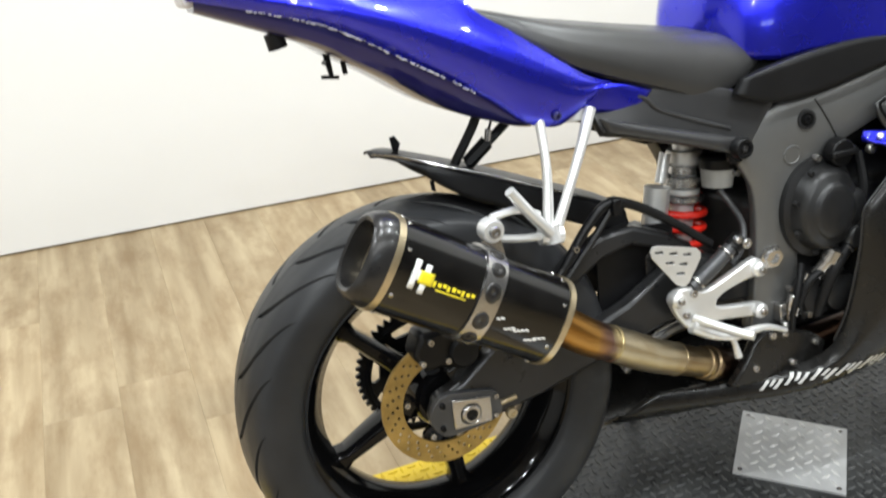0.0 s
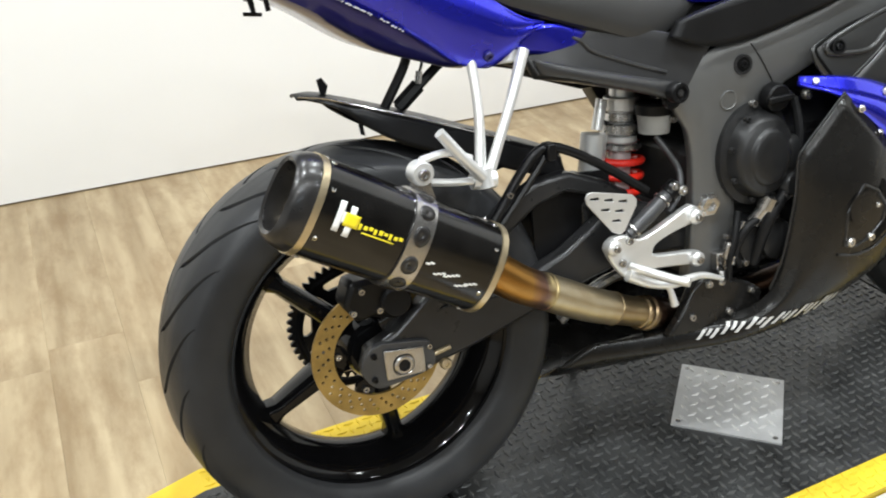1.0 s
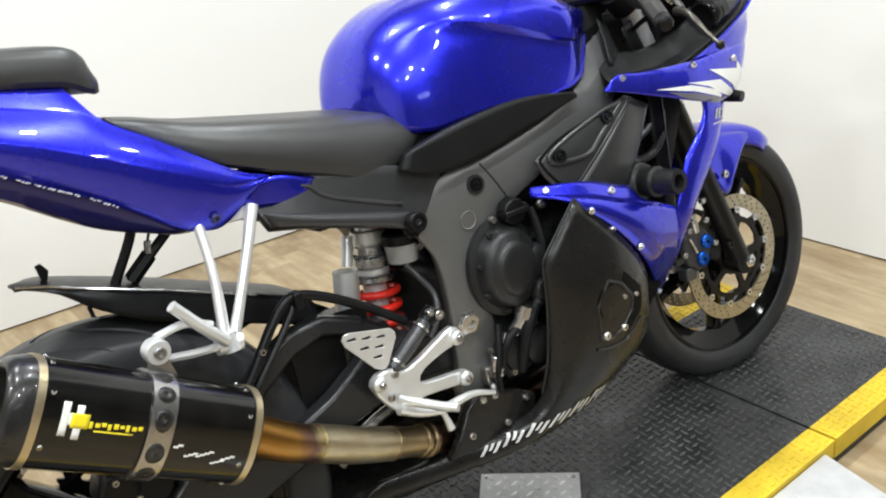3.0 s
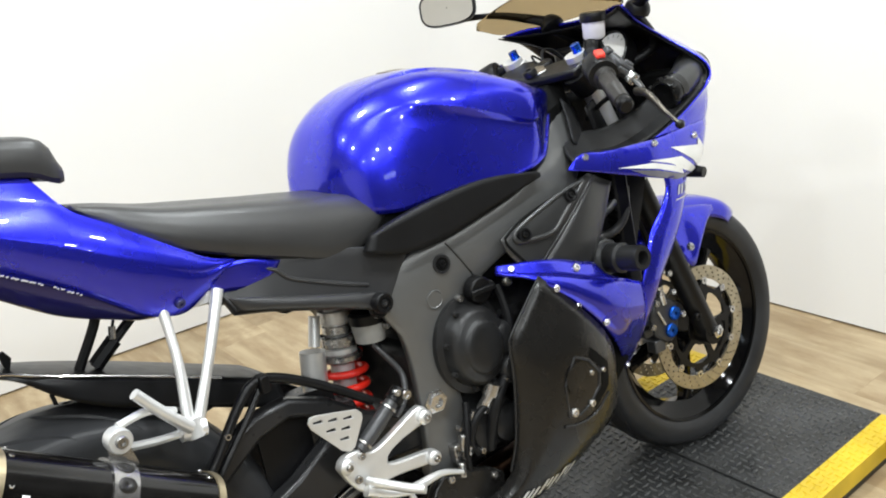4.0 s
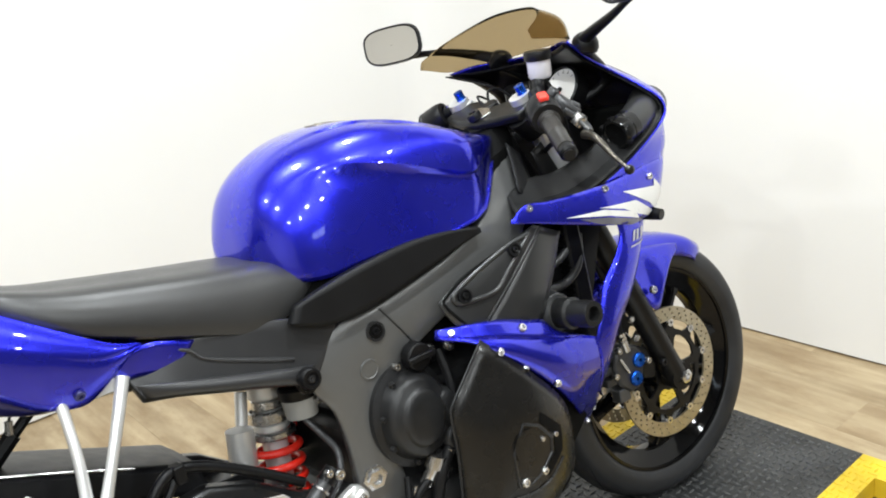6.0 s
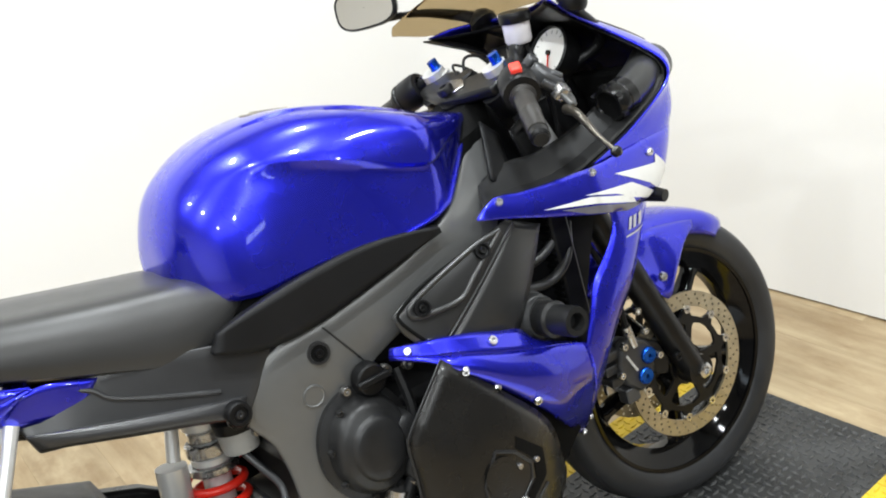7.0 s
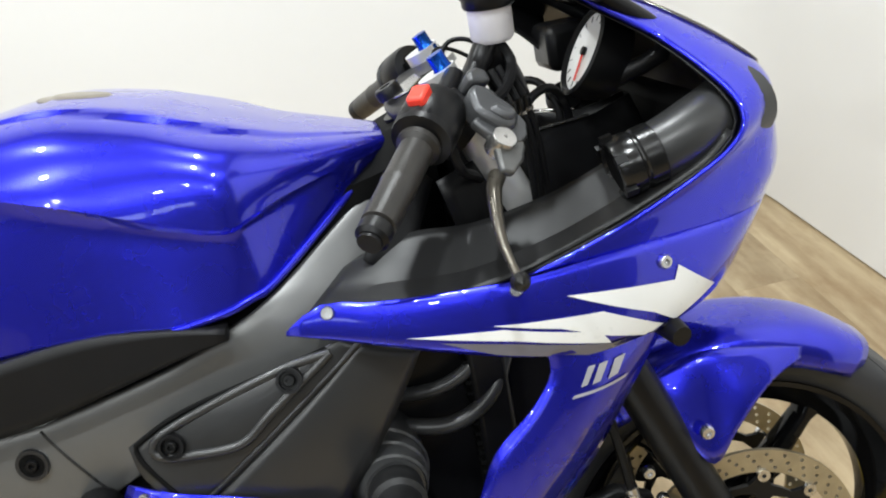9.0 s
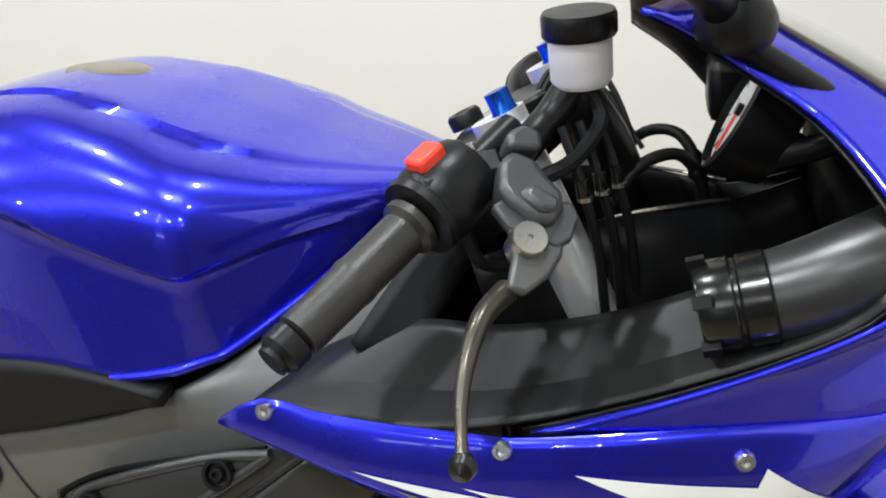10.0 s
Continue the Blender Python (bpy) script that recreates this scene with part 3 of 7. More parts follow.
def wheel(name, at, R, half, rim_r, rim_half, a0, label):
    prof = [(rim_r + 0.006, -rim_half), (rim_r + 0.007, -rim_half + 0.006), (rim_r - 0.004, -rim_half + 0.014), (rim_r - 0.012, -rim_half * 0.6), (rim_r - 0.028, -rim_half * 0.3), (rim_r - 0.03, 0)]
    prof += [(r, -y) for r, y in reversed(prof[:-1])]
    inner = [(r - 0.007, y * 0.97) for r, y in reversed(prof)]
    w = part(name, lathe(prof + inner, at, 96, closed=True), "rim", bike, label)
    return w


# rear wheel
rw = wheel("rear_wheel", RA, 0.323, 0.093, 0.230, 0.074, 0, "gloss black five-spoke rear wheel")
part("tyre", tyre_mesh(0.329, 0.096, 0.231, RA, 20, (0.06, 0.96), 0.42, 0.0085), "tyre+groove", rw, "wide road tyre with curved tread grooves")
for k in range(5):
    part("spoke", spoke_mesh(RA, 0.15 + 2 * math.pi * k / 5, 0.04, 0.204, 0.019, 0.012, 0.036, 0.024), "rim", rw, bevel=0.003)
part("hub", lathe([(0.018, -0.075), (0.045, -0.072), (0.05, -0.06), (0.052, 0), (0.05, 0.06), (0.045, 0.075), (0.018, 0.078)], RA, 32), "rim", rw)
rd = part("brake_disc", disc_mesh(RA, 0.110, 0.074, -0.076, -0.071, (0.083, 0.0915, 0.100), 27, 0.0031), "disc_rear", rw, "rust-gold drilled rear brake disc", flat=True)
for k in range(5):
    a = 2 * math.pi * k / 5 + 0.5
    part("disc_carrier", slab(ring_pts(0.066 * math.cos(a), 0.066 * math.sin(a), 0.017, 12), -0.071, -0.064, m=Matrix.Translation(RA)), "rim", rd)
    bolt(rd, RA + Vector((0.066 * math.cos(a), -0.0715, 0.066 * math.sin(a))), 0.006, material="steel")
tooth = []
for k in range(46):
    a = 2 * math.pi * k / 46
    tooth += [(0.1 * math.cos(a), 0.1 * math.sin(a)), (0.108 * math.cos(a + 0.045), 0.108 * math.sin(a + 0.045)), (0.108 * math.cos(a + 0.08), 0.108 * math.sin(a + 0.08)), (0.1 * math.cos(a + 0.12), 0.1 * math.sin(a + 0.12))]
sp_holes = []
for k in range(5):
    a = 2 * math.pi * k / 5 + 0.3
    c0, c1 = a - 0.42, a + 0.42
    sp_holes.append([(r * math.cos(t), r * math.sin(t)) for r, t in ((0.066, c0), (0.066, a), (0.066, c1), (0.075, c1 + 0.06), (0.087, c1), (0.089, a), (0.087, c0), (0.075, c0 - 0.06))])
part("sprocket", slab(tooth, 0.078, 0.085, sp_holes, m=Matrix.Translation(RA)), "black", rw, "black rear sprocket", flat=True)
part("chain", tube([(0.0, 0.0815, 0.423), (-0.076, 0.0815, 0.391), (-0.108, 0.0815, 0.315), (-0.076, 0.0815, 0.239), (0.0, 0.0815, 0.207), (0.25, 0.0815, 0.285), (0.5, 0.0815, 0.365)], 0.008, 6, 60), "black", bike)
part("chain", tube([(0.0, 0.0815, 0.423), (0.25, 0.0815, 0.43), (0.5, 0.0815, 0.44)], 0.008, 6, 20), "black", bike)

# front wheel
fw = wheel("front_wheel", FA, 0.299, 0.058, 0.225, 0.050, 0, "gloss black five-spoke front wheel")
part("tyre", tyre_mesh(0.299, 0.058, 0.226, FA, 11, (0.15, 0.9), 0.45, 0.0055), "tyre+groove", fw, "narrow front road tyre")
for k in range(5):
    part("spoke", spoke_mesh(FA, 0.36 + 2 * math.pi * k / 5, 0.035, 0.203, 0.016, 0.010, 0.026, 0.017), "rim", fw, bevel=0.003)
part("hub", lathe([(0.014, -0.06), (0.036, -0.058), (0.042, -0.05), (0.042, 0.05), (0.036, 0.058), (0.014, 0.06)], FA, 32), "rim", fw)
for side in (-1, 1):
    fd = part("brake_disc", disc_mesh(FA, 0.1475, 0.116, side * 0.070 - 0.0025, side * 0.070 + 0.0025, (0.1225, 0.1315, 0.1405), 36, 0.0028), "disc_front", fw, "drilled gold-steel front brake disc", flat=True)
    star = []
    for k in range(100):
        a = 2 * math.pi * k / 100
        r = 0.0965 + 0.0165 * max(0.0, math.cos(10 * a - 2 * math.pi * 0.125)) ** 1.5
        star.append((r * math.cos(a), r * math.sin(a)))
    wins = []
    for k in range(5):
        a = 2 * math.pi * (k + 0.5) / 5
        wins.append([(r * math.cos(t), r * math.sin(t)) for r, t in ((0.042, a - 0.36), (0.042, a), (0.042, a + 0.36), (0.048, a + 0.46), (0.076, a + 0.52), (0.083, a + 0.48), (0.0865, a + 0.25), (0.0865, a), (0.0865, a - 0.25), (0.083, a - 0.48), (0.076, a - 0.52), (0.048, a - 0.46))])
    part("disc_carrier", slab(star, side * 0.070 - 0.003, side * 0.070 + 0.003, wins + [ring_pts(0, 0, 0.03, 20)], m=Matrix.Translation(FA)), "black", fd, flat=True)
    for k in range(10):
        a = 2 * math.pi * (k + 0.125) / 10
        part("disc_bobbin", lathe([(0.003, 0.001), (0.003, 0.005), (0.0085, 0.005), (0.0085, -0.001)], FA + Vector((0.1115 * math.cos(a), side * 0.071, 0.1115 * math.sin(a))), 14, (0, side, 0)), "chrome", fd)

# swingarm
SW = [(-0.062, 0.318), (-0.05, 0.352), (0.0, 0.372), (0.08, 0.435), (0.168, 0.504), (0.215, 0.537), (0.262, 0.557), (0.323, 0.561), (0.394, 0.533), (0.464, 0.480), (0.56, 0.440), (0.57, 0.375), (0.46, 0.388), (0.38, 0.375), (0.281, 0.350), (0.14, 0.312), (0.069, 0.298), (0.0, 0.284), (-0.05, 0.288)]
SWH = [[(0.09, 0.395), (0.20, 0.478), (0.262, 0.518), (0.317, 0.530), (0.37, 0.512), (0.395, 0.478), (0.307, 0.428), (0.198, 0.388)]]
arm = slab(SW, -0.122, -0.088, SWH)
arms = pair("swingarm", arm, "swing", bike, "dark grey braced swingarm", bevel=0.007)
part("swingarm_web", slab([(0.27, 0.36), (0.42, 0.39), (0.42, 0.54), (0.33, 0.55), (0.27, 0.50)], -0.086, -0.08), "black", arms[0])
part("cross_beam", box((0.36, -0.09, 0.40), (0.46, 0.09, 0.50)), "swing", arms[0], bevel=0.012)
part("cross_beam", tube([(0.56, -0.12, 0.405), (0.56, 0.12, 0.405)], 0.035, 20), "swing", arms[0])
blk = part("axle_block", slab([(-0.03, 0.362), (0.036, 0.350), (0.05, 0.34), (0.05, 0.30), (-0.03, 0.288), (-0.052, 0.296), (-0.066, 0.318), (-0.064, 0.338), (-0.05, 0.356)], -0.130, -0.118, smooth=40), "casting", arms[0], "cast grey axle carrier", bevel=0.005)
plate_ = part("adjuster_plate", slab([(-0.030, 0.352), (0.036, 0.342), (0.036, 0.298), (-0.030, 0.300)], -0.136, -0.129, [ring_pts(0.0, 0.321, 0.017, 24)[::-1]]), "steel", blk, "bright chain adjuster plate", bevel=0.002)
part("axle_nut", lathe([(0.016, -0.004), (0.016, 0.004), (0.0135, 0.006), (0.010, 0.006), (0.0095, -0.002), (0.0005, -0.002)], (0, -0.134, 0.321), 28, (0, -1, 0)), "steel", plate_)
part("axle_core", lathe([(0.0085, 0.0), (0.0085, 0.003), (0.0005, 0.0035)], (0, -0.134, 0.321), 20, (0, -1, 0)), "black", plate_)
for x, z, m_ in ((0.046, 0.338, "steel"), (0.043, 0.305, "steel"), (-0.045, 0.345, "black"), (-0.048, 0.306, "black")):
    bolt(blk, (x, -0.131, z), 0.005, material=m_)
part("adjuster_bolt", tube([(0.05, -0.124, 0.318), (0.085, -0.122, 0.322)], 0.0045, 10), "ring", blk)
bolt(blk, (0.074, -0.124, 0.296), 0.010, material="ring")

# exhaust silencer
CAN_A, CAN_B = Vector((-0.140, -0.222, 0.634)), Vector((0.110, -0.208, 0.480))
ax = (CAN_B - CAN_A).normalized()
cu = Vector((0, 1, 0)) - ax * ax.y
cu.normalize()
cv = ax.cross(cu)


def oval(c, a, b, n=36, p=2.4):
    out = []
    for k in range(n):
        t = 2 * math.pi * k / n
        x, y = math.cos(t), math.sin(t)
        out.append(c + cu * a * math.copysign(abs(x) ** (2 / p), x) + cv * b * math.copysign(abs(y) ** (2 / p), y))
    return out


def sleeve(stations, cap=True):
    return grid([oval(CAN_A + ax * d, a, b) for d, a, b in stations], True, cap)


LEN = (CAN_B - CAN_A).length
can = part("silencer", sleeve([(0.004, 0.05, 0.066), (0.006, 0.052, 0.068), (LEN - 0.006, 0.052, 0.068), (LEN - 0.004, 0.05, 0.066)]), "can", bike, "black carbon oval silencer with worn edges")
for d in (0.0, LEN):
    part("clamp_ring", sleeve([(d - 0.005, 0.0535, 0.0695), (d + 0.005, 0.0535, 0.0695)]), "ring", can, "worn pale metal ring")
    for t in (0.6, 1.3, 1.9, 2.6, 3.6, 4.4, 5.2, 6.0):
        o = CAN_A + ax * (d + (0.014 if d == 0 else -0.014))
        nrm = (cu * math.cos(t) * 0.052 + cv * math.sin(t) * 0.068)
        bolt(can, o + nrm * 1.0, 0.0038, nrm, "steel", 0.003, "rivet")
part("end_cap", grid([oval(CAN_A + ax * d, a, b) for d, a, b in ((-0.004, 0.052, 0.068), (-0.012, 0.0515, 0.067), (-0.026, 0.049, 0.063), (-0.034, 0.045, 0.058), (-0.0365, 0.041, 0.053), (-0.034, 0.037, 0.048), (-0.01, 0.035, 0.045), (0.06, 0.034, 0.044))], True, True), "cap_carbon", can, "scuffed dark flared end cap")
part("inlet_cap", grid([oval(CAN_A + ax * d, a, b) for d, a, b in ((LEN + 0.004, 0.052, 0.068), (LEN + 0.012, 0.045, 0.06), (LEN + 0.016, 0.03, 0.03))], True, True), "cap_carbon", can)
SD = 0.155
strap = part("strap", grid([oval(CAN_A + ax * d, a, b) for d, a, b in ((SD - 0.017, 0.052, 0.068), (SD - 0.017, 0.0555, 0.0715), (SD + 0.017, 0.0555, 0.0715), (SD + 0.017, 0.052, 0.068))], True), "steel", can, "silver strap with dark oval cutouts")


def on_can(d0, d1, t0, t1, mat_name, name="decal", lift_by=0.0008):
    rows = []
    for i in range(5):
        d = d0 + (d1 - d0) * i / 4
        row = []
        for j in range(6):
            t = t0 + (t1 - t0) * j / 5
            x, y = math.cos(t), math.sin(t)
            row.append(CAN_A + ax * d + cu * (0.052 + lift_by) * math.copysign(abs(x) ** (2 / 2.4), x) + cv * (0.068 + lift_by) * math.copysign(abs(y) ** (2 / 2.4), y))
        rows.append(row)
    return part(name, grid(rows), mat_name, can, solid=0.0003)


def strap_hole(tc, half_t, half_d):
    """A rounded dark opening in the strap."""
    ring = []
    for k in (1.0, 0.55, 0.02):
        row = []
        for j in range(20):
            a = 2 * math.pi * j / 20
            d, t = SD + half_d * k * math.cos(a), tc + half_t * k * math.sin(a)
            x, y = math.cos(t), math.sin(t)
            row.append(CAN_A + ax * d + cu * 0.0559 * math.copysign(abs(x) ** (2 / 2.4), x) + cv * 0.0719 * math.copysign(abs(y) ** (2 / 2.4), y))
        ring.append(row)
    return part("cutout", grid(ring, True), "cap_carbon", strap, solid=0.0002)


for t in (1.75, 2.25, 2.75, 3.25, 3.75, 4.25):
    strap_hole(t + 0.18, 0.19, 0.0125)

# exhaust pipe
part("exhaust_pipe", tube([(0.118, -0.205, 0.478), (0.18, -0.195, 0.43), (0.24, -0.178, 0.393), (0.32, -0.158, 0.346), (0.41, -0.14, 0.303), (0.48, -0.125, 0.272)], [0.031, 0.03, 0.027, 0.026, 0.025, 0.025], 24, 30), "pipe", bike, "heat-tinted bronze exhaust pipe")
for c, r in (((0.225, -0.182, 0.403), 0.0295), ((0.44, -0.133, 0.289), 0.029), ((0.455, -0.130, 0.283), 0.031)):
    d = Vector((0.86, 0.18, -0.47)).normalized()
    part("pipe_collar", lathe([(r - 0.004, -0.006), (r, -0.004), (r, 0.004), (r - 0.004, 0.006)], c, 24, d), "pipe", bike)

# tank
TANK = [
    # x, ztop, shoulder y, shoulder z, low y, low z, roundness, knee hollow
    (0.502, 0.850, 0.030, 0.848, 0.042, 0.842, 1.0, 0.0),
    (0.512, 0.900, 0.064, 0.880, 0.076, 0.832, 1.0, 0.0),
    (0.540, 0.955, 0.103, 0.920, 0.118, 0.806, 1.0, 0.0),
    (0.587, 0.991, 0.138, 0.952, 0.148, 0.796, 0.85, 0.002),
    (0.65, 1.013, 0.166, 0.962, 0.165, 0.802, 0.40, 0.006),
    (0.73, 1.020, 0.181, 0.944, 0.180, 0.806, 0.08, 0.008),
    (0.81, 1.004, 0.190, 0.914, 0.191, 0.800, 0.0, 0.010),
    (0.862, 0.985, 0.1935, 0.895, 0.189, 0.806, 0.0, 0.010),
    (0.886, 0.976, 0.1925, 0.891, 0.183, 0.812, 0.0, 0.008),
    (0.906, 0.968, 0.1825, 0.896, 0.174, 0.817, 0.0, 0.008),
    (0.945, 0.951, 0.154, 0.904, 0.145, 0.839, 0.0, 0.005),
    (1.0, 0.935, 0.110, 0.909, 0.101, 0.873, 0.0, 0.002),
    (1.05, 0.921, 0.060, 0.911, 0.052, 0.902, 0.0, 0.0),
]
secs = []
for x, zt, sy, sz, ly, lz, w, kn in TANK:
    h, g = zt - sz, sz - lz
    box_ = min(1.0, max(0.0, (x - 0.68) / 0.18))
    crown = []
    for (ya, za), (yb, zb) in zip(((0.91, 0.30), (0.78, 0.60), (0.63, 0.775), (0.50, 0.865), (0.44, 0.888), (0.40, 0.955), (0.15, 0.993)), ((0.982, 0.33), (0.94, 0.59), (0.85, 0.775), (0.70, 0.868), (0.60, 0.895), (0.54, 0.968), (0.20, 0.992))):
        crown.append((-sy * (ya + (yb - ya) * box_), sz + h * (za + (zb - za) * box_)))
    crisp = [(-ly, lz + 0.006)] + [(-(ly + (sy - kn - ly) * q), lz + g * q * 0.85) for q in (0.36, 0.72)] + [(-sy + kn * 0.9, sz - g * 0.13), (-sy + 0.001, sz - 0.0025), (-sy + 0.001, sz + 0.001)] + crown + [(0, zt)]
    wide, low = max(sy, ly) * 1.015, lz + 0.006
    ell = []
    for k in range(12):
        a = math.radians(92) * (1 - k / 11)
        ell.append((x, -wide * math.sin(a) ** 0.72, low + (zt - low) * max(0.0, math.cos(a)) ** 0.72))
    ell[0] = (x, -ly, low)
    low0, up0 = [(x, y, z) for y, z in crisp[:5]], [(x, y, z) for y, z in crisp[4:]]
    P0 = smooth_line(low0, 18) + smooth_line(up0, 26)[1:]
    P1 = smooth_line(ell, 88)
    q = min(range(89), key=lambda k: abs(P1[k].z - sz))
    q = min(60, max(12, q))
    P1 = [P1[round(q * k / 18)] for k in range(18)] + [P1[round(q + (88 - q) * k / 26)] for k in range(27)]
    secs.append(halves([(x, -ly * 0.93, lz - 0.002), (x, -ly + 0.003, lz)] + [a_.lerp(b_, w) for a_, b_ in zip(P0, P1)]))
part("fuel_tank", span_skin(secs, 8, 1, True), "blue", bike, "glossy blue painted fuel tank", angle=20)
pair("tank_lip", tube([(x, -ly - 0.001, lz + 0.003) for x, zt, sy, sz, ly, lz, w, kn in TANK[6:]], 0.0042, 10, 30), "blue", bike, "blue flange along the lower tank edge")
cap = part("filler_cap", lathe([(0.0005, 0.0055), (0.028, 0.0055), (0.032, 0.003), (0.045, 0.002), (0.047, -0.004)], (0.75, 0.0, 1.0125), 32, (0.17, 0, 1)), "cap_metal", bike, "round bronze-grey metal fuel filler cap")

# rider seat and pillion pad
SEAT = [(0.105, 0.936, 0.055, 0.928), (0.15, 0.926, 0.10, 0.880), (0.21, 0.909, 0.126, 0.842), (0.29, 0.893, 0.137, 0.808), (0.38, 0.876, 0.142, 0.775), (0.46, 0.862, 0.14, 0.748), (0.52, 0.850, 0.134, 0.758), (0.568, 0.835, 0.124, 0.784), (0.58, 0.82, 0.118, 0.79)]
secs = [halves([(x, -w * 0.9, zl), (x, -w, zl + (zt - zl) * 0.12), (x, -w * 0.97, zl + (zt - zl) * 0.55), (x, -w * 0.78, zl + (zt - zl) * 0.88), (x, -w * 0.4, zt - 0.004), (x, 0, zt)]) for x, zt, w, zl in SEAT]
part("rider_seat", skin(secs, 36, 36, cap=True), "seat", bike, "smooth black vinyl rider seat")
PAD = [(-0.21, 1.062, 0.06, 1.035), (-0.17, 1.068, 0.085, 1.028), (-0.05, 1.058, 0.105, 1.006), (0.045, 1.047, 0.11, 0.990), (0.082, 1.034, 0.105, 0.972), (0.097, 1.004, 0.092, 0.972)]
secs = [halves([(x, -w * 0.92, zl), (x, -w, zl + 0.012), (x, -w * 0.93, zt - 0.01), (x, -w * 0.6, zt - 0.001), (x, 0, zt)]) for x, zt, w, zl in PAD]
part("pillion_seat", skin(secs, 24, 30, cap=True), "seat", bike, "black pillion pad")

# tail cowl
EDGES = {
    # upper edge, upper crease, side crease and lower edge of the shell: x, y, z
    "top": [(-0.31, 0.045, 1.045), (-0.14, 0.088, 1.026), (-0.04, 0.094, 1.008), (0.03, 0.096, 0.993), (0.047, 0.098, 0.988), (0.056, 0.103, 0.975), (0.082, 0.115, 0.936), (0.135, 0.122, 0.899), (0.205, 0.130, 0.848), (0.25, 0.133, 0.818), (0.287, 0.134, 0.805)],
    "ridge": [(-0.31, 0.055, 1.037), (-0.144, 0.100, 1.012), (-0.08, 0.104, 0.995), (-0.014, 0.107, 0.977), (0.04, 0.109, 0.962), (0.060, 0.111, 0.953), (0.083, 0.117, 0.932), (0.135, 0.124, 0.896), (0.205, 0.1315, 0.845), (0.25, 0.134, 0.816), (0.287, 0.134, 0.8045)],
    "side": [(-0.31, 0.068, 1.018), (-0.16, 0.122, 0.976), (-0.10, 0.132, 0.957), (-0.03, 0.139, 0.931), (0.053, 0.143, 0.893), (0.10, 0.145, 0.868), (0.165, 0.145, 0.834), (0.23, 0.141, 0.802), (0.287, 0.1345, 0.804)],
    "low": [(-0.31, 0.056, 0.998), (-0.163, 0.110, 0.953), (-0.103, 0.118, 0.925), (-0.043, 0.122, 0.889), (0.0, 0.124, 0.863), (0.043, 0.126, 0.837), (0.093, 0.127, 0.802), (0.134, 0.127, 0.770), (0.167, 0.126, 0.755), (0.203, 0.126, 0.751), (0.25, 0.130, 0.778), (0.287, 0.134, 0.8035)],
    "keel": [(-0.30, 0.045, 0.985), (-0.155, 0.098, 0.924), (-0.106, 0.1, 0.894), (-0.044, 0.1, 0.856), (0.022, 0.1, 0.810), (0.062, 0.103, 0.789), (0.10, 0.110, 0.775), (0.135, 0.115, 0.762), (0.16, 0.115, 0.757)],
}


def edge_at(name, xs):
    line = smooth_line(EDGES[name], 160)
    out = []
    for x in xs:
        k = min(range(len(line) - 1), key=lambda i: abs(line[i].x - x))
        k = min(len(line) - 2, k if line[k].x <= x else max(0, k - 1))
        a, b = line[k], line[k + 1]
        out.append(a.lerp(b, min(1, max(0, (x - a.x) / max(1e-6, b.x - a.x)))))
    return [Vector((p.x, -p.y, p.z)) for p in out]


xs = [-0.31 + 0.597 * i / 90 for i in range(91)]
et, er, es, el = (edge_at(k, xs) for k in ("top", "ridge", "side", "low"))
secs = []
for a, b, c, d in zip(et, er, es, el):
    row = [(a.x, 0, a.z - 0.006), (a.x, a.y * 0.6, a.z - 0.005), (a.x, a.y + 0.004, a.z - 0.001), a]
    row += [a.lerp(b, 0.5), b, b.lerp(c, 0.06)] + [b.lerp(c, k / 6) + Vector((0, -0.003 * math.sin(math.pi * k / 6), 0)) for k in range(1, 6)]
    row += [b.lerp(c, 0.96), c + Vector((0, 0.0008, 0)), c.lerp(d, 0.05)] + [c.lerp(d, k / 6) + Vector((0, -0.004 * math.sin(math.pi * k / 6), 0)) for k in range(1, 6)]
    row += [c.lerp(d, 0.97), d + Vector((0, 0.002, -0.0006)), d + Vector((0, 0.02, 0.002)), (d.x, 0, d.z + 0.004)]
    secs.append(halves(row))
part("tail_cowl", grid(secs, True, True), "blue", bike, "blue painted tail cowl with sharp creases", angle=24)
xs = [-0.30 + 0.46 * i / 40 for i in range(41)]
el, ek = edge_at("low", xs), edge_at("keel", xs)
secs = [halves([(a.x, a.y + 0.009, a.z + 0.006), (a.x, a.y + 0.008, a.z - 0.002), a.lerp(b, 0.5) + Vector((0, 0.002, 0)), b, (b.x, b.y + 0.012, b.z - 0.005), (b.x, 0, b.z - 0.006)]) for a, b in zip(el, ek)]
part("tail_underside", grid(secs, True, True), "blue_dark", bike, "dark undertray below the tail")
pair("tail_tip", coons([(0.245, -0.127, 0.792), (0.30, -0.131, 0.799), (0.362, -0.131, 0.780)], [(0.225, -0.122, 0.762), (0.27, -0.124, 0.758), (0.320, -0.127, 0.748)], [(0.245, -0.127, 0.792), (0.225, -0.122, 0.762)], [(0.362, -0.131, 0.780), (0.343, -0.130, 0.762), (0.320, -0.127, 0.748)], 14, 6), "blue", bike, "dark blue front tip of the tail", solid=0.006)
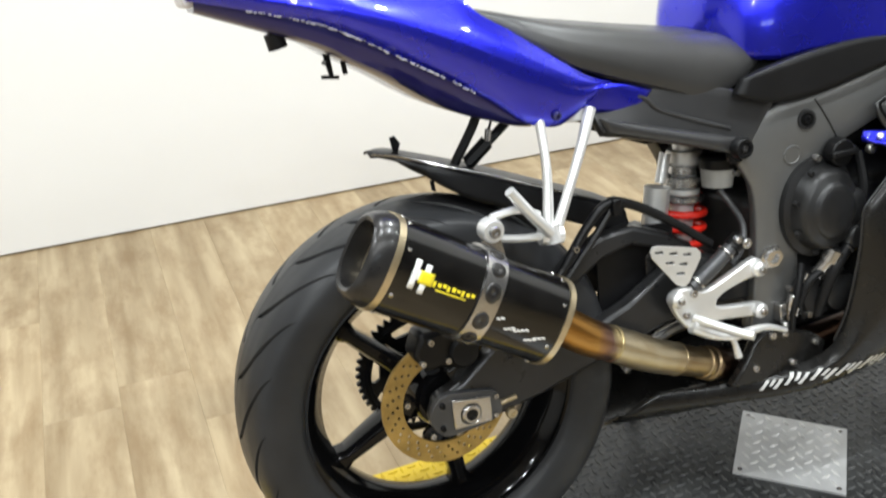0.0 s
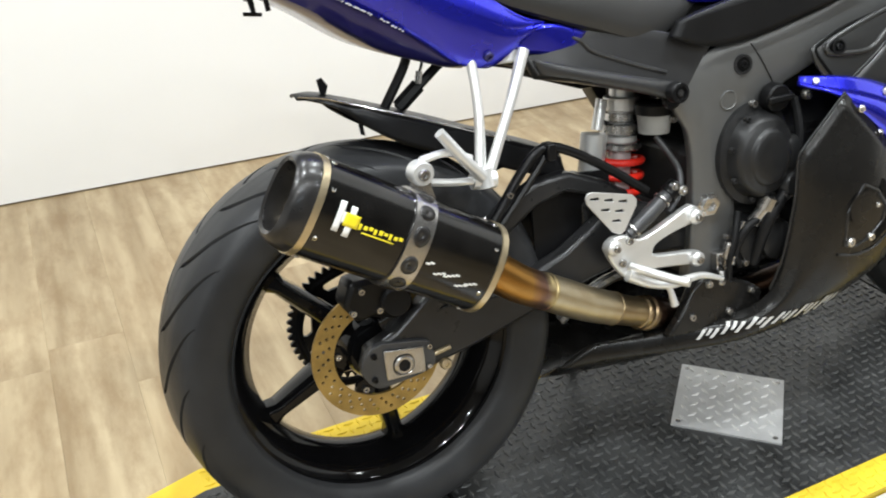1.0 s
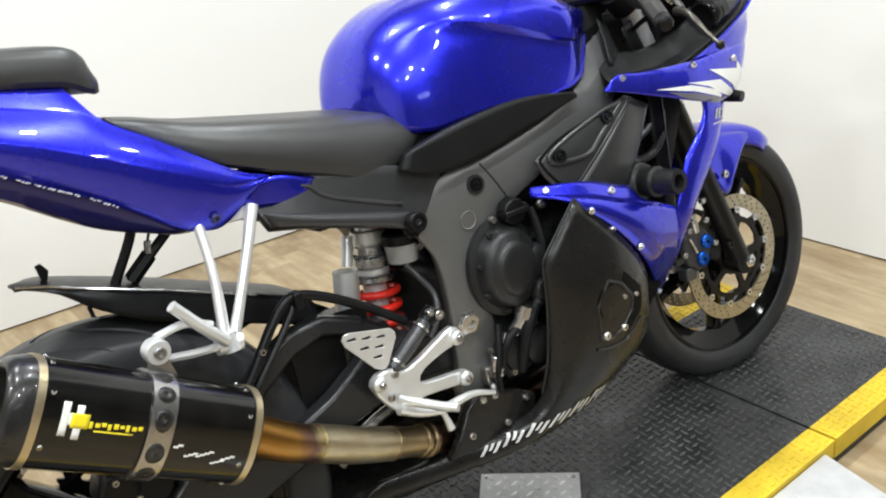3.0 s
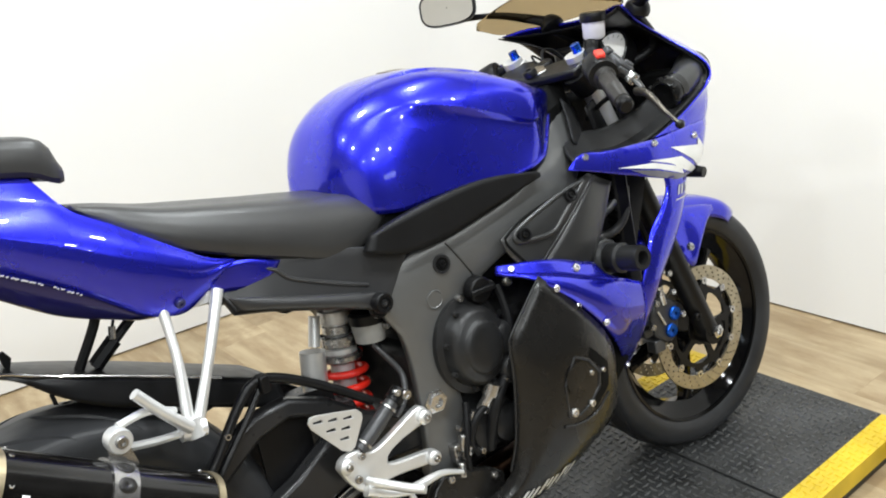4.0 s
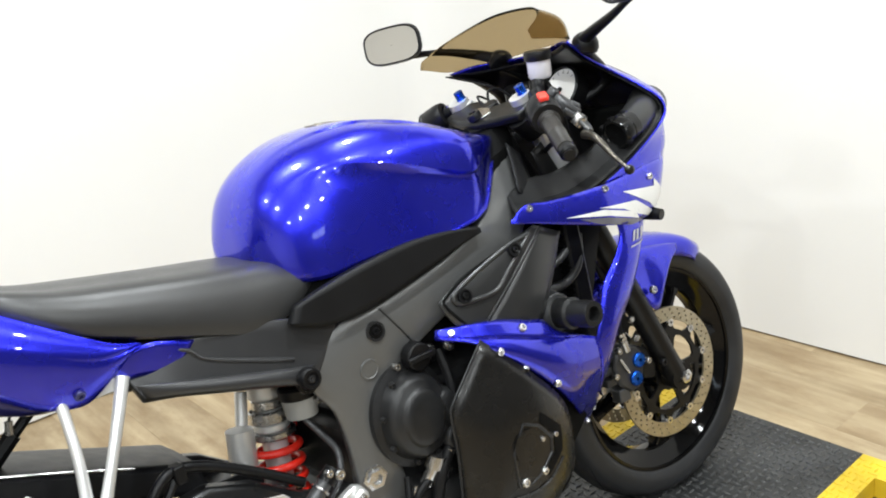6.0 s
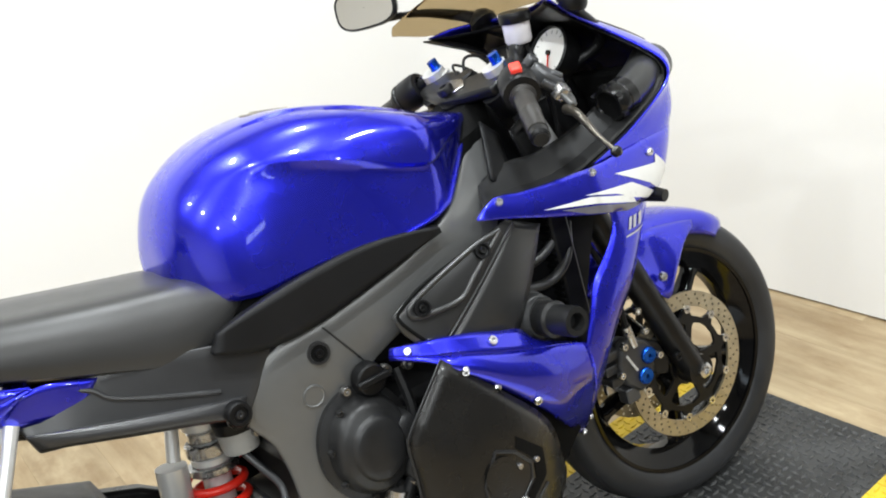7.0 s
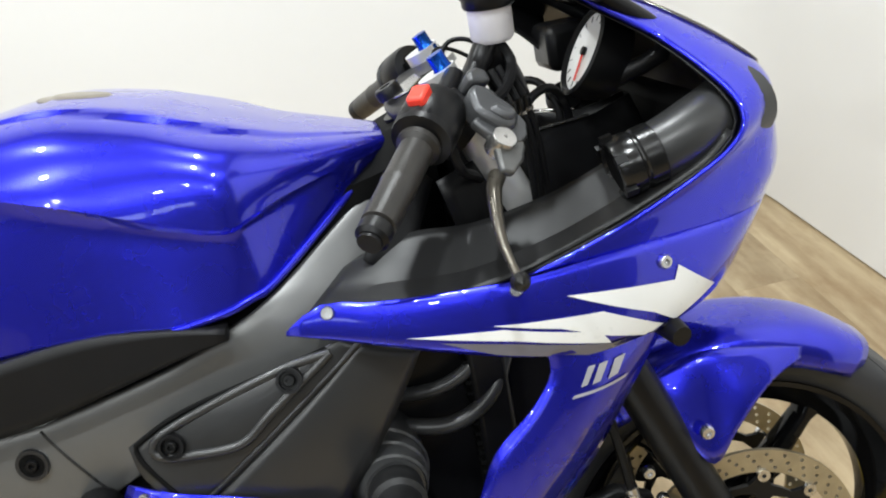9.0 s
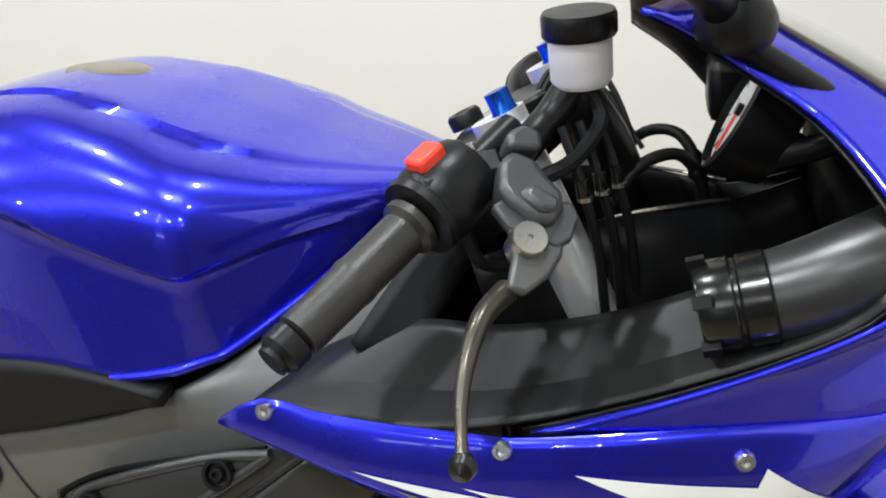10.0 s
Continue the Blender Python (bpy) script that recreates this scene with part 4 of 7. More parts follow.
# frame
up = [(1.055, -0.062, 0.896), (0.985, -0.118, 0.857), (0.905, -0.174, 0.812), (0.848, -0.186, 0.786), (0.79, -0.178, 0.762), (0.66, -0.158, 0.73), (0.59, -0.148, 0.722), (0.520, -0.142, 0.69), (0.512, -0.142, 0.64), (0.540, -0.142, 0.585), (0.548, -0.142, 0.51), (0.545, -0.140, 0.41), (0.54, -0.135, 0.32)]
dn = [(1.085, -0.075, 0.868), (1.035, -0.135, 0.80), (0.96, -0.180, 0.74), (0.85, -0.182, 0.70), (0.72, -0.165, 0.645), (0.69, -0.158, 0.62), (0.66, -0.152, 0.60), (0.635, -0.15, 0.565), (0.625, -0.15, 0.52), (0.630, -0.15, 0.46), (0.635, -0.145, 0.40), (0.62, -0.14, 0.32)]
beam = coons(up, dn, [up[0], dn[0]], [up[-1], dn[-1]], 44, 6, (0, -0.006, 0))
pair("frame_spar", beam, "frame", bike, "satin grey cast aluminium frame spar", solid=0.03, bevel=0.004)

# dark cover between tank and frame
cov = coons([(0.50, -0.146, 0.752), (0.567, -0.150, 0.731), (0.655, -0.158, 0.735), (0.77, -0.176, 0.765), (0.86, -0.185, 0.792)], [(0.515, -0.146, 0.775), (0.57, -0.152, 0.790), (0.66, -0.160, 0.806), (0.75, -0.172, 0.812), (0.86, -0.188, 0.800)], [(0.50, -0.146, 0.752), (0.515, -0.146, 0.775)], [(0.86, -0.185, 0.792), (0.86, -0.188, 0.800)], 24, 6)
pair("side_cover", cov, "black_soft", bike, "black plastic cover below the tank", solid=0.02)
sub = coons([(0.25, -0.112, 0.772), (0.36, -0.127, 0.786), (0.48, -0.140, 0.766), (0.59, -0.146, 0.732)], [(0.27, -0.138, 0.728), (0.36, -0.144, 0.700), (0.45, -0.149, 0.672), (0.52, -0.150, 0.648)], [(0.25, -0.112, 0.772), (0.27, -0.138, 0.728)], [(0.59, -0.146, 0.732), (0.52, -0.150, 0.648)], 18, 6)
pair("subframe_cover", sub, "grey_plastic", bike, "dark grey cover below the seat", solid=0.02, bevel=0.003)

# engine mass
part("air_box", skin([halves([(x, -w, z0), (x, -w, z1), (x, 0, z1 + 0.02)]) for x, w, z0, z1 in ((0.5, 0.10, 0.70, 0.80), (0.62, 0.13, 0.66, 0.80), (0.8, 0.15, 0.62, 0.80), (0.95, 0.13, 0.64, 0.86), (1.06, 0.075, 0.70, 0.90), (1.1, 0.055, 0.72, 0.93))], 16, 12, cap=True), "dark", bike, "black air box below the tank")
eng = part("engine", join(box((0.56, -0.13, 0.30), (0.90, 0.13, 0.56)), box((0.66, -0.12, 0.5), (0.92, 0.12, 0.70))), "engine", bike, "black engine casing", bevel=0.02)
part("clutch_cover", lathe([(0.0005, -0.054), (0.030, -0.0535), (0.042, -0.052), (0.0475, -0.049), (0.0495, -0.045), (0.051, -0.0435), (0.060, -0.042), (0.066, -0.038), (0.0715, -0.029), (0.0745, -0.018), (0.0765, -0.012), (0.082, -0.0105), (0.0895, -0.008), (0.0905, 0.06)], (0.672, -0.155, 0.535), 56), "engine", eng, "round black clutch cover")
part("pump_cover", lathe([(0.0005, -0.03), (0.035, -0.028), (0.045, -0.012), (0.046, 0.05)], (0.66, -0.145, 0.375), 28), "engine", eng)

# lower side fairing
A = [(0.40, -0.11, 0.238), (0.50, -0.135, 0.247), (0.58, -0.155, 0.252), (0.635, -0.178, 0.262), (0.668, -0.20, 0.295), (0.682, -0.215, 0.36), (0.688, -0.232, 0.462), (0.688, -0.238, 0.530), (0.694, -0.24, 0.548), (0.73, -0.245, 0.588), (0.772, -0.25, 0.632)]
D1 = [(0.772, -0.25, 0.632), (0.855, -0.262, 0.54), (0.925, -0.243, 0.455), (0.955, -0.212, 0.365), (0.975, -0.18, 0.315), (1.0, -0.125, 0.285)]
B = [(0.30, -0.085, 0.20), (0.45, -0.135, 0.203), (0.60, -0.168, 0.206), (0.75, -0.186, 0.224), (0.9, -0.186, 0.264), (0.96, -0.17, 0.288), (1.0, -0.125, 0.285)]
low = coons(A, B, [A[0], (0.35, -0.10, 0.235), B[0]], D1, 30, 20, (0.0, -0.01, 0))
pair("fairing_edge", tube([(x, y + 0.001, z) for x, y, z in A[4:]] , 0.0022, 8, 40), "swing", bike, "worn shiny edge of the lower fairing")
pair("lower_fairing", low, "panel_grey", bike, "matt black lower fairing panel", solid=0.004)
belly = coons(B, [(x, -y, z) for x, y, z in B], [B[0], (0.30, 0, 0.15), (B[0][0], -B[0][1], B[0][2])], [B[-1], (1.0, 0, 0.24), (B[-1][0], -B[-1][1], B[-1][2])], 20, 12, (0, 0, -0.02))
part("belly_pan", belly, "panel_grey", bike, "dark belly pan under the engine", solid=0.004)

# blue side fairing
# black sheet that stands for the shade behind the fairing notch
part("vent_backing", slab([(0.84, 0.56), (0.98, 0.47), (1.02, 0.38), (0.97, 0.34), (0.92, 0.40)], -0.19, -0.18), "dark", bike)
CREASE = [(0.722, -0.195, 0.650), (0.762, -0.232, 0.637), (0.814, -0.250, 0.6206), (0.8576, -0.257, 0.6045), (0.924, -0.259, 0.5795), (0.985, -0.252, 0.558), (1.036, -0.243, 0.535)]
TOPS = [(0.728, -0.193, 0.660), (0.779, -0.226, 0.656), (0.8356, -0.236, 0.6424), (0.885, -0.238, 0.6235), (0.922, -0.237, 0.610), (0.945, -0.237, 0.583), (0.985, -0.238, 0.562), (1.034, -0.240, 0.537)]
FOOT = [(1.036, -0.243, 0.535), (1.043, -0.232, 0.47), (1.050, -0.195, 0.40), (1.058, -0.14, 0.332)]
BODY = [(0.722, -0.195, 0.644), (0.765, -0.236, 0.626), (0.806, -0.25, 0.589), (0.868, -0.2565, 0.530), (0.925, -0.241, 0.470), (0.985, -0.205, 0.405), (1.058, -0.14, 0.332)]
pair("side_fairing", coons(TOPS, CREASE, [TOPS[0], CREASE[0]], [TOPS[-1], CREASE[-1]], 28, 4), "blue", bike, "bright upper facet of the blue side fairing arm", solid=0.004)
pair("side_fairing", coons(CREASE, BODY, [CREASE[0], BODY[0]], FOOT, 30, 14, (0, -0.008, 0)), "blue", bike, "blue side fairing arm", solid=0.004)
strip = coons([(1.148, -0.240, 0.722), (1.1495, -0.240, 0.692), (1.124, -0.241, 0.659), (1.082, -0.242, 0.623), (1.058, -0.243, 0.578), (1.036, -0.243, 0.535)], [(1.31, -0.178, 0.713), (1.236, -0.20, 0.63), (1.187, -0.202, 0.564), (1.136, -0.200, 0.508), (1.09, -0.178, 0.42), (1.058, -0.14, 0.332)], [(1.148, -0.240, 0.722), (1.23, -0.221, 0.715), (1.31, -0.178, 0.713)], FOOT, 24, 10, (0, -0.006, 0))
pair("side_fairing", strip, "blue", bike, "blue side fairing strip beside the radiator", solid=0.004)
mid = coons([(0.914, -0.222, 0.789), (0.934, -0.2222, 0.8015), (0.958, -0.223, 0.8085), (0.990, -0.227, 0.8015), (1.05, -0.234, 0.797), (1.12, -0.239, 0.794), (1.15, -0.238, 0.793), (1.27, -0.2165, 0.793), (1.39, -0.172, 0.785), (1.475, -0.06, 0.773), cowl_mid(1.505, 0.768)], [(0.913, -0.222, 0.785), (0.965, -0.231, 0.770), (1.05, -0.243, 0.742), (1.15, -0.243, 0.712), (1.25, -0.220, 0.698), (1.335, -0.182, 0.705), (1.415, -0.08, 0.70), cowl_mid(1.443, 0.69)], [(0.914, -0.222, 0.789), (0.913, -0.222, 0.785)], [cowl_mid(1.505, 0.768), cowl_mid(1.443, 0.69)], 36, 10, (0, -0.006, 0))
cowl_pair("upper_fairing", mid, "blue", bike, "blue upper fairing with a white flash", solid=0.004)
rim_edge = [(1.146, -0.233, 0.793), (1.247, -0.221, 0.816), (1.338, -0.212, 0.848), (1.377, -0.209, 0.874), (1.384, -0.199, 0.901), (1.370, -0.173, 0.931), (1.335, -0.136, 0.973), (1.28, -0.123, 1.014), (1.25, -0.128, 1.036), (1.222, -0.137, 1.053)]
mid_line = [cowl_mid(x, z) for x, z in ((1.508, 0.765), (1.518, 0.82), (1.485, 0.89), (1.405, 0.975), (1.295, 1.040))]
nose = coons(rim_edge, mid_line, [rim_edge[0], (1.27, -0.2145, 0.789), (1.39, -0.170, 0.782), (1.475, -0.06, 0.77), mid_line[0]], [rim_edge[-1], (1.250, -0.09, 1.055), (1.282, -0.02, 1.046), mid_line[-1]], 44, 18, (0.0, -0.004, -0.004))
cowl_pair("nose_cowl", nose, "blue", bike, "blue nose cowl", solid=0.004)
# windscreen
scr = skin([[Vector(p) for p in r] for r in (
    [(1.140, -0.128, 1.074), (1.224, -0.136, 1.058), (1.284, -0.065, 1.051), (1.308, 0.05, 1.048), (1.284, 0.162, 1.040), (1.224, 0.229, 1.041), (1.122, 0.202, 1.060)],
    [(1.139, -0.127, 1.083), (1.212, -0.136, 1.090), (1.258, -0.075, 1.105), (1.268, 0.04, 1.102), (1.242, 0.150, 1.085), (1.190, 0.210, 1.070), (1.124, 0.202, 1.068)],
    [(1.140, -0.122, 1.092), (1.180, -0.113, 1.114), (1.208, -0.07, 1.132), (1.216, 0.04, 1.135), (1.200, 0.125, 1.119), (1.170, 0.187, 1.097), (1.128, 0.202, 1.076)],
)], 12, 32)
part("windscreen", scr, "smoke", bike, "smoked brown windscreen", solid=0.003)

# air duct cover beside the frame
PA, PB, PC, PD = (0.742, -0.203, 0.704), (0.968, -0.214, 0.768), (0.788, -0.224, 0.624), (0.980, -0.216, 0.760)
duct = coons([PA, (0.79, -0.207, 0.727), (0.88, -0.212, 0.749), PB], [PC, (0.88, -0.224, 0.69), PD], [PA, (0.75, -0.212, 0.672), PC], [PB, PD], 18, 8, (0, -0.003, 0))
ducts = pair("duct_cover", duct, "duct", bike, "matt black air duct cover", solid=0.006)
flank = coons([PD, (0.88, -0.224, 0.69), PC], [(1.035, -0.205, 0.735), (0.985, -0.213, 0.66), (0.925, -0.222, 0.592)], [PD, (1.035, -0.205, 0.735)], [PC, (0.85, -0.226, 0.61), (0.925, -0.222, 0.592)], 14, 8, (0, -0.006, 0))
pair("duct_flank", flank, "duct", bike, "smooth dark duct flank", solid=0.006)

# front forks
def fork_x(z):
    return 1.115 + 0.413 * (0.99 - z)


for s in (-1, 1):
    f = part("fork_leg", tube([(fork_x(0.70), s * 0.098, 0.70), (fork_x(0.29), s * 0.098, 0.29)], 0.0265, 24), "black", bike, "black lower fork leg")
    part("fork_tube", tube([(fork_x(0.98), s * 0.1, 0.98), (fork_x(0.69), s * 0.104, 0.69)], 0.0215, 20), "alu", bike, "polished fork tube")
    part("axle_clamp", tube([(1.406, s * 0.082, 0.291), (1.406, s * 0.118, 0.291)], 0.031, 20), "black", f)
    part("axle_bolt", lathe([(0.016, 0), (0.016, 0.006), (0.012, 0.008), (0.008, 0.008), (0.0075, 0.002), (0.0004, 0.002)], (1.408, s * 0.1225, 0.291), 6, (0, s, 0)), "chrome", f)
# front mudguard
fsecs = []
for a in range(0, 9):
    t = radians(130 - 9.7 * a)
    r = 0.311
    w = 0.072 if 0 < a < 8 else 0.055
    c = [(FA.x + rr * math.cos(t), -w * k, FA.z + rr * math.sin(t)) for rr, k in ((r - 0.05, 1.0), (r - 0.02, 0.96), (r - 0.004, 0.65), (r, 0.0))]
    fsecs.append(halves(c))
mg = part("front_mudguard", skin(fsecs, 28, 24), "blue", bike, "blue front mudguard", solid=0.003)
bridge = coons([(1.305, -0.080, 0.572), (1.37, -0.078, 0.592), (1.45, -0.076, 0.580), (1.50, -0.071, 0.566)], [(1.318, -0.108, 0.545), (1.342, -0.117, 0.488), (1.366, -0.119, 0.462), (1.398, -0.115, 0.502), (1.447, -0.098, 0.542), (1.495, -0.078, 0.556)], [(1.305, -0.080, 0.572), (1.318, -0.108, 0.545)], [(1.50, -0.071, 0.566), (1.495, -0.078, 0.556)], 28, 8, (0, -0.004, 0))
pair("mudguard_mount", bridge, "blue", mg, solid=0.003)
from mathutils.bvhtree import BVHTree

# ---- surface finders for bolts and decals ----


def surface(*obs):
    trees = []
    for ob in obs:
        me = ob.data
        trees.append(BVHTree.FromPolygons([v.co.copy() for v in me.vertices], [tuple(p.vertices) for p in me.polygons]))

    def find(x, z):
        best = None
        for t in trees:
            hit, nrm, _, _ = t.ray_cast(Vector((x, -1.0, z)), Vector((0, 1, 0)))
            if hit is not None and (best is None or hit.y < best[0].y):
                best = (hit, nrm if nrm.y < 0 else -nrm)
        return best

    return find


def parts_named(name):
    return [o for o in bike.children if o.name.split(".")[0] == name]


skin_lower = surface(*parts_named("lower_fairing"))
skin_blue = surface(*parts_named("side_fairing"), *parts_named("upper_fairing"), *parts_named("nose_cowl"))
skin_frame = surface(*parts_named("frame_spar"))
skin_duct = surface(*parts_named("duct_cover"), *parts_named("duct_flank"))
skin_sub = surface(*parts_named("subframe_cover"))


def drape(find, outline, material, parent, lift_by=0.0014, step=0.012, name="decal", label=""):
    """A thin decal of the outline (x, z) laid on a surface."""
    pts = []
    n = len(outline)
    for i in range(n):
        a, b = Vector(outline[i]), Vector(outline[(i + 1) % n])
        k = max(1, int((b - a).length / step))
        pts += [a.lerp(b, j / k) for j in range(k)]
    ring = list(range(len(pts)))
    xs, zs = [p.x for p in pts], [p.y for p in pts]
    extra = []
    x = min(xs) + step / 2
    while x < max(xs):
        z = min(zs) + step / 2
        while z < max(zs):
            extra.append(Vector((x, z)))
            z += step
        x += step
    vo, eo, fo, *_ = delaunay_2d_cdt(pts + extra, [], [ring], 1, 1e-6)
    bm = bmesh.new()
    V = []
    for v in vo:
        h = find(v.x, v.y)
        V.append(bm.verts.new(h[0] + h[1] * lift_by) if h else None)
    for f in fo:
        if all(V[i] is not None for i in f):
            bm.faces.new([V[i] for i in f])
    for v in [v for v in bm.verts if not v.link_faces]:
        bm.verts.remove(v)
    return part(name, bm, material, parent, label)


def stud(find, x, z, r=0.008, material="chrome", parent=None, h=0.005):
    s = find(x, z)
    if s:
        return bolt(parent or bike, s[0], r, s[1], material, h)


# ---- rear end details ----
hug = []
for x, z, w, d in ((-0.075, 0.735, 0.02, 0.004), (-0.04, 0.731, 0.06, 0.012), (0.0, 0.717, 0.082, 0.032), (0.06, 0.695, 0.09, 0.048), (0.14, 0.664, 0.092, 0.05), (0.24, 0.622, 0.092, 0.05), (0.33, 0.585, 0.09, 0.05)):
    hug.append(halves([(x + 0.01, -w, z - d), (x, -w * 0.98, z - d * 0.3), (x, -w * 0.9, z), (x, -w * 0.4, z + 0.004), (x, 0, z + 0.005)]))
hg = part("rear_mudguard", skin(hug, 24, 24), "black", bike, "black pointed rear mudguard over the tyre", solid=0.004)
part("edge_trim", tube([(-0.072, -0.02, 0.737), (-0.04, -0.056, 0.734), (0.0, -0.075, 0.719), (0.06, -0.083, 0.697), (0.14, -0.084, 0.666), (0.24, -0.084, 0.624)], 0.0022, 6, 20), "steel", hg, "scuffed pale edge")
part("bracket_tab", slab([(-0.035, 0.735), (-0.028, 0.73), (-0.022, 0.745), (-0.03, 0.758), (-0.038, 0.756)], -0.012, -0.008), "black", hg)
part("bracket_tab", slab([(0.0, 0.69), (0.006, 0.69), (0.008, 0.672), (0.002, 0.674)], -0.07, -0.066), "black", hg)
part("mudguard_strut", tube([(0.10, -0.045, 0.80), (0.095, -0.042, 0.766), (0.055, -0.035, 0.700)], 0.008, 8), "black", bike, "black mudguard strut")
part("mudguard_strut", tube([(0.19, -0.035, 0.78), (0.155, -0.035, 0.755), (0.078, -0.03, 0.695)], 0.008, 8), "black", bike, "black mudguard strut")
part("strut_sleeve", tube([(0.115, -0.034, 0.726), (0.08, -0.03, 0.697)], 0.0125, 8), "black", bike)
part("wire", tube([(0.115, -0.05, 0.79), (0.118, -0.052, 0.765), (0.112, -0.052, 0.748)], 0.0022, 6), "black", bike)
part("plug", tube([(0.112, -0.052, 0.75), (0.108, -0.052, 0.732)], 0.0055, 8), "steel", bike)

# pillion peg bracket
pb = part("peg_bracket", join(tube([(0.168, -0.118, 0.775), (0.160, -0.148, 0.69), (0.146, -0.166, 0.605)], [0.008, 0.007, 0.009], 18, 8), tube([(0.252, -0.128, 0.768), (0.208, -0.152, 0.69), (0.158, -0.168, 0.600)], [0.0095, 0.0075, 0.009], 18, 8), tube([(0.13, -0.168, 0.598), (0.166, -0.17, 0.594)], 0.014, 10), tube([(0.148, -0.17, 0.612), (0.15, -0.175, 0.585)], 0.013, 10)), "alu", bike, "bare aluminium V-shaped pillion peg bracket")
part("bracket_arm", join(tube([(0.044, -0.192, 0.650), (0.09, -0.18, 0.650), (0.13, -0.17, 0.632)], 0.006, 8), tube([(0.046, -0.192, 0.618), (0.09, -0.182, 0.606), (0.135, -0.172, 0.598)], 0.006, 8)), "alu", pb)
part("mount_boss", lathe([(0.008, -0.012), (0.0155, -0.012), (0.0175, -0.008), (0.0175, 0.012), (0.008, 0.014)], (0.039, -0.198, 0.634), 24), "alu", pb)
bolt(pb, (0.039, -0.211, 0.634), 0.009, material="steel", h=0.006)
part("folded_peg", tube([(0.142, -0.182, 0.604), (0.11, -0.187, 0.640), (0.077, -0.19, 0.683)], [0.009, 0.009, 0.008], 18, 8), "alu", pb, "bare aluminium folded pillion peg")
part("strap_ear", slab([(0.022, 0.625), (0.05, 0.62), (0.055, 0.595), (0.03, 0.585), (0.015, 0.60)], -0.205, -0.198), "steel", pb)

# tail details
chips = []
rc = random.Random(3)
for p in edge_at("low", [-0.235 + 0.30 * i / 150 for i in range(151)]):
    if rc.random() < 0.62:
        w, q = rc.uniform(0.0008, 0.0022), rc.uniform(-0.0015, 0.001)
        chips.append(box((p.x - w, p.y + 0.0002, p.z + q - 0.0009), (p.x + w, p.y + 0.004, p.z + q + 0.0009)))
tagged(part("chipped_paint", join(*chips), "white_plastic", bike, "pale chips along the tail seam", flat=True), kind="stuff")
part("lock_hook", join(slab([(-0.128, 0.90), (-0.118, 0.897), (-0.116, 0.865), (-0.122, 0.865)], -0.03, -0.024), tube([(-0.134, -0.027, 0.866), (-0.108, -0.027, 0.862)], 0.003, 6), tube([(-0.125, -0.04, 0.885), (-0.125, -0.015, 0.885)], 0.0035, 6)), "black", bike, "small black hook under the tail")
part("rubber_stop", tube([(-0.2, -0.055, 0.94), (-0.196, -0.055, 0.918)], 0.014, 14), "black", bike)
part("rubber_stop", tube([(-0.10, -0.03, 0.885), (-0.098, -0.03, 0.866)], 0.004, 8), "black", bike)
part("tail_light", slab([(-0.325, 1.045), (-0.30, 1.05), (-0.295, 0.99), (-0.312, 0.985)], -0.05, 0.05), "white_plastic", bike, "clear tail light lens", bevel=0.006)
part("bracket_tab", slab([(0.205, 0.752), (0.235, 0.772), (0.262, 0.772), (0.262, 0.760), (0.235, 0.750)], -0.124, -0.116), "alu", pb, bevel=0.003)
bolt(bike, (0.19, -0.136, 0.768), 0.008, (0, -1, -0.4), "blue_dark", 0.004, "cowl_plug")

# rear caliper
rc = part("rear_caliper", slab([(-0.055, 0.395), (-0.075, 0.425), (-0.06, 0.462), (-0.02, 0.462), (0.03, 0.43), (0.04, 0.40), (0.01, 0.385), (-0.03, 0.398)], -0.11, -0.055), "black", bike, "black rear brake caliper", bevel=0.008)
part("piston_cap", lathe([(0.0004, -0.012), (0.022, -0.012), (0.025, -0.008), (0.025, 0.01)], (0.008, -0.108, 0.418), 24), "black_soft", rc)
for x, z in ((-0.045, 0.447), (-0.062, 0.415), (-0.02, 0.41)):
    bolt(rc, (x, -0.111, z), 0.006, material="steel")
part("torque_arm", slab([(0.02, 0.40), (0.06, 0.375), (0.07, 0.345), (0.045, 0.335), (-0.01, 0.355), (-0.02, 0.385)], -0.098, -0.09), "panel_grey", rc, bevel=0.004)

# brake line and guard over the swingarm
part("brake_line", tube([(0.13, -0.135, 0.47), (0.175, -0.135, 0.515), (0.235, -0.13, 0.585), (0.275, -0.128, 0.612), (0.325, -0.128, 0.597), (0.40, -0.13, 0.55), (0.46, -0.135, 0.505)], 0.008, 10, 36), "black", bike, "black brake line over the swingarm")
part("line_guide", tube([(0.16, -0.128, 0.468), (0.20, -0.128, 0.513), (0.25, -0.126, 0.565), (0.28, -0.125, 0.60)], 0.006, 8, 20), "black", bike)
for p in ((0.15, -0.137, 0.488), (0.205, -0.137, 0.552)):
    bolt(bike, p, 0.006, material="steel")
part("line_clip", box((0.275, -0.142, 0.592), (0.292, -0.118, 0.62)), "black", bike, bevel=0.003)

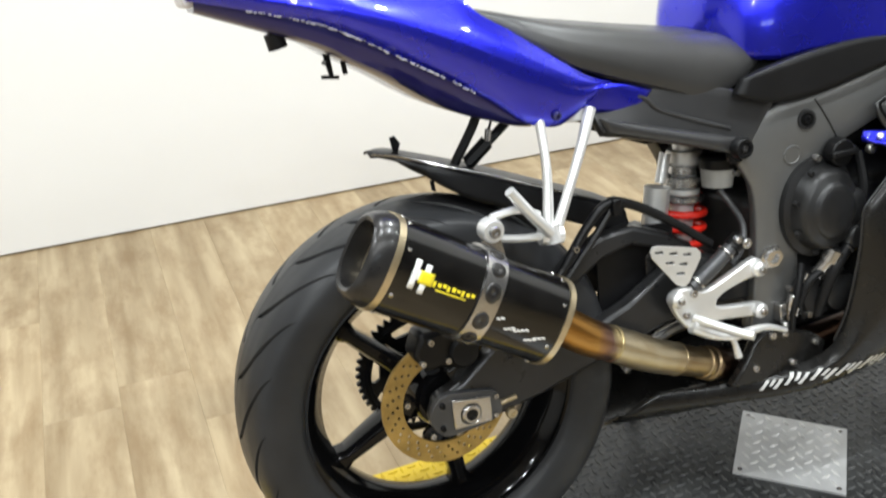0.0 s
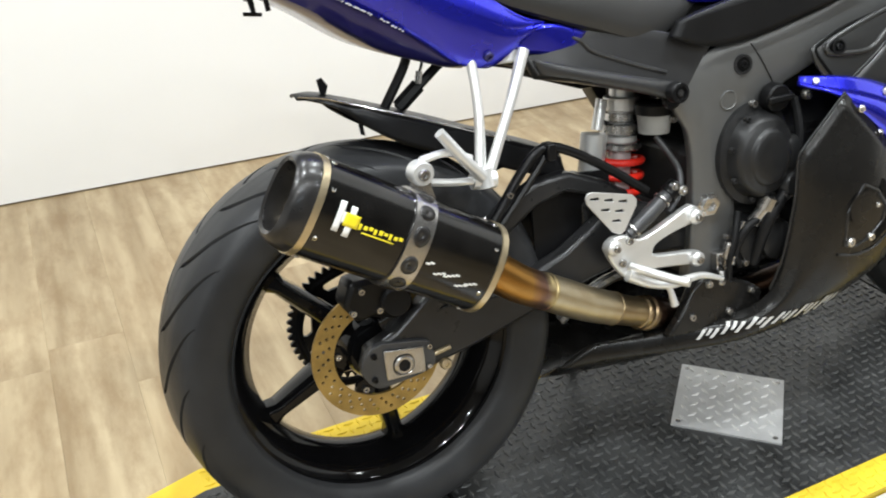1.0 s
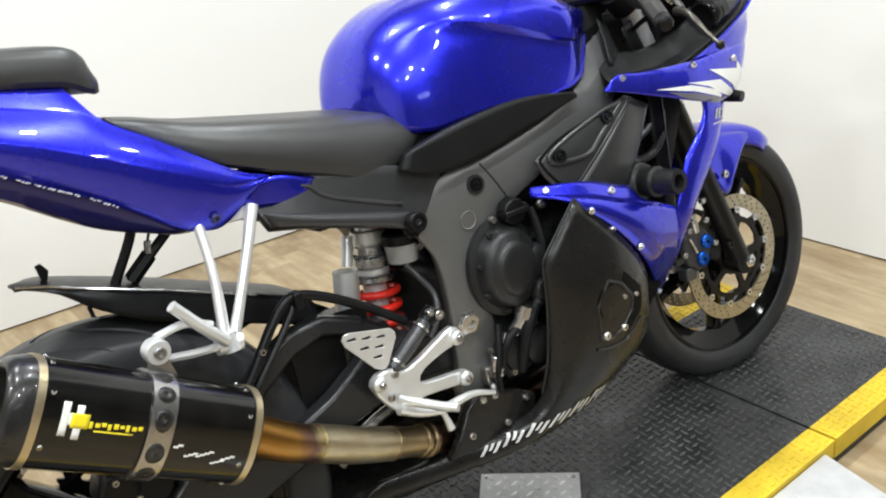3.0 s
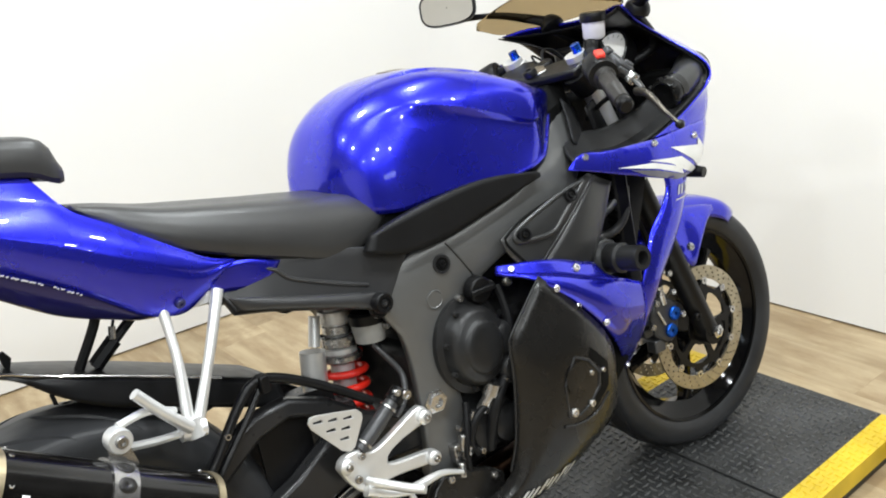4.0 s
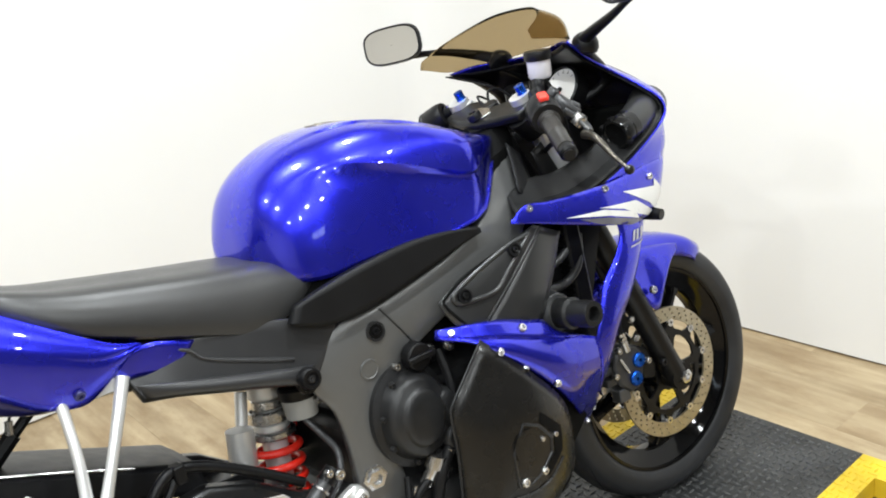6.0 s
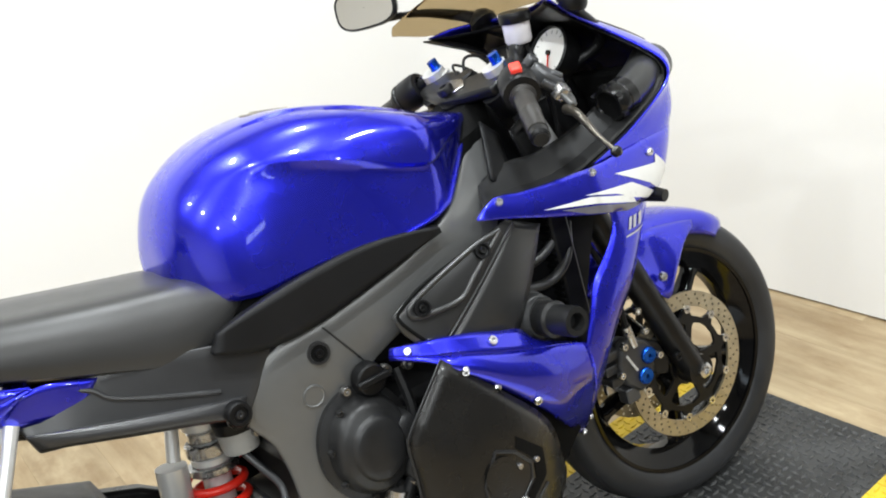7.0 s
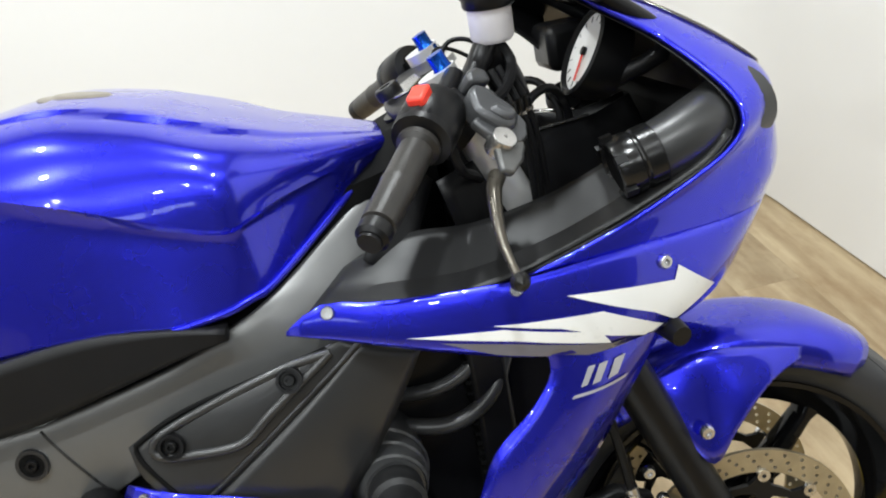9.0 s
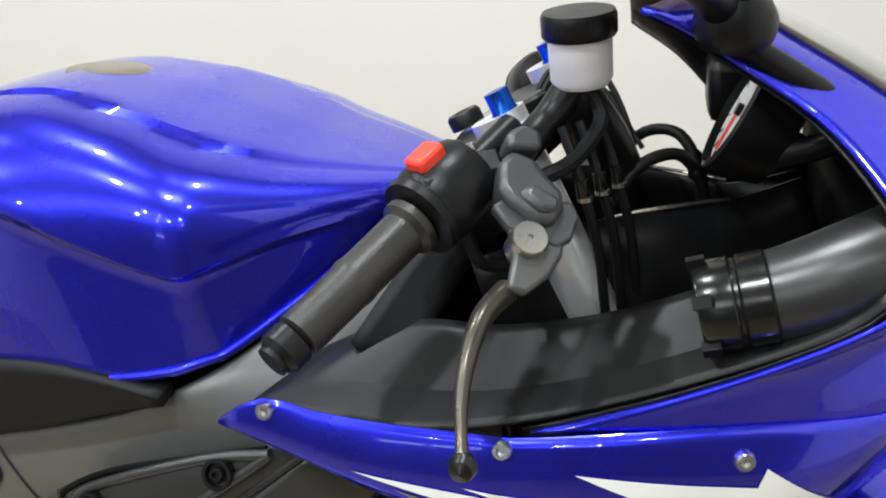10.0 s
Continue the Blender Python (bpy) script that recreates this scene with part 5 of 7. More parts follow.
# shock absorber
SX = -0.026
sh = part("shock_absorber", tube([(0.515 + SX, -0.03, 0.66), (0.50 + SX, -0.03, 0.50), (0.485 + SX, -0.03, 0.40)], 0.021, 24, 6), "alu", bike, "silver rear shock with a red spring")
for z, r, h_, m_ in ((0.635, 0.031, 0.012, "alu"), (0.612, 0.027, 0.008, "chrome"), (0.592, 0.034, 0.010, "chrome"), (0.574, 0.030, 0.006, "alu"), (0.562, 0.038, 0.006, "chrome")):
    part("spring_collar", lathe([(r - 0.008, -h_), (r - 0.002, -h_), (r, -h_ + 0.002), (r, h_ - 0.002), (r - 0.002, h_), (r - 0.008, h_)], (0.5 + SX + (z - 0.5) * 0.094, -0.03, z), 28, (0.094, 0, 1)), m_, sh, "bright metal spring collar")
coil = []
for k in range(110):
    a = 2 * math.pi * k / 22
    z = 0.558 - 0.0265 * k / 22
    coil.append((0.502 + SX - (0.555 - z) * 0.1 + 0.042 * math.cos(a), -0.03 + 0.042 * math.sin(a), z))
part("coil_spring", tube(coil, 0.0068, 10, 220), "red", sh, "red coil spring")
part("shock_reservoir", tube([(0.446 + SX, -0.045, 0.595), (0.432 + SX, -0.045, 0.50)], 0.0225, 22), "alu", sh, "silver gas reservoir")
part("reservoir_neck", tube([(0.452 + SX, -0.045, 0.60), (0.468 + SX, -0.04, 0.65)], 0.010, 10), "alu", sh)
cup = part("brake_fluid_cup", lathe([(0.0004, -0.03), (0.026, -0.03), (0.029, 0.0), (0.0295, 0.004)], (0.513, -0.088, 0.618), 24, (0.05, 0, 1)), "cup", bike, "grey translucent rear brake fluid cup")
part("cup_lid", lathe([(0.031, 0.002), (0.032, 0.018), (0.028, 0.022), (0.0004, 0.022)], (0.513, -0.088, 0.618), 28, (0.05, 0, 1)), "black", cup)
bolt(cup, (0.53, -0.118, 0.612), 0.007, material="steel")
part("fluid_hose", tube([(0.51, -0.095, 0.582), (0.522, -0.112, 0.555), (0.535, -0.125, 0.52), (0.52, -0.14, 0.485), (0.49, -0.15, 0.465)], 0.0055, 10, 24), "casting", bike, "grey braided fluid hose")
# shadow-black panel added as the shade behind the shock
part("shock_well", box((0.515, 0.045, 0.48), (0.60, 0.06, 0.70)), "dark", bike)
part("rear_frame_rail", join(tube([(0.56, -0.10, 0.66), (0.40, -0.11, 0.70), (0.2, -0.10, 0.775), (-0.1, -0.07, 0.90)], 0.012, 8, 20), tube([(0.56, 0.10, 0.66), (0.40, 0.11, 0.70), (0.2, 0.10, 0.775), (-0.1, 0.07, 0.90)], 0.012, 8, 20)), "black", bike)
# shadow-black colour carries the shade under the seat
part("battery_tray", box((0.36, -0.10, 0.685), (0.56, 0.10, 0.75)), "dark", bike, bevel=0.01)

# heel guard and rider footrest
slots = []
for r, (cx, cz, n) in enumerate(((0.368, 0.5165, 3), (0.374, 0.498, 2), (0.381, 0.479, 1))):
    for k in range(n):
        x = cx + (k - (n - 1) / 2) * 0.0265
        z = cz - (k - (n - 1) / 2) * 0.0072
        slots.append([(x - 0.0085, z + 0.0012), (x - 0.0075, z - 0.0024), (x + 0.0085, z - 0.0058), (x + 0.0085, z - 0.0012), (x + 0.0075, z)])
part("heel_guard", slab([(0.325, 0.526), (0.33, 0.534), (0.34, 0.534), (0.413, 0.515), (0.421, 0.506), (0.421, 0.496), (0.396, 0.456), (0.386, 0.452), (0.372, 0.460), (0.328, 0.515)], -0.163, -0.159, slots), "alu", bike, "bare aluminium heel guard with slots", bevel=0.0008)
rs = part("footrest_hanger", slab([(0.356, 0.432), (0.366, 0.448), (0.395, 0.450), (0.43, 0.438), (0.515, 0.470), (0.53, 0.472), (0.544, 0.462), (0.545, 0.446), (0.536, 0.442), (0.49, 0.434), (0.452, 0.420), (0.452, 0.402), (0.538, 0.389), (0.544, 0.377), (0.535, 0.367), (0.45, 0.377), (0.40, 0.372), (0.372, 0.40)], -0.168, -0.152, smooth=54), "alu", bike, "bare aluminium footrest hanger", bevel=0.004)
for x, z in ((0.530, 0.454), (0.532, 0.378), (0.368, 0.436)):
    part("boss", lathe([(0.0004, -0.01), (0.009, -0.01), (0.013, -0.006), (0.014, 0.004)], (x, -0.170, z), 18), "alu", rs)
    bolt(rs, (x, -0.181, z), 0.006, material="steel")
for x, z in ((0.40, 0.44), (0.385, 0.405), (0.41, 0.39)):
    bolt(rs, (x, -0.169, z), 0.007, material="steel")
part("footpeg", tube([(0.40, -0.17, 0.395), (0.43, -0.24, 0.388), (0.445, -0.265, 0.386)], [0.008, 0.008, 0.0075], 16, 8), "alu", rs, "knurled aluminium footpeg")
part("brake_pedal", tube([(0.39, -0.176, 0.385), (0.43, -0.182, 0.362), (0.47, -0.185, 0.352), (0.53, -0.185, 0.352), (0.575, -0.186, 0.335)], [0.011, 0.009, 0.008, 0.009, 0.004], 10, 20), "alu", rs, "bare aluminium brake pedal")
part("pedal_tip", tube([(0.462, -0.185, 0.352), (0.466, -0.19, 0.335), (0.470, -0.192, 0.315)], [0.006, 0.005, 0.007], 10, 8), "alu", rs)
mc = part("rear_master_cylinder", tube([(0.405, -0.158, 0.446), (0.44, -0.158, 0.468), (0.485, -0.157, 0.498)], [0.012, 0.0135, 0.012], 18, 8), "casting", bike, "dark steel rear master cylinder")
part("cylinder_head", tube([(0.485, -0.157, 0.497), (0.505, -0.157, 0.510)], 0.016, 14), "black", mc)
bolt(mc, (0.505, -0.172, 0.505), 0.009)
bolt(mc, (0.488, -0.172, 0.515), 0.007)
for q in (0.12, 0.86):
    c_ = Vector((0.405, -0.158, 0.446)).lerp(Vector((0.485, -0.157, 0.498)), q)
    part("cylinder_ring", lathe([(0.012, -0.003), (0.0158, -0.002), (0.0158, 0.002), (0.012, 0.003)], c_, 20, (0.08, 0, 0.052)), "steel", mc)
part("push_rod", tube([(0.405, -0.158, 0.446), (0.38, -0.16, 0.428)], 0.006, 8), "steel", mc)
part("stand_bracket", tube([(0.30, -0.10, 0.30), (0.36, -0.11, 0.345), (0.43, -0.11, 0.36), (0.48, -0.10, 0.34)], 0.01, 8, 14), "steel", bike)

# ---- frame and engine details ----
for x, z, r, mt in ((0.638, 0.690, 0.015, "dark"), (0.507, 0.654, 0.016, "black")):
    s = skin_frame(x, z) or (Vector((x, -0.145, z)), Vector((0, -1, 0)))
    part("frame_boss", lathe([(r * 1.15, -0.002), (r * 1.1, 0.003), (r * 0.85, 0.003), (r * 0.8, -0.004), (0.0004, -0.004)], s[0], 24, s[1]), "panel_grey" if mt == "black" else "swing", bike)
    part("recess", lathe([(r * 0.82, 0.0025), (0.0004, 0.0015)], s[0], 20, s[1]), mt, bike)
    bolt(bike, s[0] + s[1] * 0.001, r * 0.45, s[1], "black", 0.004)
s = skin_frame(0.613, 0.634) or (Vector((0.613, -0.155, 0.634)), Vector((0, -1, 0)))
part("frame_boss", lathe([(0.0175, -0.002), (0.0165, 0.0022), (0.015, 0.0028), (0.0135, 0.0016), (0.0004, 0.0016)], s[0], 32, s[1]), "frame", bike)
s = skin_frame(0.576, 0.459) or (Vector((0.576, -0.15, 0.459)), Vector((0, -1, 0)))
part("pivot_nut", lathe([(0.022, -0.002), (0.022, 0.003), (0.016, 0.004), (0.016, 0.011), (0.010, 0.011), (0.009, 0.004), (0.0004, 0.004)], s[0], 6, s[1]), "chrome", bike, "bright swingarm pivot nut")
seam = [h[0] + h[1] * 0.0003 for h in (skin_frame(0.655 + 0.045 * i / 6, 0.722 - 0.075 * i / 6) for i in range(7)) if h]
if len(seam) > 2:
    part("cast_seam", tube(seam, 0.0015, 6, 12), "swing", bike)
for v in [o for o in eng.children if o.name.startswith("clutch_cover")][0].data.vertices:
    v.co.x = 0.664 + (v.co.x - 0.672) * 0.84
part("cover_boss", lathe([(0.0005, -0.018), (0.018, -0.017), (0.031, -0.011), (0.036, -0.002), (0.038, 0.03)], (0.712, -0.186, 0.528), 36), "engine", eng, "rounded boss on the clutch cover")
for a in (70, 120, 165, 205, 250, 290):
    bolt(eng, (0.664 + 0.066 * math.cos(radians(a)), -0.180, 0.535 + 0.078 * math.sin(radians(a))), 0.0048, material="engine", h=0.005)
part("clutch_neck", lathe([(0.022, 0.02), (0.022, -0.01), (0.018, -0.016), (0.0004, -0.017)], (0.715, -0.190, 0.478), 24), "engine", eng, bevel=0.002)
for x, y, z, r, l in ((0.699, -0.195, 0.461, 0.011, 0.03), (0.684, -0.19, 0.428, 0.009, 0.02), (0.604, -0.172, 0.356, 0.009, 0.022), (0.62, -0.172, 0.392, 0.007, 0.018), (0.629, -0.172, 0.415, 0.006, 0.016)):
    part("pipe_union", lathe([(r * 0.7, -l * 0.6), (r * 0.7, -l * 0.15), (r, -l * 0.12), (r, l * 0.12), (r * 0.7, l * 0.15), (r * 0.7, l * 0.5), (0.0004, l * 0.5)], (x, y, z), 12, (0.35, -0.2, 0.9)), "steel", eng, "dull metal pipe union")
part("water_pump", lathe([(0.0005, -0.032), (0.02, -0.031), (0.034, -0.024), (0.038, -0.01), (0.04, 0.03)], (0.70, -0.16, 0.375), 32), "engine", eng, "black water pump cover")
for a in (20, 110, 200, 290):
    bolt(eng, (0.70 + 0.043 * math.cos(radians(a)), -0.168, 0.375 + 0.043 * math.sin(radians(a))), 0.0055, material="steel", h=0.007)
part("engine_hose", tube([(0.70, -0.195, 0.465), (0.672, -0.195, 0.43), (0.66, -0.185, 0.39), (0.655, -0.17, 0.34)], 0.010, 14, 18), "black_soft", eng, "black coolant hose")
part("engine_hose", tube([(0.625, -0.165, 0.44), (0.61, -0.175, 0.40), (0.60, -0.175, 0.36), (0.605, -0.165, 0.31)], 0.006, 10, 18), "black_soft", eng)
part("sensor_cap", join(tube([(0.69, -0.165, 0.63), (0.69, -0.19, 0.628)], 0.024, 16), box((0.665, -0.196, 0.622), (0.718, -0.185, 0.634))), "black", eng, bevel=0.003)
for a in range(0, 360, 40):
    bolt(eng, (0.675 + 0.094 * math.cos(radians(a)), -0.135, 0.535 + 0.094 * math.sin(radians(a))), 0.006, material="black", h=0.006)
for x, y, z, r in ((0.721, -0.172, 0.626, 0.010), (0.655, -0.165, 0.622, 0.007), (0.752, -0.185, 0.624, 0.009), (0.705, -0.178, 0.345, 0.007), (0.635, -0.170, 0.345, 0.006), (0.665, -0.182, 0.42, 0.007), (0.60, -0.165, 0.40, 0.005), (0.70, -0.17, 0.42, 0.008)):
    bolt(eng, (x, y, z), r, material="steel", h=0.007)
part("sensor", join(tube([(0.655, -0.17, 0.415), (0.67, -0.185, 0.445)], 0.013, 12), tube([(0.668, -0.184, 0.442), (0.676, -0.19, 0.462)], 0.017, 14)), "steel", eng, "dull metal engine sensor")
part("engine_hose", tube([(0.63, -0.165, 0.34), (0.615, -0.172, 0.37), (0.63, -0.18, 0.41), (0.66, -0.18, 0.425)], 0.007, 8, 16), "black_soft", eng)
part("engine_hose", tube([(0.74, -0.17, 0.62), (0.735, -0.19, 0.56), (0.715, -0.20, 0.48)], 0.008, 8, 16), "black_soft", eng)
part("oil_fitting", join(box((0.585, -0.16, 0.335), (0.62, -0.14, 0.37)), tube([(0.60, -0.165, 0.36), (0.605, -0.17, 0.39)], 0.01, 10), tube([(0.59, -0.165, 0.34), (0.585, -0.17, 0.315)], 0.008, 10)), "steel", eng, "dull metal oil fitting", bevel=0.004)
part("pipe_sleeve", tube([(0.232, -0.1805, 0.3985), (0.27, -0.1705, 0.3755), (0.32, -0.158, 0.346), (0.375, -0.1465, 0.319)], [0.0295, 0.0305, 0.0295, 0.0282], 28, 18), "sleeve", bike, "pale silver sleeve of the exhaust pipe")
for wx, wy, wz, wr in ((0.232, -0.1805, 0.3985, 0.0305), (0.375, -0.1465, 0.319, 0.0292)):
    part("weld_bead", lathe([(wr - 0.004, -0.004), (wr, -0.002), (wr, 0.002), (wr - 0.004, 0.004)], (wx, wy, wz), 28, Vector((0.86, 0.2, -0.47))), "pipe", bike)
part("header_pipe", tube([(0.46, -0.12, 0.28), (0.6, -0.06, 0.22), (0.9, -0.03, 0.22)], 0.03, 14, 14), "pipe", bike)
part("engine_mount", tube([(0.93, -0.12, 0.52), (1.0, -0.06, 0.5)], 0.02, 12), "black", eng)
scov = part("sprocket_guard", slab([(0.470, 0.245), (0.497, 0.276), (0.522, 0.320), (0.545, 0.337), (0.565, 0.338), (0.648, 0.305), (0.676, 0.284), (0.668, 0.25), (0.60, 0.235)], -0.172, -0.150), "panel_grey", bike, "dark lower engine cover", bevel=0.005)
for x, z, m_ in ((0.556, 0.325, "chrome"), (0.520, 0.272, "steel"), (0.650, 0.290, "steel"), (0.60, 0.262, "steel")):
    bolt(scov, (x, -0.173, z), 0.007, material=m_)

ledge = [h[0] + h[1] * 0.0005 for h in (skin_sub(x, z) for x, z in ((0.335, 0.775), (0.352, 0.766), (0.370, 0.748), (0.435, 0.7205), (0.495, 0.698))) if h]
if len(ledge) > 2:
    part("cover_ledge", tube(ledge, 0.0035, 8, 24), "grey_plastic", bike, "moulded ledge along the seat cover")
part("cover_bolt", lathe([(0.017, 0.012), (0.017, -0.004), (0.0155, -0.006), (0.011, -0.006), (0.010, -0.002), (0.0004, -0.002)], (0.501, -0.172, 0.667), 28), "black", bike, "black bolt at the end of the seat cover")
part("bolt_core", lathe([(0.006, 0.0), (0.006, -0.005), (0.003, -0.0055), (0.0004, -0.003)], (0.501, -0.172, 0.667), 6), "swing", bike)

# ---- fairing details ----
lows = parts_named("lower_fairing")[0]
vent = [(0.842, 0.478), (0.888, 0.432), (0.884, 0.388), (0.842, 0.357), (0.832, 0.372), (0.862, 0.395), (0.864, 0.428), (0.835, 0.462)]
# the panel is uncut: a black decal paints the louvre's shade
drape(skin_lower, vent, "dark", lows, 0.0012, name="vent_opening", label="black patch laid on as the shade in the louvre")
vent_plate = [(0.772, 0.37), (0.77, 0.43), (0.80, 0.475), (0.832, 0.458), (0.858, 0.425), (0.855, 0.398), (0.828, 0.372), (0.80, 0.362)]
drape(skin_lower, [(0.80 + 0.028 * math.cos(a), 0.435 + 0.03 * math.sin(a)) for a in (2 * math.pi * k / 20 for k in range(20))], "panel_grey", lows, 0.004, name="round_badge")
for x, z, r in ((0.785, 0.373, 0.0085), (0.832, 0.372, 0.0075), (0.835, 0.432, 0.005), (0.868, 0.425, 0.005)):
    stud(skin_lower, x, z, r, "chrome", lows)
ridge = [h[0] + h[1] * 0.001 for h in (skin_lower(x, z) for x, z in ((0.76, 0.355), (0.80, 0.345), (0.845, 0.348), (0.885, 0.372))) if h]
part("vent_lip", tube(ridge, 0.003, 6, 16), "panel_grey", lows)
rim_ = [h[0] + h[1] * 0.0006 for h in (skin_lower(x, z) for x, z in vent_plate + vent_plate[:1]) if h]
for a_, b_ in zip(rim_, rim_[1:]):
    part("vent_rim", tube([a_, b_], 0.0026, 8), "swing", lows)
# second black decal for the shade of the lower slot
drape(skin_lower, [(0.885, 0.30), (0.92, 0.318), (0.935, 0.302), (0.90, 0.285)], "dark", lows, 0.0012, name="vent_opening")
# slanted bars along the belly edge
for i in range(6):
    x0 = 0.527 + 0.0415 * i
    z0 = 0.227 + 0.0046 * i
    h_ = 0.015 + 0.0018 * i
    for k, (o_, w_, cut) in enumerate(((0.0, 0.0065, 0.0), (0.0115, 0.0055, 0.35), (0.0225, 0.0065, 0.0))):
        lo_ = h_ * cut
        drape(skin_lower, [(x0 + o_ + lo_, z0 + lo_), (x0 + o_ + w_ + lo_, z0 + lo_), (x0 + o_ + w_ + h_, z0 + h_), (x0 + o_ + h_, z0 + h_)], "bar_silver", lows, 0.0024, 0.006, "letter_bar", "silver-white slanted bar of lettering" if k == 0 else "")
for x, z, r in ((0.864, 0.618, 0.008), (0.80, 0.602, 0.0065), (0.843, 0.556, 0.0065), (0.745, 0.650, 0.0065), (0.905, 0.503, 0.007), (1.052, 0.345, 0.006), (1.068, 0.368, 0.005), (0.9547, 0.7995, 0.007), (1.1286, 0.786, 0.007), (1.2832, 0.7695, 0.0075)):
    stud(skin_blue, x, z, r, "chrome")
uf = parts_named("upper_fairing")[0]
FL = [[(1.02, 0.763), (1.11, 0.752), (1.205, 0.722), (1.215, 0.706), (1.12, 0.738)], [(1.10, 0.758), (1.21, 0.742), (1.275, 0.705), (1.262, 0.697), (1.215, 0.714), (1.165, 0.738)], [(1.175, 0.768), (1.292, 0.748), (1.298, 0.762), (1.345, 0.722), (1.29, 0.704), (1.265, 0.722), (1.225, 0.742)]]
for o in FL:
    drape(skin_blue, o, "white_decal", uf, 0.0013, 0.008, "flash", "white pointed flash decal")
drape(skin_blue, [(1.05, 0.752), (1.12, 0.735), (1.215, 0.705), (1.29, 0.702), (1.26, 0.694), (1.19, 0.700), (1.10, 0.728)], "grey_decal", uf, 0.0009, 0.008, "flash_shadow", "silver-grey flash border")
for x, z, w in ((1.176, 0.671, 0.007), (1.188, 0.670, 0.009), (1.206, 0.669, 0.012)):
    drape(skin_blue, [(x, z), (x + w, z + 0.0005), (x + w + 0.012, z + 0.018), (x + 0.011, z + 0.018)], "grey_pale", uf, 0.0013, 0.005, "letter_bar", "pale slanted bar of lettering")
drape(skin_blue, [(1.165, 0.662), (1.228, 0.660), (1.231, 0.663), (1.168, 0.665)], "grey_pale", uf, 0.0013, 0.005, "letter_bar")
h = skin_blue(1.283, 0.697)
part("turn_signal_stub", tube([(1.283, -0.185, 0.697), (1.29, -0.225, 0.690)], [0.015, 0.011], 12, 3), "black", bike, "black turn signal stub")

# duct cover details
dc = ducts[0]


def plateau(find, outline, h, name, material, parent, label=""):
    """A raised plate with a sloping edge laid on a surface."""
    line = [(p.x, p.z) for p in smooth_line([(x, 0, z) for x, z in outline + outline[:1]], 56)][:-1]
    cx, cz = sum(p[0] for p in line) / len(line), sum(p[1] for p in line) / len(line)
    rows = []
    for k, lift_by in ((1.0, 0.0), (0.985, h * 0.55), (0.955, h * 0.92), (0.92, h), (0.6, h), (0.25, h), (0.01, h)):
        row = []
        for x, z in line:
            s_ = find(cx + (x - cx) * k, cz + (z - cz) * k)
            if s_ is None:
                return None
            row.append(s_[0] + s_[1] * lift_by)
        rows.append(row)
    return part(name, grid(rows, True), material, parent, label)


POCKET = [(0.948, 0.757), (0.90, 0.750), (0.83, 0.731), (0.778, 0.712), (0.766, 0.701), (0.772, 0.6915), (0.80, 0.6885), (0.848, 0.690), (0.88, 0.712), (0.935, 0.748)]
plateau(skin_duct, POCKET, 0.0012, "duct_pocket", "duct", dc, "sunken pocket of the duct cover")
rim_ = [h[0] + h[1] * 0.002 for h in (skin_duct(x, z) for x, z in POCKET + POCKET[:1]) if h]
part("pocket_rim", tube(rim_, 0.0045, 10, 60), "duct", dc, "rounded rim round the pocket")
crease = [h[0] + h[1] * 0.001 for h in (skin_duct(0.792 + 0.185 * i / 8, 0.632 + 0.127 * i / 8) for i in range(9)) if h]
part("duct_ridge", tube([p + Vector((0, 0.002, 0)) for p in crease], 0.0035, 10, 20), "swing", dc)
edge_ = [h[0] for h in (skin_duct(x, z) for x, z in ((0.945, 0.7605), (0.88, 0.7475), (0.80, 0.7285), (0.752, 0.7055), (0.749, 0.698), (0.757, 0.680), (0.785, 0.640))) if h]
part("duct_gap", tube(edge_, 0.0028, 8, 36), "dark", dc, "dark gap along the duct cover")
for x, z in ((0.785, 0.7005), (0.906, 0.7405)):
    s = skin_duct(x, z) or skin_duct(x, z - 0.012)
    if s:
        part("screw_well", lathe([(0.0125, 0.0), (0.0125, 0.0085), (0.0095, 0.0085), (0.009, 0.004), (0.0004, 0.004)], s[0], 22, s[1]), "black", dc)
        bolt(dc, s[0] + s[1] * 0.006, 0.006, s[1], "black_gloss", 0.004)

pair("subframe_beam", coons([(0.262, -0.142, 0.752), (0.35, -0.146, 0.727), (0.44, -0.150, 0.701), (0.525, -0.151, 0.678)], [(0.270, -0.141, 0.728), (0.36, -0.147, 0.699), (0.45, -0.152, 0.671), (0.515, -0.153, 0.649)], [(0.262, -0.142, 0.752), (0.270, -0.141, 0.728)], [(0.525, -0.151, 0.678), (0.515, -0.153, 0.649)], 20, 8, (0, -0.010, 0)), "grey_plastic", bike, "dark grey beam below the seat", solid=0.008)
# radiator, hoses, frame slider
pair("radiator_shroud", slab([(0.98, 0.74), (1.17, 0.745), (1.205, 0.70), (1.14, 0.56), (1.07, 0.43), (0.98, 0.42)], -0.142, -0.138), "black", bike, "black shroud beside the radiator")
rad = part("radiator", box((1.02, -0.17, 0.40), (1.06, 0.17, 0.74), Matrix.Translation((0.06, 0, 0.05)) @ Matrix.Rotation(radians(0), 4, "Y")), "black", bike, "black radiator behind the fairing", bevel=0.006)
fin = None
for k in range(26):
    if fin is None:
        fin = part("cooling_fin", box((1.075, -0.165, 0.46), (1.083, 0.165, 0.464)), "dark", rad, flat=True)
    else:
        f2 = new("cooling_fin", fin.data)
        f2.parent = rad
        f2.location.z = 0.012 * k
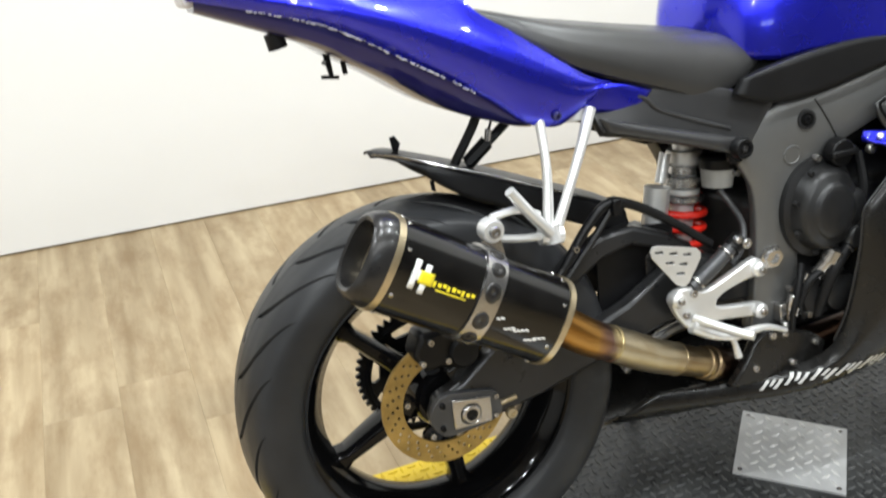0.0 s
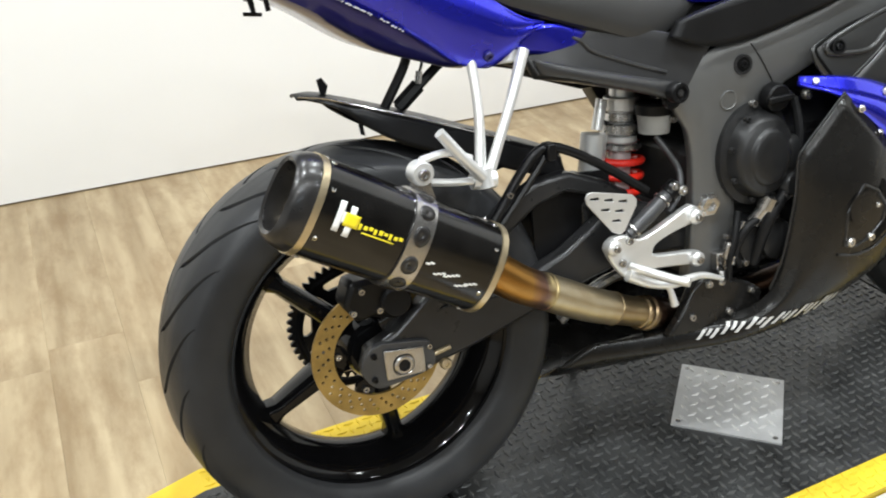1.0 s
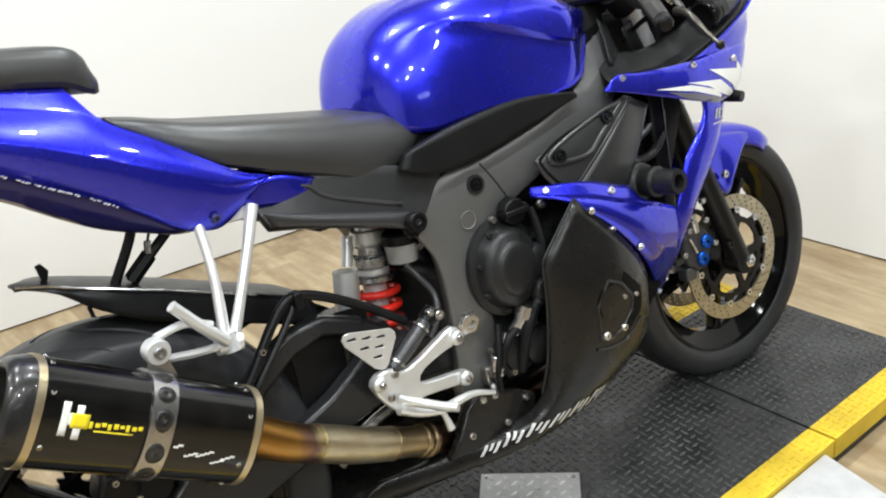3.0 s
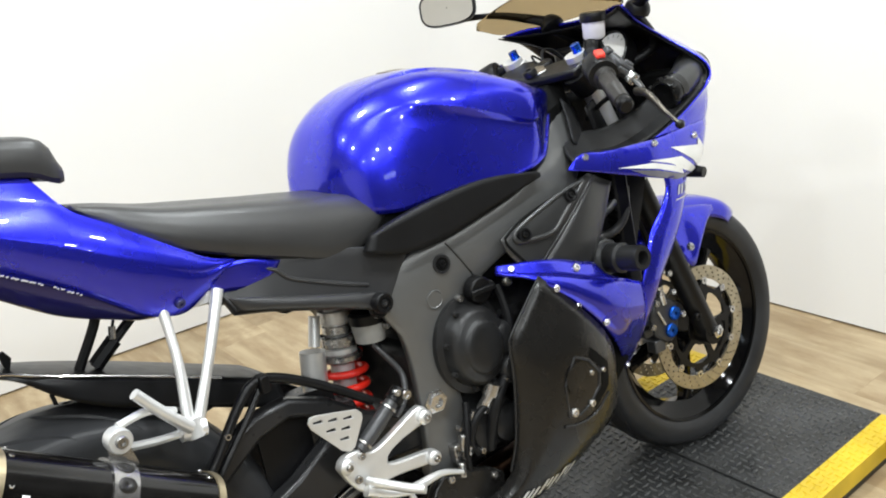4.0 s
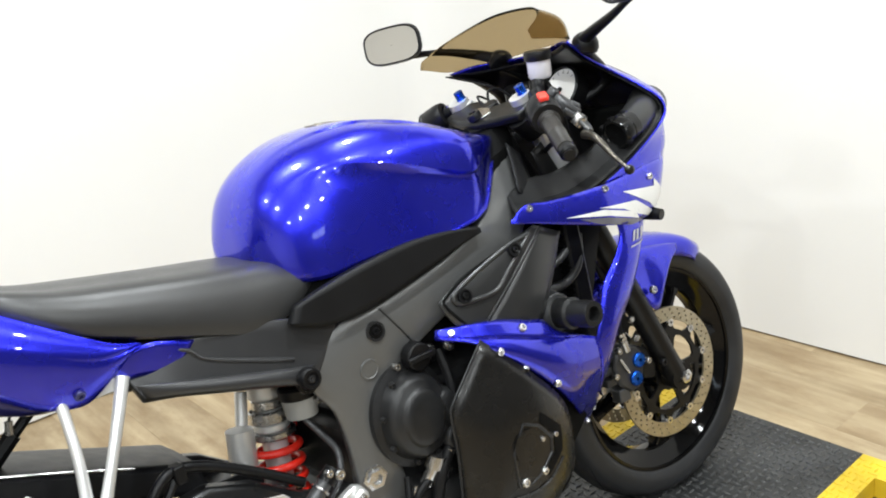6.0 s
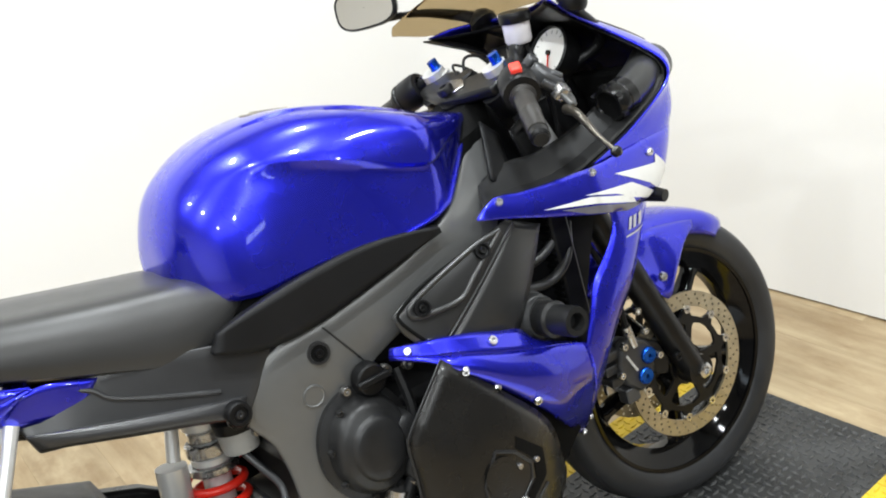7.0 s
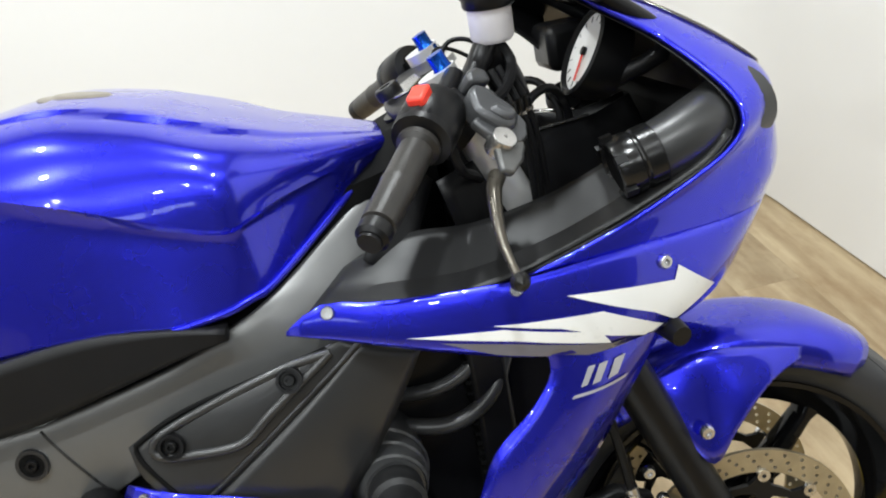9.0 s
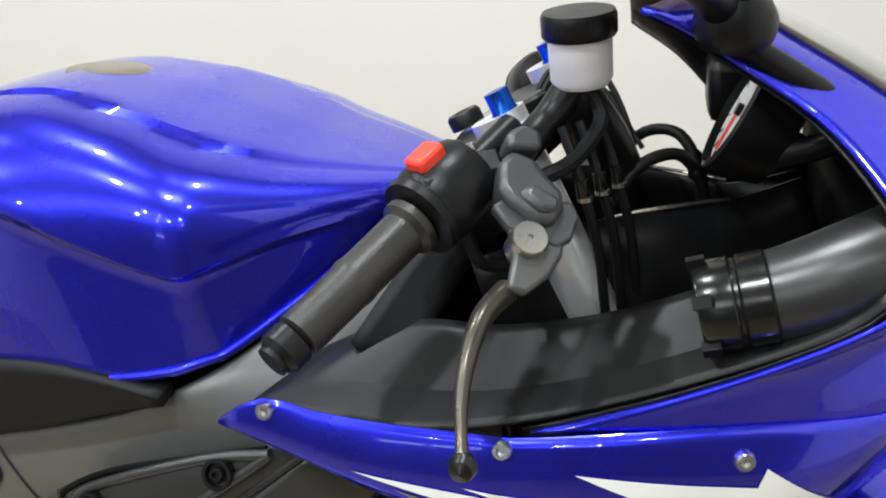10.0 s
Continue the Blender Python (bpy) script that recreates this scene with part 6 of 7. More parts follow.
part("coolant_hose", tube([(0.985, -0.14, 0.66), (1.05, -0.155, 0.665), (1.09, -0.16, 0.69), (1.10, -0.15, 0.73)], 0.0078, 14, 20), "hose", bike, "dusty grey-black coolant hose")
part("coolant_hose", tube([(0.98, -0.14, 0.632), (1.05, -0.165, 0.625), (1.10, -0.165, 0.65), (1.13, -0.15, 0.70)], 0.0088, 14, 20), "hose", bike, "dusty grey-black coolant hose")
part("fairing_bracket", tube([(1.0, -0.10, 0.55), (1.08, -0.13, 0.56), (1.10, -0.12, 0.62)], 0.012, 10), "black", bike)
part("engine_head_cover", join(box((0.90, -0.13, 0.52), (1.0, 0.13, 0.66)), tube([(0.96, -0.10, 0.57), (0.96, -0.17, 0.575)], 0.045, 24)), "engine", bike, "black cylinder head", bevel=0.01)
sl = part("frame_slider", lathe([(0.02, 0.10), (0.027, 0.09), (0.0285, 0.05), (0.0235, 0.046), (0.0235, 0.006), (0.022, 0.0), (0.0135, 0.0), (0.012, 0.02), (0.0004, 0.022)], (0.980, -0.303, 0.605), 32, (0.0, 1, -0.06)), "black_sheen", bike, "black plastic frame slider")
part("slider_base", tube([(0.98, -0.222, 0.600), (0.976, -0.19, 0.600), (0.965, -0.15, 0.602)], [0.031, 0.037, 0.056], 28, 6), "hose", sl, "dusty ribbed cover behind the slider")
for k in range(3):
    part("rib", lathe([(0.033 + 0.006 * k, -0.002), (0.0355 + 0.006 * k, 0.0), (0.033 + 0.006 * k, 0.002)], (0.979 - 0.003 * k, -0.214 + 0.018 * k, 0.600), 28, (0.05, 1, 0)), "hose", sl)

# front brake
front_bolts = []
for s_ in (-1, 1):
    cal = part("front_caliper", slab([(1.240, 0.412), (1.262, 0.420), (1.300, 0.402), (1.316, 0.378), (1.308, 0.336), (1.290, 0.310), (1.262, 0.308), (1.236, 0.334), (1.226, 0.376)], *sorted((s_ * 0.080, s_ * 0.104))), "caliper", bike, "dark grey front brake caliper with blue caps", bevel=0.006)
    part("inner_half", slab([(1.222, 0.408), (1.255, 0.418), (1.300, 0.396), (1.305, 0.34), (1.262, 0.312), (1.222, 0.340), (1.210, 0.376)], *sorted((s_ * 0.046, s_ * 0.064))), "caliper", cal, bevel=0.005)
    for bx, bz in ((1.228, 0.398), (1.222, 0.372), (1.230, 0.345)):
        part("bridge", box((bx - 0.022, min(s_ * 0.05, s_ * 0.096), bz - 0.009), (bx + 0.014, max(s_ * 0.05, s_ * 0.096), bz + 0.009)), "caliper", cal, bevel=0.003)
    part("pad_plate", box((1.205, min(s_ * 0.066, s_ * 0.078), 0.318), (1.25, max(s_ * 0.066, s_ * 0.078), 0.34)), "steel", cal, bevel=0.002)
    part("foot_block", box((1.232, min(s_ * 0.072, s_ * 0.100), 0.292), (1.264, max(s_ * 0.072, s_ * 0.100), 0.322)), "casting", cal, bevel=0.003)
    part("pad_pin", tube([(1.245, s_ * 0.105, 0.392), (1.262, s_ * 0.107, 0.355)], 0.0035, 8), "steel", cal)
    part("bleed_nipple", tube([(1.262, s_ * 0.098, 0.415), (1.268, s_ * 0.104, 0.436)], 0.0045, 8), "steel", cal)
    for x, z in ((1.296, 0.371), (1.280, 0.335)):
        part("piston_cap", lathe([(0.004, 0.003), (0.004, 0.008), (0.014, 0.009), (0.0165, 0.006), (0.0165, -0.004)], (x, s_ * 0.103, z), 20, (0, s_, 0)), "anod", cal, "blue anodised caliper cap")
    for x, z in ((1.322, 0.36), (1.262, 0.43), (1.30, 0.42), (1.245, 0.41), (1.225, 0.36)):
        bolt(cal, (x, s_ * 0.106, z), 0.008, (0, s_, 0))
    part("caliper_arm", slab([(1.30, 0.40), (1.33, 0.385), (1.35, 0.34), (1.34, 0.31), (1.31, 0.32)], *sorted((s_ * 0.08, s_ * 0.10))), "black", cal, bevel=0.004)
    part("brake_hose", tube([(1.265, s_ * 0.10, 0.43), (1.255, s_ * 0.105, 0.50), (1.24, s_ * 0.10, 0.58), (1.2, s_ * 0.08, 0.70)], 0.006, 8, 20), "black_soft", bike)
    part("hose_union", tube([(1.272, s_ * 0.10, 0.40), (1.262, s_ * 0.102, 0.445)], 0.009, 10), "steel", cal)
    front_bolts.append(bolt(bike, (1.357, s_ * 0.122, 0.510), 0.009, (0, s_, 0)))
    front_bolts.append(bolt(bike, (1.283, s_ * 0.118, 0.47), 0.008, (0, s_, 0)))
    front_bolts.append(bolt(bike, (1.353, s_ * 0.120, 0.345), 0.009, (0, s_, 0), "black"))

# the bars and the front wheel are turned a little to the right
AXIS = Matrix.Translation((1.0745, 0, 0.962))


def steer(angle, shift=(0, 0, 0)):
    return AXIS @ Matrix.Rotation(radians(angle), 4, Vector((-0.381, 0, 0.924))) @ AXIS.inverted() @ Matrix.Translation(shift)


def move_meshes(obs, m):
    for o in obs:
        for q in (o, *o.children_recursive):
            q.data.transform(m)


FRONT_END = [o for k in ("front_wheel", "fork_leg", "fork_tube", "front_mudguard", "front_caliper", "brake_hose") for o in parts_named(k)] + front_bolts
move_meshes(FRONT_END, steer(-4.2, (0, 0.014, 0)))

# ---- cockpit ----
FD = Vector((-0.381, 0, 0.924))
for s_ in (-1, 1):
    base = Vector((1.137, s_ * 0.099 + 0.010, 0.957))
    part("fork_cap", lathe([(0.025, -0.004), (0.025, 0.006), (0.018, 0.010), (0.018, 0.016), (0.012, 0.018)], base, 24, FD), "alu", bike, "polished fork top")
    part("adjuster", lathe([(0.0125, 0.016), (0.0125, 0.026), (0.0095, 0.030), (0.0095, 0.045), (0.0004, 0.046)], base, 20, FD), "anod", bike, "blue anodised preload adjuster")
clamp = part("top_clamp", slab([(1.085, -0.118), (1.14, -0.118), (1.148, -0.06), (1.12, 0.0), (1.148, 0.06), (1.14, 0.118), (1.085, 0.118), (1.066, 0.05), (1.06, 0.0), (1.066, -0.05)], -0.010, 0.010, m=Matrix.Translation((0.0, 0, 0.948)) @ Matrix.Translation((1.1, 0, 0)) @ Matrix.Rotation(radians(-22), 4, "Y") @ Matrix.Translation((-1.1, 0, 0)) @ Matrix.Rotation(radians(-90), 4, "X")), "black", bike, "dark top fork clamp with worn edges", bevel=0.006)
part("steering_nut", lathe([(0.015, -0.004), (0.015, 0.006), (0.013, 0.009), (0.007, 0.009), (0.006, 0.005), (0.0004, 0.005)], (1.070, 0, 0.954), 24, FD), "black", clamp)
part("clamp_badge", slab([(1.074, -0.008), (1.088, -0.032), (1.110, -0.042), (1.113, 0.002), (1.094, 0.030), (1.076, 0.020)], 0.009, 0.0135, m=Matrix.Translation((0.0, 0, 0.948)) @ Matrix.Translation((1.1, 0, 0)) @ Matrix.Rotation(radians(-22), 4, "Y") @ Matrix.Translation((-1.1, 0, 0)) @ Matrix.Rotation(radians(90), 4, "X")), "steel", clamp, "worn silver face of the top clamp", bevel=0.002)
part("ignition_switch", lathe([(0.017, -0.02), (0.017, 0.006), (0.014, 0.009), (0.0004, 0.009)], (1.124, 0.012, 0.962), 24, FD), "black", clamp)
part("lower_clamp", box((1.12, -0.13, 0.755), (1.22, 0.13, 0.795)), "black", bike, bevel=0.012)
part("steering_head", tube([(1.09, 0, 0.94), (1.17, 0, 0.76)], 0.035, 20), "black", bike)
LEVER_PLANE = Matrix(((0.828, -0.418, -0.374, 1.146), (0.561, 0.617, 0.552, -0.197), (0.0, -0.667, 0.745, 0.914), (0, 0, 0, 1)))
for s_ in (-1, 1):
    gi, ge = Vector((1.072, s_ * 0.196, 0.930)), Vector((1.003, s_ * 0.300, 0.877))
    gd = (ge - gi).normalized()
    bar = part("handlebar", tube([gi - gd * 0.11, ge], 0.011, 12), "black", bike, "black clip-on handlebar")
    part("grip", lathe([(0.012, 0.0), (0.021, 0.002), (0.021, 0.008), (0.0165, 0.012), (0.0165, 0.055), (0.0172, 0.06), (0.0172, 0.062), (0.0165, 0.066), (0.016, 0.112), (0.012, 0.114)], gi, 24, gd), "grip", bar, "worn black rubber grip")
    part("bar_end", lathe([(0.012, 0.114), (0.0155, 0.116), (0.0155, 0.128), (0.012, 0.132), (0.006, 0.132), (0.006, 0.128), (0.0004, 0.128)], gi, 20, gd), "black", bar)
    sw = part("switch_housing", lathe([(0.018, -0.058), (0.028, -0.056), (0.0305, -0.048), (0.031, -0.018), (0.0285, -0.014), (0.0285, -0.011), (0.0305, -0.009), (0.0295, -0.003), (0.018, 0.0)], gi, 22, gd), "black", bar, "black throttle switch housing")
    part("housing_box", box((-0.019, -0.022, -0.012), (0.019, 0.022, 0.029), Matrix.Translation(gi - gd * 0.028) @ gd.to_track_quat("Y", "Z").to_matrix().to_4x4()), "black", sw, bevel=0.011)
    part("clip_on_clamp", tube([(1.118 - 0.02, s_ * 0.1, 0.945), (1.118 + 0.012, s_ * 0.1, 0.91)], 0.032, 20), "black", bar)
    if s_ < 0:
        part("kill_switch", box((-0.010, -0.011, 0.026), (0.008, 0.013, 0.038), Matrix.Translation(gi - gd * 0.03) @ gd.to_track_quat("Y", "Z").to_matrix().to_4x4()), "red_plastic", sw, "red kill switch", bevel=0.003)
        part("throttle_cable", tube([gi - gd * 0.02 + Vector((0.02, 0, -0.02)), (1.11, -0.17, 0.89), (1.13, -0.12, 0.87), (1.15, -0.06, 0.84)], 0.005, 8, 16), "black_soft", bike)
    lp = Vector((1.140, s_ * 0.197, 0.910))
    q = Vector((lp.x - 1.112, (lp.y - s_ * 0.150), lp.z - 0.950)).to_track_quat("Y", "Z").to_matrix().to_4x4()
    if s_ < 0:
        br = part("lever_bracket", slab([(-0.0152, 0.0296), (-0.0045, 0.0335), (0.012, 0.034), (0.040, 0.020), (0.040, 0.006), (0.0301, -0.0058), (0.0175, -0.0092), (-0.0096, 0.0115)], -0.006, 0.004, m=LEVER_PLANE), "casting", bar, "grey cast brake lever bracket", bevel=0.0025)
        part("master_cylinder", slab([(-0.0023, 0.0559), (0.0085, 0.063), (0.0248, 0.0504), (0.0265, 0.0394), (0.0336, 0.0246), (0.0288, 0.0127), (0.0196, 0.0051), (0.0065, 0.0084), (-0.0065, 0.028), (-0.0089, 0.0379)], -0.015, 0.012, m=LEVER_PLANE), "casting", br, "faceted grey master cylinder casting", bevel=0.006)
        part("cylinder_rib", slab([(0.001, 0.030), (0.012, 0.034), (0.026, 0.020), (0.022, 0.011), (0.010, 0.013)], -0.020, -0.012, m=LEVER_PLANE), "casting", br, bevel=0.004)
        part("clamp_ear", slab([(0.006, 0.064), (0.030, 0.058), (0.034, 0.071), (0.022, 0.080), (0.010, 0.076)], -0.016, 0.010, m=LEVER_PLANE), "casting", br, bevel=0.004)
        part("lever_root", slab([(-0.0089, 0.015), (-0.0095, 0.004), (-0.0137, -0.0084), (-0.0240, -0.0270), (-0.0140, -0.0345), (0.006, -0.0265), (0.020, -0.0150), (0.0265, -0.003), (0.020, 0.008), (0.004, 0.017)], -0.0045, 0.0045, m=LEVER_PLANE), "lever_grey", br, "flat grey root of the brake lever", bevel=0.003)
    else:
        br = part("lever_bracket", join(box((-0.017, -0.012, -0.013), (0.017, 0.050, 0.011), Matrix.Translation((1.115, s_ * 0.150, 0.934)) @ q), box((-0.020, 0.030, -0.011), (0.013, 0.068, 0.006), Matrix.Translation((1.118, s_ * 0.150, 0.932)) @ q)), "casting", bar, "grey cast clutch lever bracket", bevel=0.006)
    part("clamp_half", box((-0.014, -0.010, 0.008), (0.014, 0.012, 0.020), Matrix.Translation((1.108, s_ * 0.150, 0.946)) @ q), "black", br, bevel=0.003)
    bolt(br, Vector((1.104, s_ * 0.148, 0.966)), 0.004, (-0.3, 0, 1), "steel")
    part("pivot_screw", lathe([(0.0125, -0.010), (0.0125, 0.0095), (0.0115, 0.011), (0.002, 0.011), (0.0015, 0.0095), (0.0003, 0.0095)], lp + Vector((0.006, 0, 0.004)), 28, (0.42, 0.62 * s_, 0.67)), "steel", br, "large bright pivot screw")
    part("lever", tube([lp + Vector((-0.006, 0.018 * s_, -0.022)), (1.124, s_ * 0.245, 0.884), (1.118, s_ * 0.270, 0.868), (1.116, s_ * 0.290, 0.848), (1.1195, s_ * 0.315, 0.823)], [0.0085, 0.0062, 0.0046, 0.0038, 0.0044], 14, 28), "lever", br, "dark gunmetal brake lever" if s_ < 0 else "dark gunmetal clutch lever")
    part("lever_ball", lathe([(0.0004, -0.009), (0.007, -0.006), (0.0092, 0.0), (0.007, 0.006), (0.0004, 0.009)], (1.120, s_ * 0.317, 0.821), 14), "panel_grey", br)
move_meshes([o for o in parts_named("handlebar") if sum(v.co.y for v in o.data.vertices) > 0], steer(-8.4))
move_meshes([clamp] + parts_named("fork_cap") + parts_named("adjuster"), steer(-4.2))
res = part("brake_fluid_reservoir", lathe([(0.0004, -0.017), (0.019, -0.017), (0.0225, -0.012), (0.023, 0.022)], (1.177, -0.092, 1.014), 28, (0, -0.1, 1)), "white_plastic", bike, "milky white brake fluid reservoir")
part("reservoir_cap", lathe([(0.0255, 0.0), (0.027, 0.002), (0.027, 0.015), (0.0255, 0.018), (0.0004, 0.0185)], (1.177, -0.094, 1.032), 28, (0, -0.1, 1)), "black", res, "black ribbed reservoir cap")
part("reservoir_arm", tube([(1.172, -0.09, 1.0), (1.155, -0.10, 0.978), (1.135, -0.125, 0.958)], [0.013, 0.012, 0.013], 14, 8), "black", res)
part("reservoir_hose", tube([(1.180, -0.092, 0.998), (1.190, -0.098, 0.972), (1.172, -0.125, 0.950), (1.148, -0.145, 0.942)], 0.006, 8, 16), "black_soft", res)
part("cable_carrier", tube([(1.170, -0.088, 0.996), (1.185, -0.068, 0.960), (1.202, -0.045, 0.918)], [0.016, 0.020, 0.017], 12, 8), "black", bike, "black cable guide below the reservoir")
for cx_, cy_ in ((1.178, -0.128), (1.189, -0.112), (1.200, -0.094)):
    cab = part("control_cable", tube([(cx_ - 0.014, cy_ + 0.012, 0.972), (cx_, cy_, 0.930), (cx_ + 0.009, cy_ + 0.004, 0.880), (cx_ + 0.012, cy_ + 0.014, 0.815)], 0.0038, 8, 18), "black_soft", bike, "black control cable")
    part("ferrule", lathe([(0.0036, -0.008), (0.0052, -0.007), (0.0052, 0.005), (0.0044, 0.008), (0.0036, 0.009)], (cx_, cy_, 0.930), 12, (0.1, 0.05, -1)), "black_gloss", cab)
    part("ferrule_ring", lathe([(0.0045, -0.002), (0.0058, -0.0015), (0.0058, 0.0015), (0.0045, 0.002)], (cx_ + 0.0014, cy_, 0.9225), 12, (0.1, 0.05, -1)), "steel", cab)
part("ignition_wire", tube([(1.128, 0.018, 0.962), (1.150, 0.035, 0.992), (1.182, 0.030, 0.985), (1.205, 0.012, 0.940), (1.210, 0.0, 0.90)], 0.0028, 8, 28), "black_soft", bike, "thin black ignition wire")
part("ignition_wire", tube([(1.122, 0.026, 0.960), (1.140, 0.060, 0.985), (1.180, 0.065, 0.965), (1.215, 0.040, 0.915)], 0.0024, 8, 24), "black_soft", bike, "thin black ignition wire")
part("horn_relay", lathe([(0.0004, -0.012), (0.018, -0.012), (0.020, -0.009), (0.020, 0.009), (0.018, 0.012), (0.0004, 0.012)], (1.286, 0.075, 0.893), 24, (0.3, -0.75, 0.5)), "black", bike, "round black relay beside the instruments")
# instrument
gc, gn = Vector((1.2935, -0.0215, 0.957)), Vector((-0.86, 0, 0.5)).normalized()
ins = part("instrument", lathe([(0.0004, -0.04), (0.045, -0.035), (0.052, -0.01), (0.052, 0.006), (0.047, 0.008), (0.046, 0.0), (0.0004, 0.0)], gc, 32, gn), "black", bike, "black instrument cluster with a white dial")
part("dial", lathe([(0.0004, 0.0015), (0.0455, 0.0015)], gc, 32, gn), "dial", ins, "white rev counter dial")
gx = gn.cross(Vector((0, 1, 0))).normalized()
part("needle", tube([gc + gn * 0.004, gc + gn * 0.004 + gx * 0.034 + Vector((0, -0.006, 0))], 0.0014, 5), "red_plastic", ins)
part("needle_hub", lathe([(0.005, 0.002), (0.005, 0.006), (0.0004, 0.006)], gc, 14, gn), "black", ins)
for k in range(13):
    a = radians(-40 + 22 * k)
    u = gx * math.cos(a) + Vector((0, 1, 0)) * math.sin(a)
    part("dial_tick", tube([gc + gn * 0.002 + u * 0.035, gc + gn * 0.002 + u * 0.042], 0.0005, 4), "black", ins)
part("display", box((1.27, 0.05, 0.93), (1.33, 0.13, 0.985)), "black", ins, bevel=0.01)
for s_ in (-1, 1):
    part("fairing_stay", tube([(1.31, s_ * 0.05, 0.925), (1.36, s_ * 0.09, 0.96), (1.27, s_ * 0.125, 1.035)], 0.010, 12), "black", bike, "black fairing stay")
    part("inner_wall", coons([(1.09, s_ * 0.118, 0.872), (1.15, s_ * 0.095, 0.886), (1.213, s_ * 0.066, 0.891), (1.284, s_ * 0.026, 0.887), (1.34, s_ * 0.012, 0.90)], [(1.12, s_ * 0.12, 0.74), (1.2, s_ * 0.11, 0.74), (1.27, s_ * 0.09, 0.74), (1.34, s_ * 0.05, 0.74), (1.39, s_ * 0.02, 0.76)], [(1.09, s_ * 0.118, 0.872), (1.12, s_ * 0.12, 0.74)], [(1.34, s_ * 0.012, 0.90), (1.39, s_ * 0.02, 0.76)], 20, 6), "black", bike, "black inner wall below the instruments", solid=0.003)
    part("wall_lip", tube([(1.19, s_ * 0.0765, 0.8905), (1.213, s_ * 0.0665, 0.892), (1.25, s_ * 0.0465, 0.8905), (1.284, s_ * 0.0265, 0.888)], 0.0016, 8, 14), "steel", bike, "thin pale lip of the inner wall")
    part("wiring_loom", tube([(1.19, s_ * 0.07, 0.895), (1.215, s_ * 0.055, 0.925), (1.245, s_ * 0.035, 0.928), (1.262, s_ * 0.02, 0.90), (1.264, s_ * 0.015, 0.87)], 0.005, 10, 20), "black_soft", bike, "black wiring loom")
    part("cable_tie", lathe([(0.0062, -0.003), (0.0068, 0), (0.0062, 0.003)], (1.258, s_ * 0.025, 0.91), 12, (0.5, 0, -0.8)), "black", bike)
    part("head_cover", coons([(1.0, s_ * 0.160, 0.822), (1.03, s_ * 0.124, 0.862), (1.062, s_ * 0.083, 0.899)], [(1.03, s_ * 0.158, 0.785), (1.055, s_ * 0.138, 0.82), (1.09, s_ * 0.088, 0.868)], [(1.0, s_ * 0.160, 0.822), (1.03, s_ * 0.158, 0.785)], [(1.062, s_ * 0.083, 0.899), (1.09, s_ * 0.088, 0.868)], 8, 4), "black_soft", bike, "black trim over the frame head", solid=0.004)
# black inner fairing
outer_ = smooth_line([(0.935, -0.213, 0.795), (1.05, -0.214, 0.779), (1.146, -0.207, 0.787), (1.247, -0.205, 0.815), (1.338, -0.203, 0.850), (1.374, -0.200, 0.876)], 40)
inner_ = smooth_line([(0.985, -0.140, 0.815), (1.05, -0.132, 0.828), (1.115, -0.13, 0.823), (1.19, -0.132, 0.834), (1.253, -0.136, 0.854), (1.31, -0.14, 0.878), (1.35, -0.14, 0.905)], 40)
fold_ = [a.lerp(b, 0.40) + Vector((0, 0.003, -0.007 * math.sin(math.pi * k / 40) ** 0.5)) for k, (a, b) in enumerate(zip(outer_, inner_))]
inn = grid([[a.lerp(b, k / 4) for a, b in zip(outer_, fold_)] for k in range(5)] + [[a.lerp(b, k / 6) for a, b in zip(fold_, inner_)] for k in range(1, 7)])
pair("inner_fairing", inn, "black_sheen", bike, "folded black inner fairing panel", solid=0.003, angle=12)
# near-black sheet below the panel paints the shade inside the well
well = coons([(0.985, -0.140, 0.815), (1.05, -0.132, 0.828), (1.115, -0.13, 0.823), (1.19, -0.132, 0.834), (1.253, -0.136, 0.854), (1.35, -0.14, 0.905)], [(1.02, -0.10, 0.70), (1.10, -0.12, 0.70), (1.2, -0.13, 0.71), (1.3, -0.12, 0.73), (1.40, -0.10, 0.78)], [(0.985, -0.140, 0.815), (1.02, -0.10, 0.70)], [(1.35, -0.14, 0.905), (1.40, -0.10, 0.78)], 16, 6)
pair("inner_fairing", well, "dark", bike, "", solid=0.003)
inner_line = [(x - 0.02, y, z - 0.012) for x, y, z in mid_line]
inner_rim = [(x - 0.006, y + 0.006, z - 0.001) for x, y, z in rim_edge]
liner = coons(inner_rim, inner_line, [inner_rim[0], (1.26, -0.204, 0.79), (1.375, -0.160, 0.785), (1.455, -0.06, 0.777), inner_line[0]], [inner_rim[-1], (1.235, -0.088, 1.042), (1.265, -0.02, 1.033), inner_line[-1]], 30, 14)
cowl_pair("nose_liner", liner, "black", bike, "black inside of the nose cowl", solid=0.002)
stay = coons([(1.200, 0.222, 1.034), (1.26, 0.218, 1.024), (1.31, 0.208, 1.000)], [(1.205, 0.140, 1.012), (1.247, 0.108, 0.984), (1.283, 0.090, 0.944)], [(1.200, 0.222, 1.034), (1.205, 0.140, 1.012)], [(1.31, 0.208, 1.000), (1.283, 0.090, 0.944)], 10, 6)
part("inner_panel", stay, "black", bike, "black inner panel below the windscreen", solid=0.003)
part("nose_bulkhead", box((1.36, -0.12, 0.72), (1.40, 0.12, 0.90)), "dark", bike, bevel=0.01)
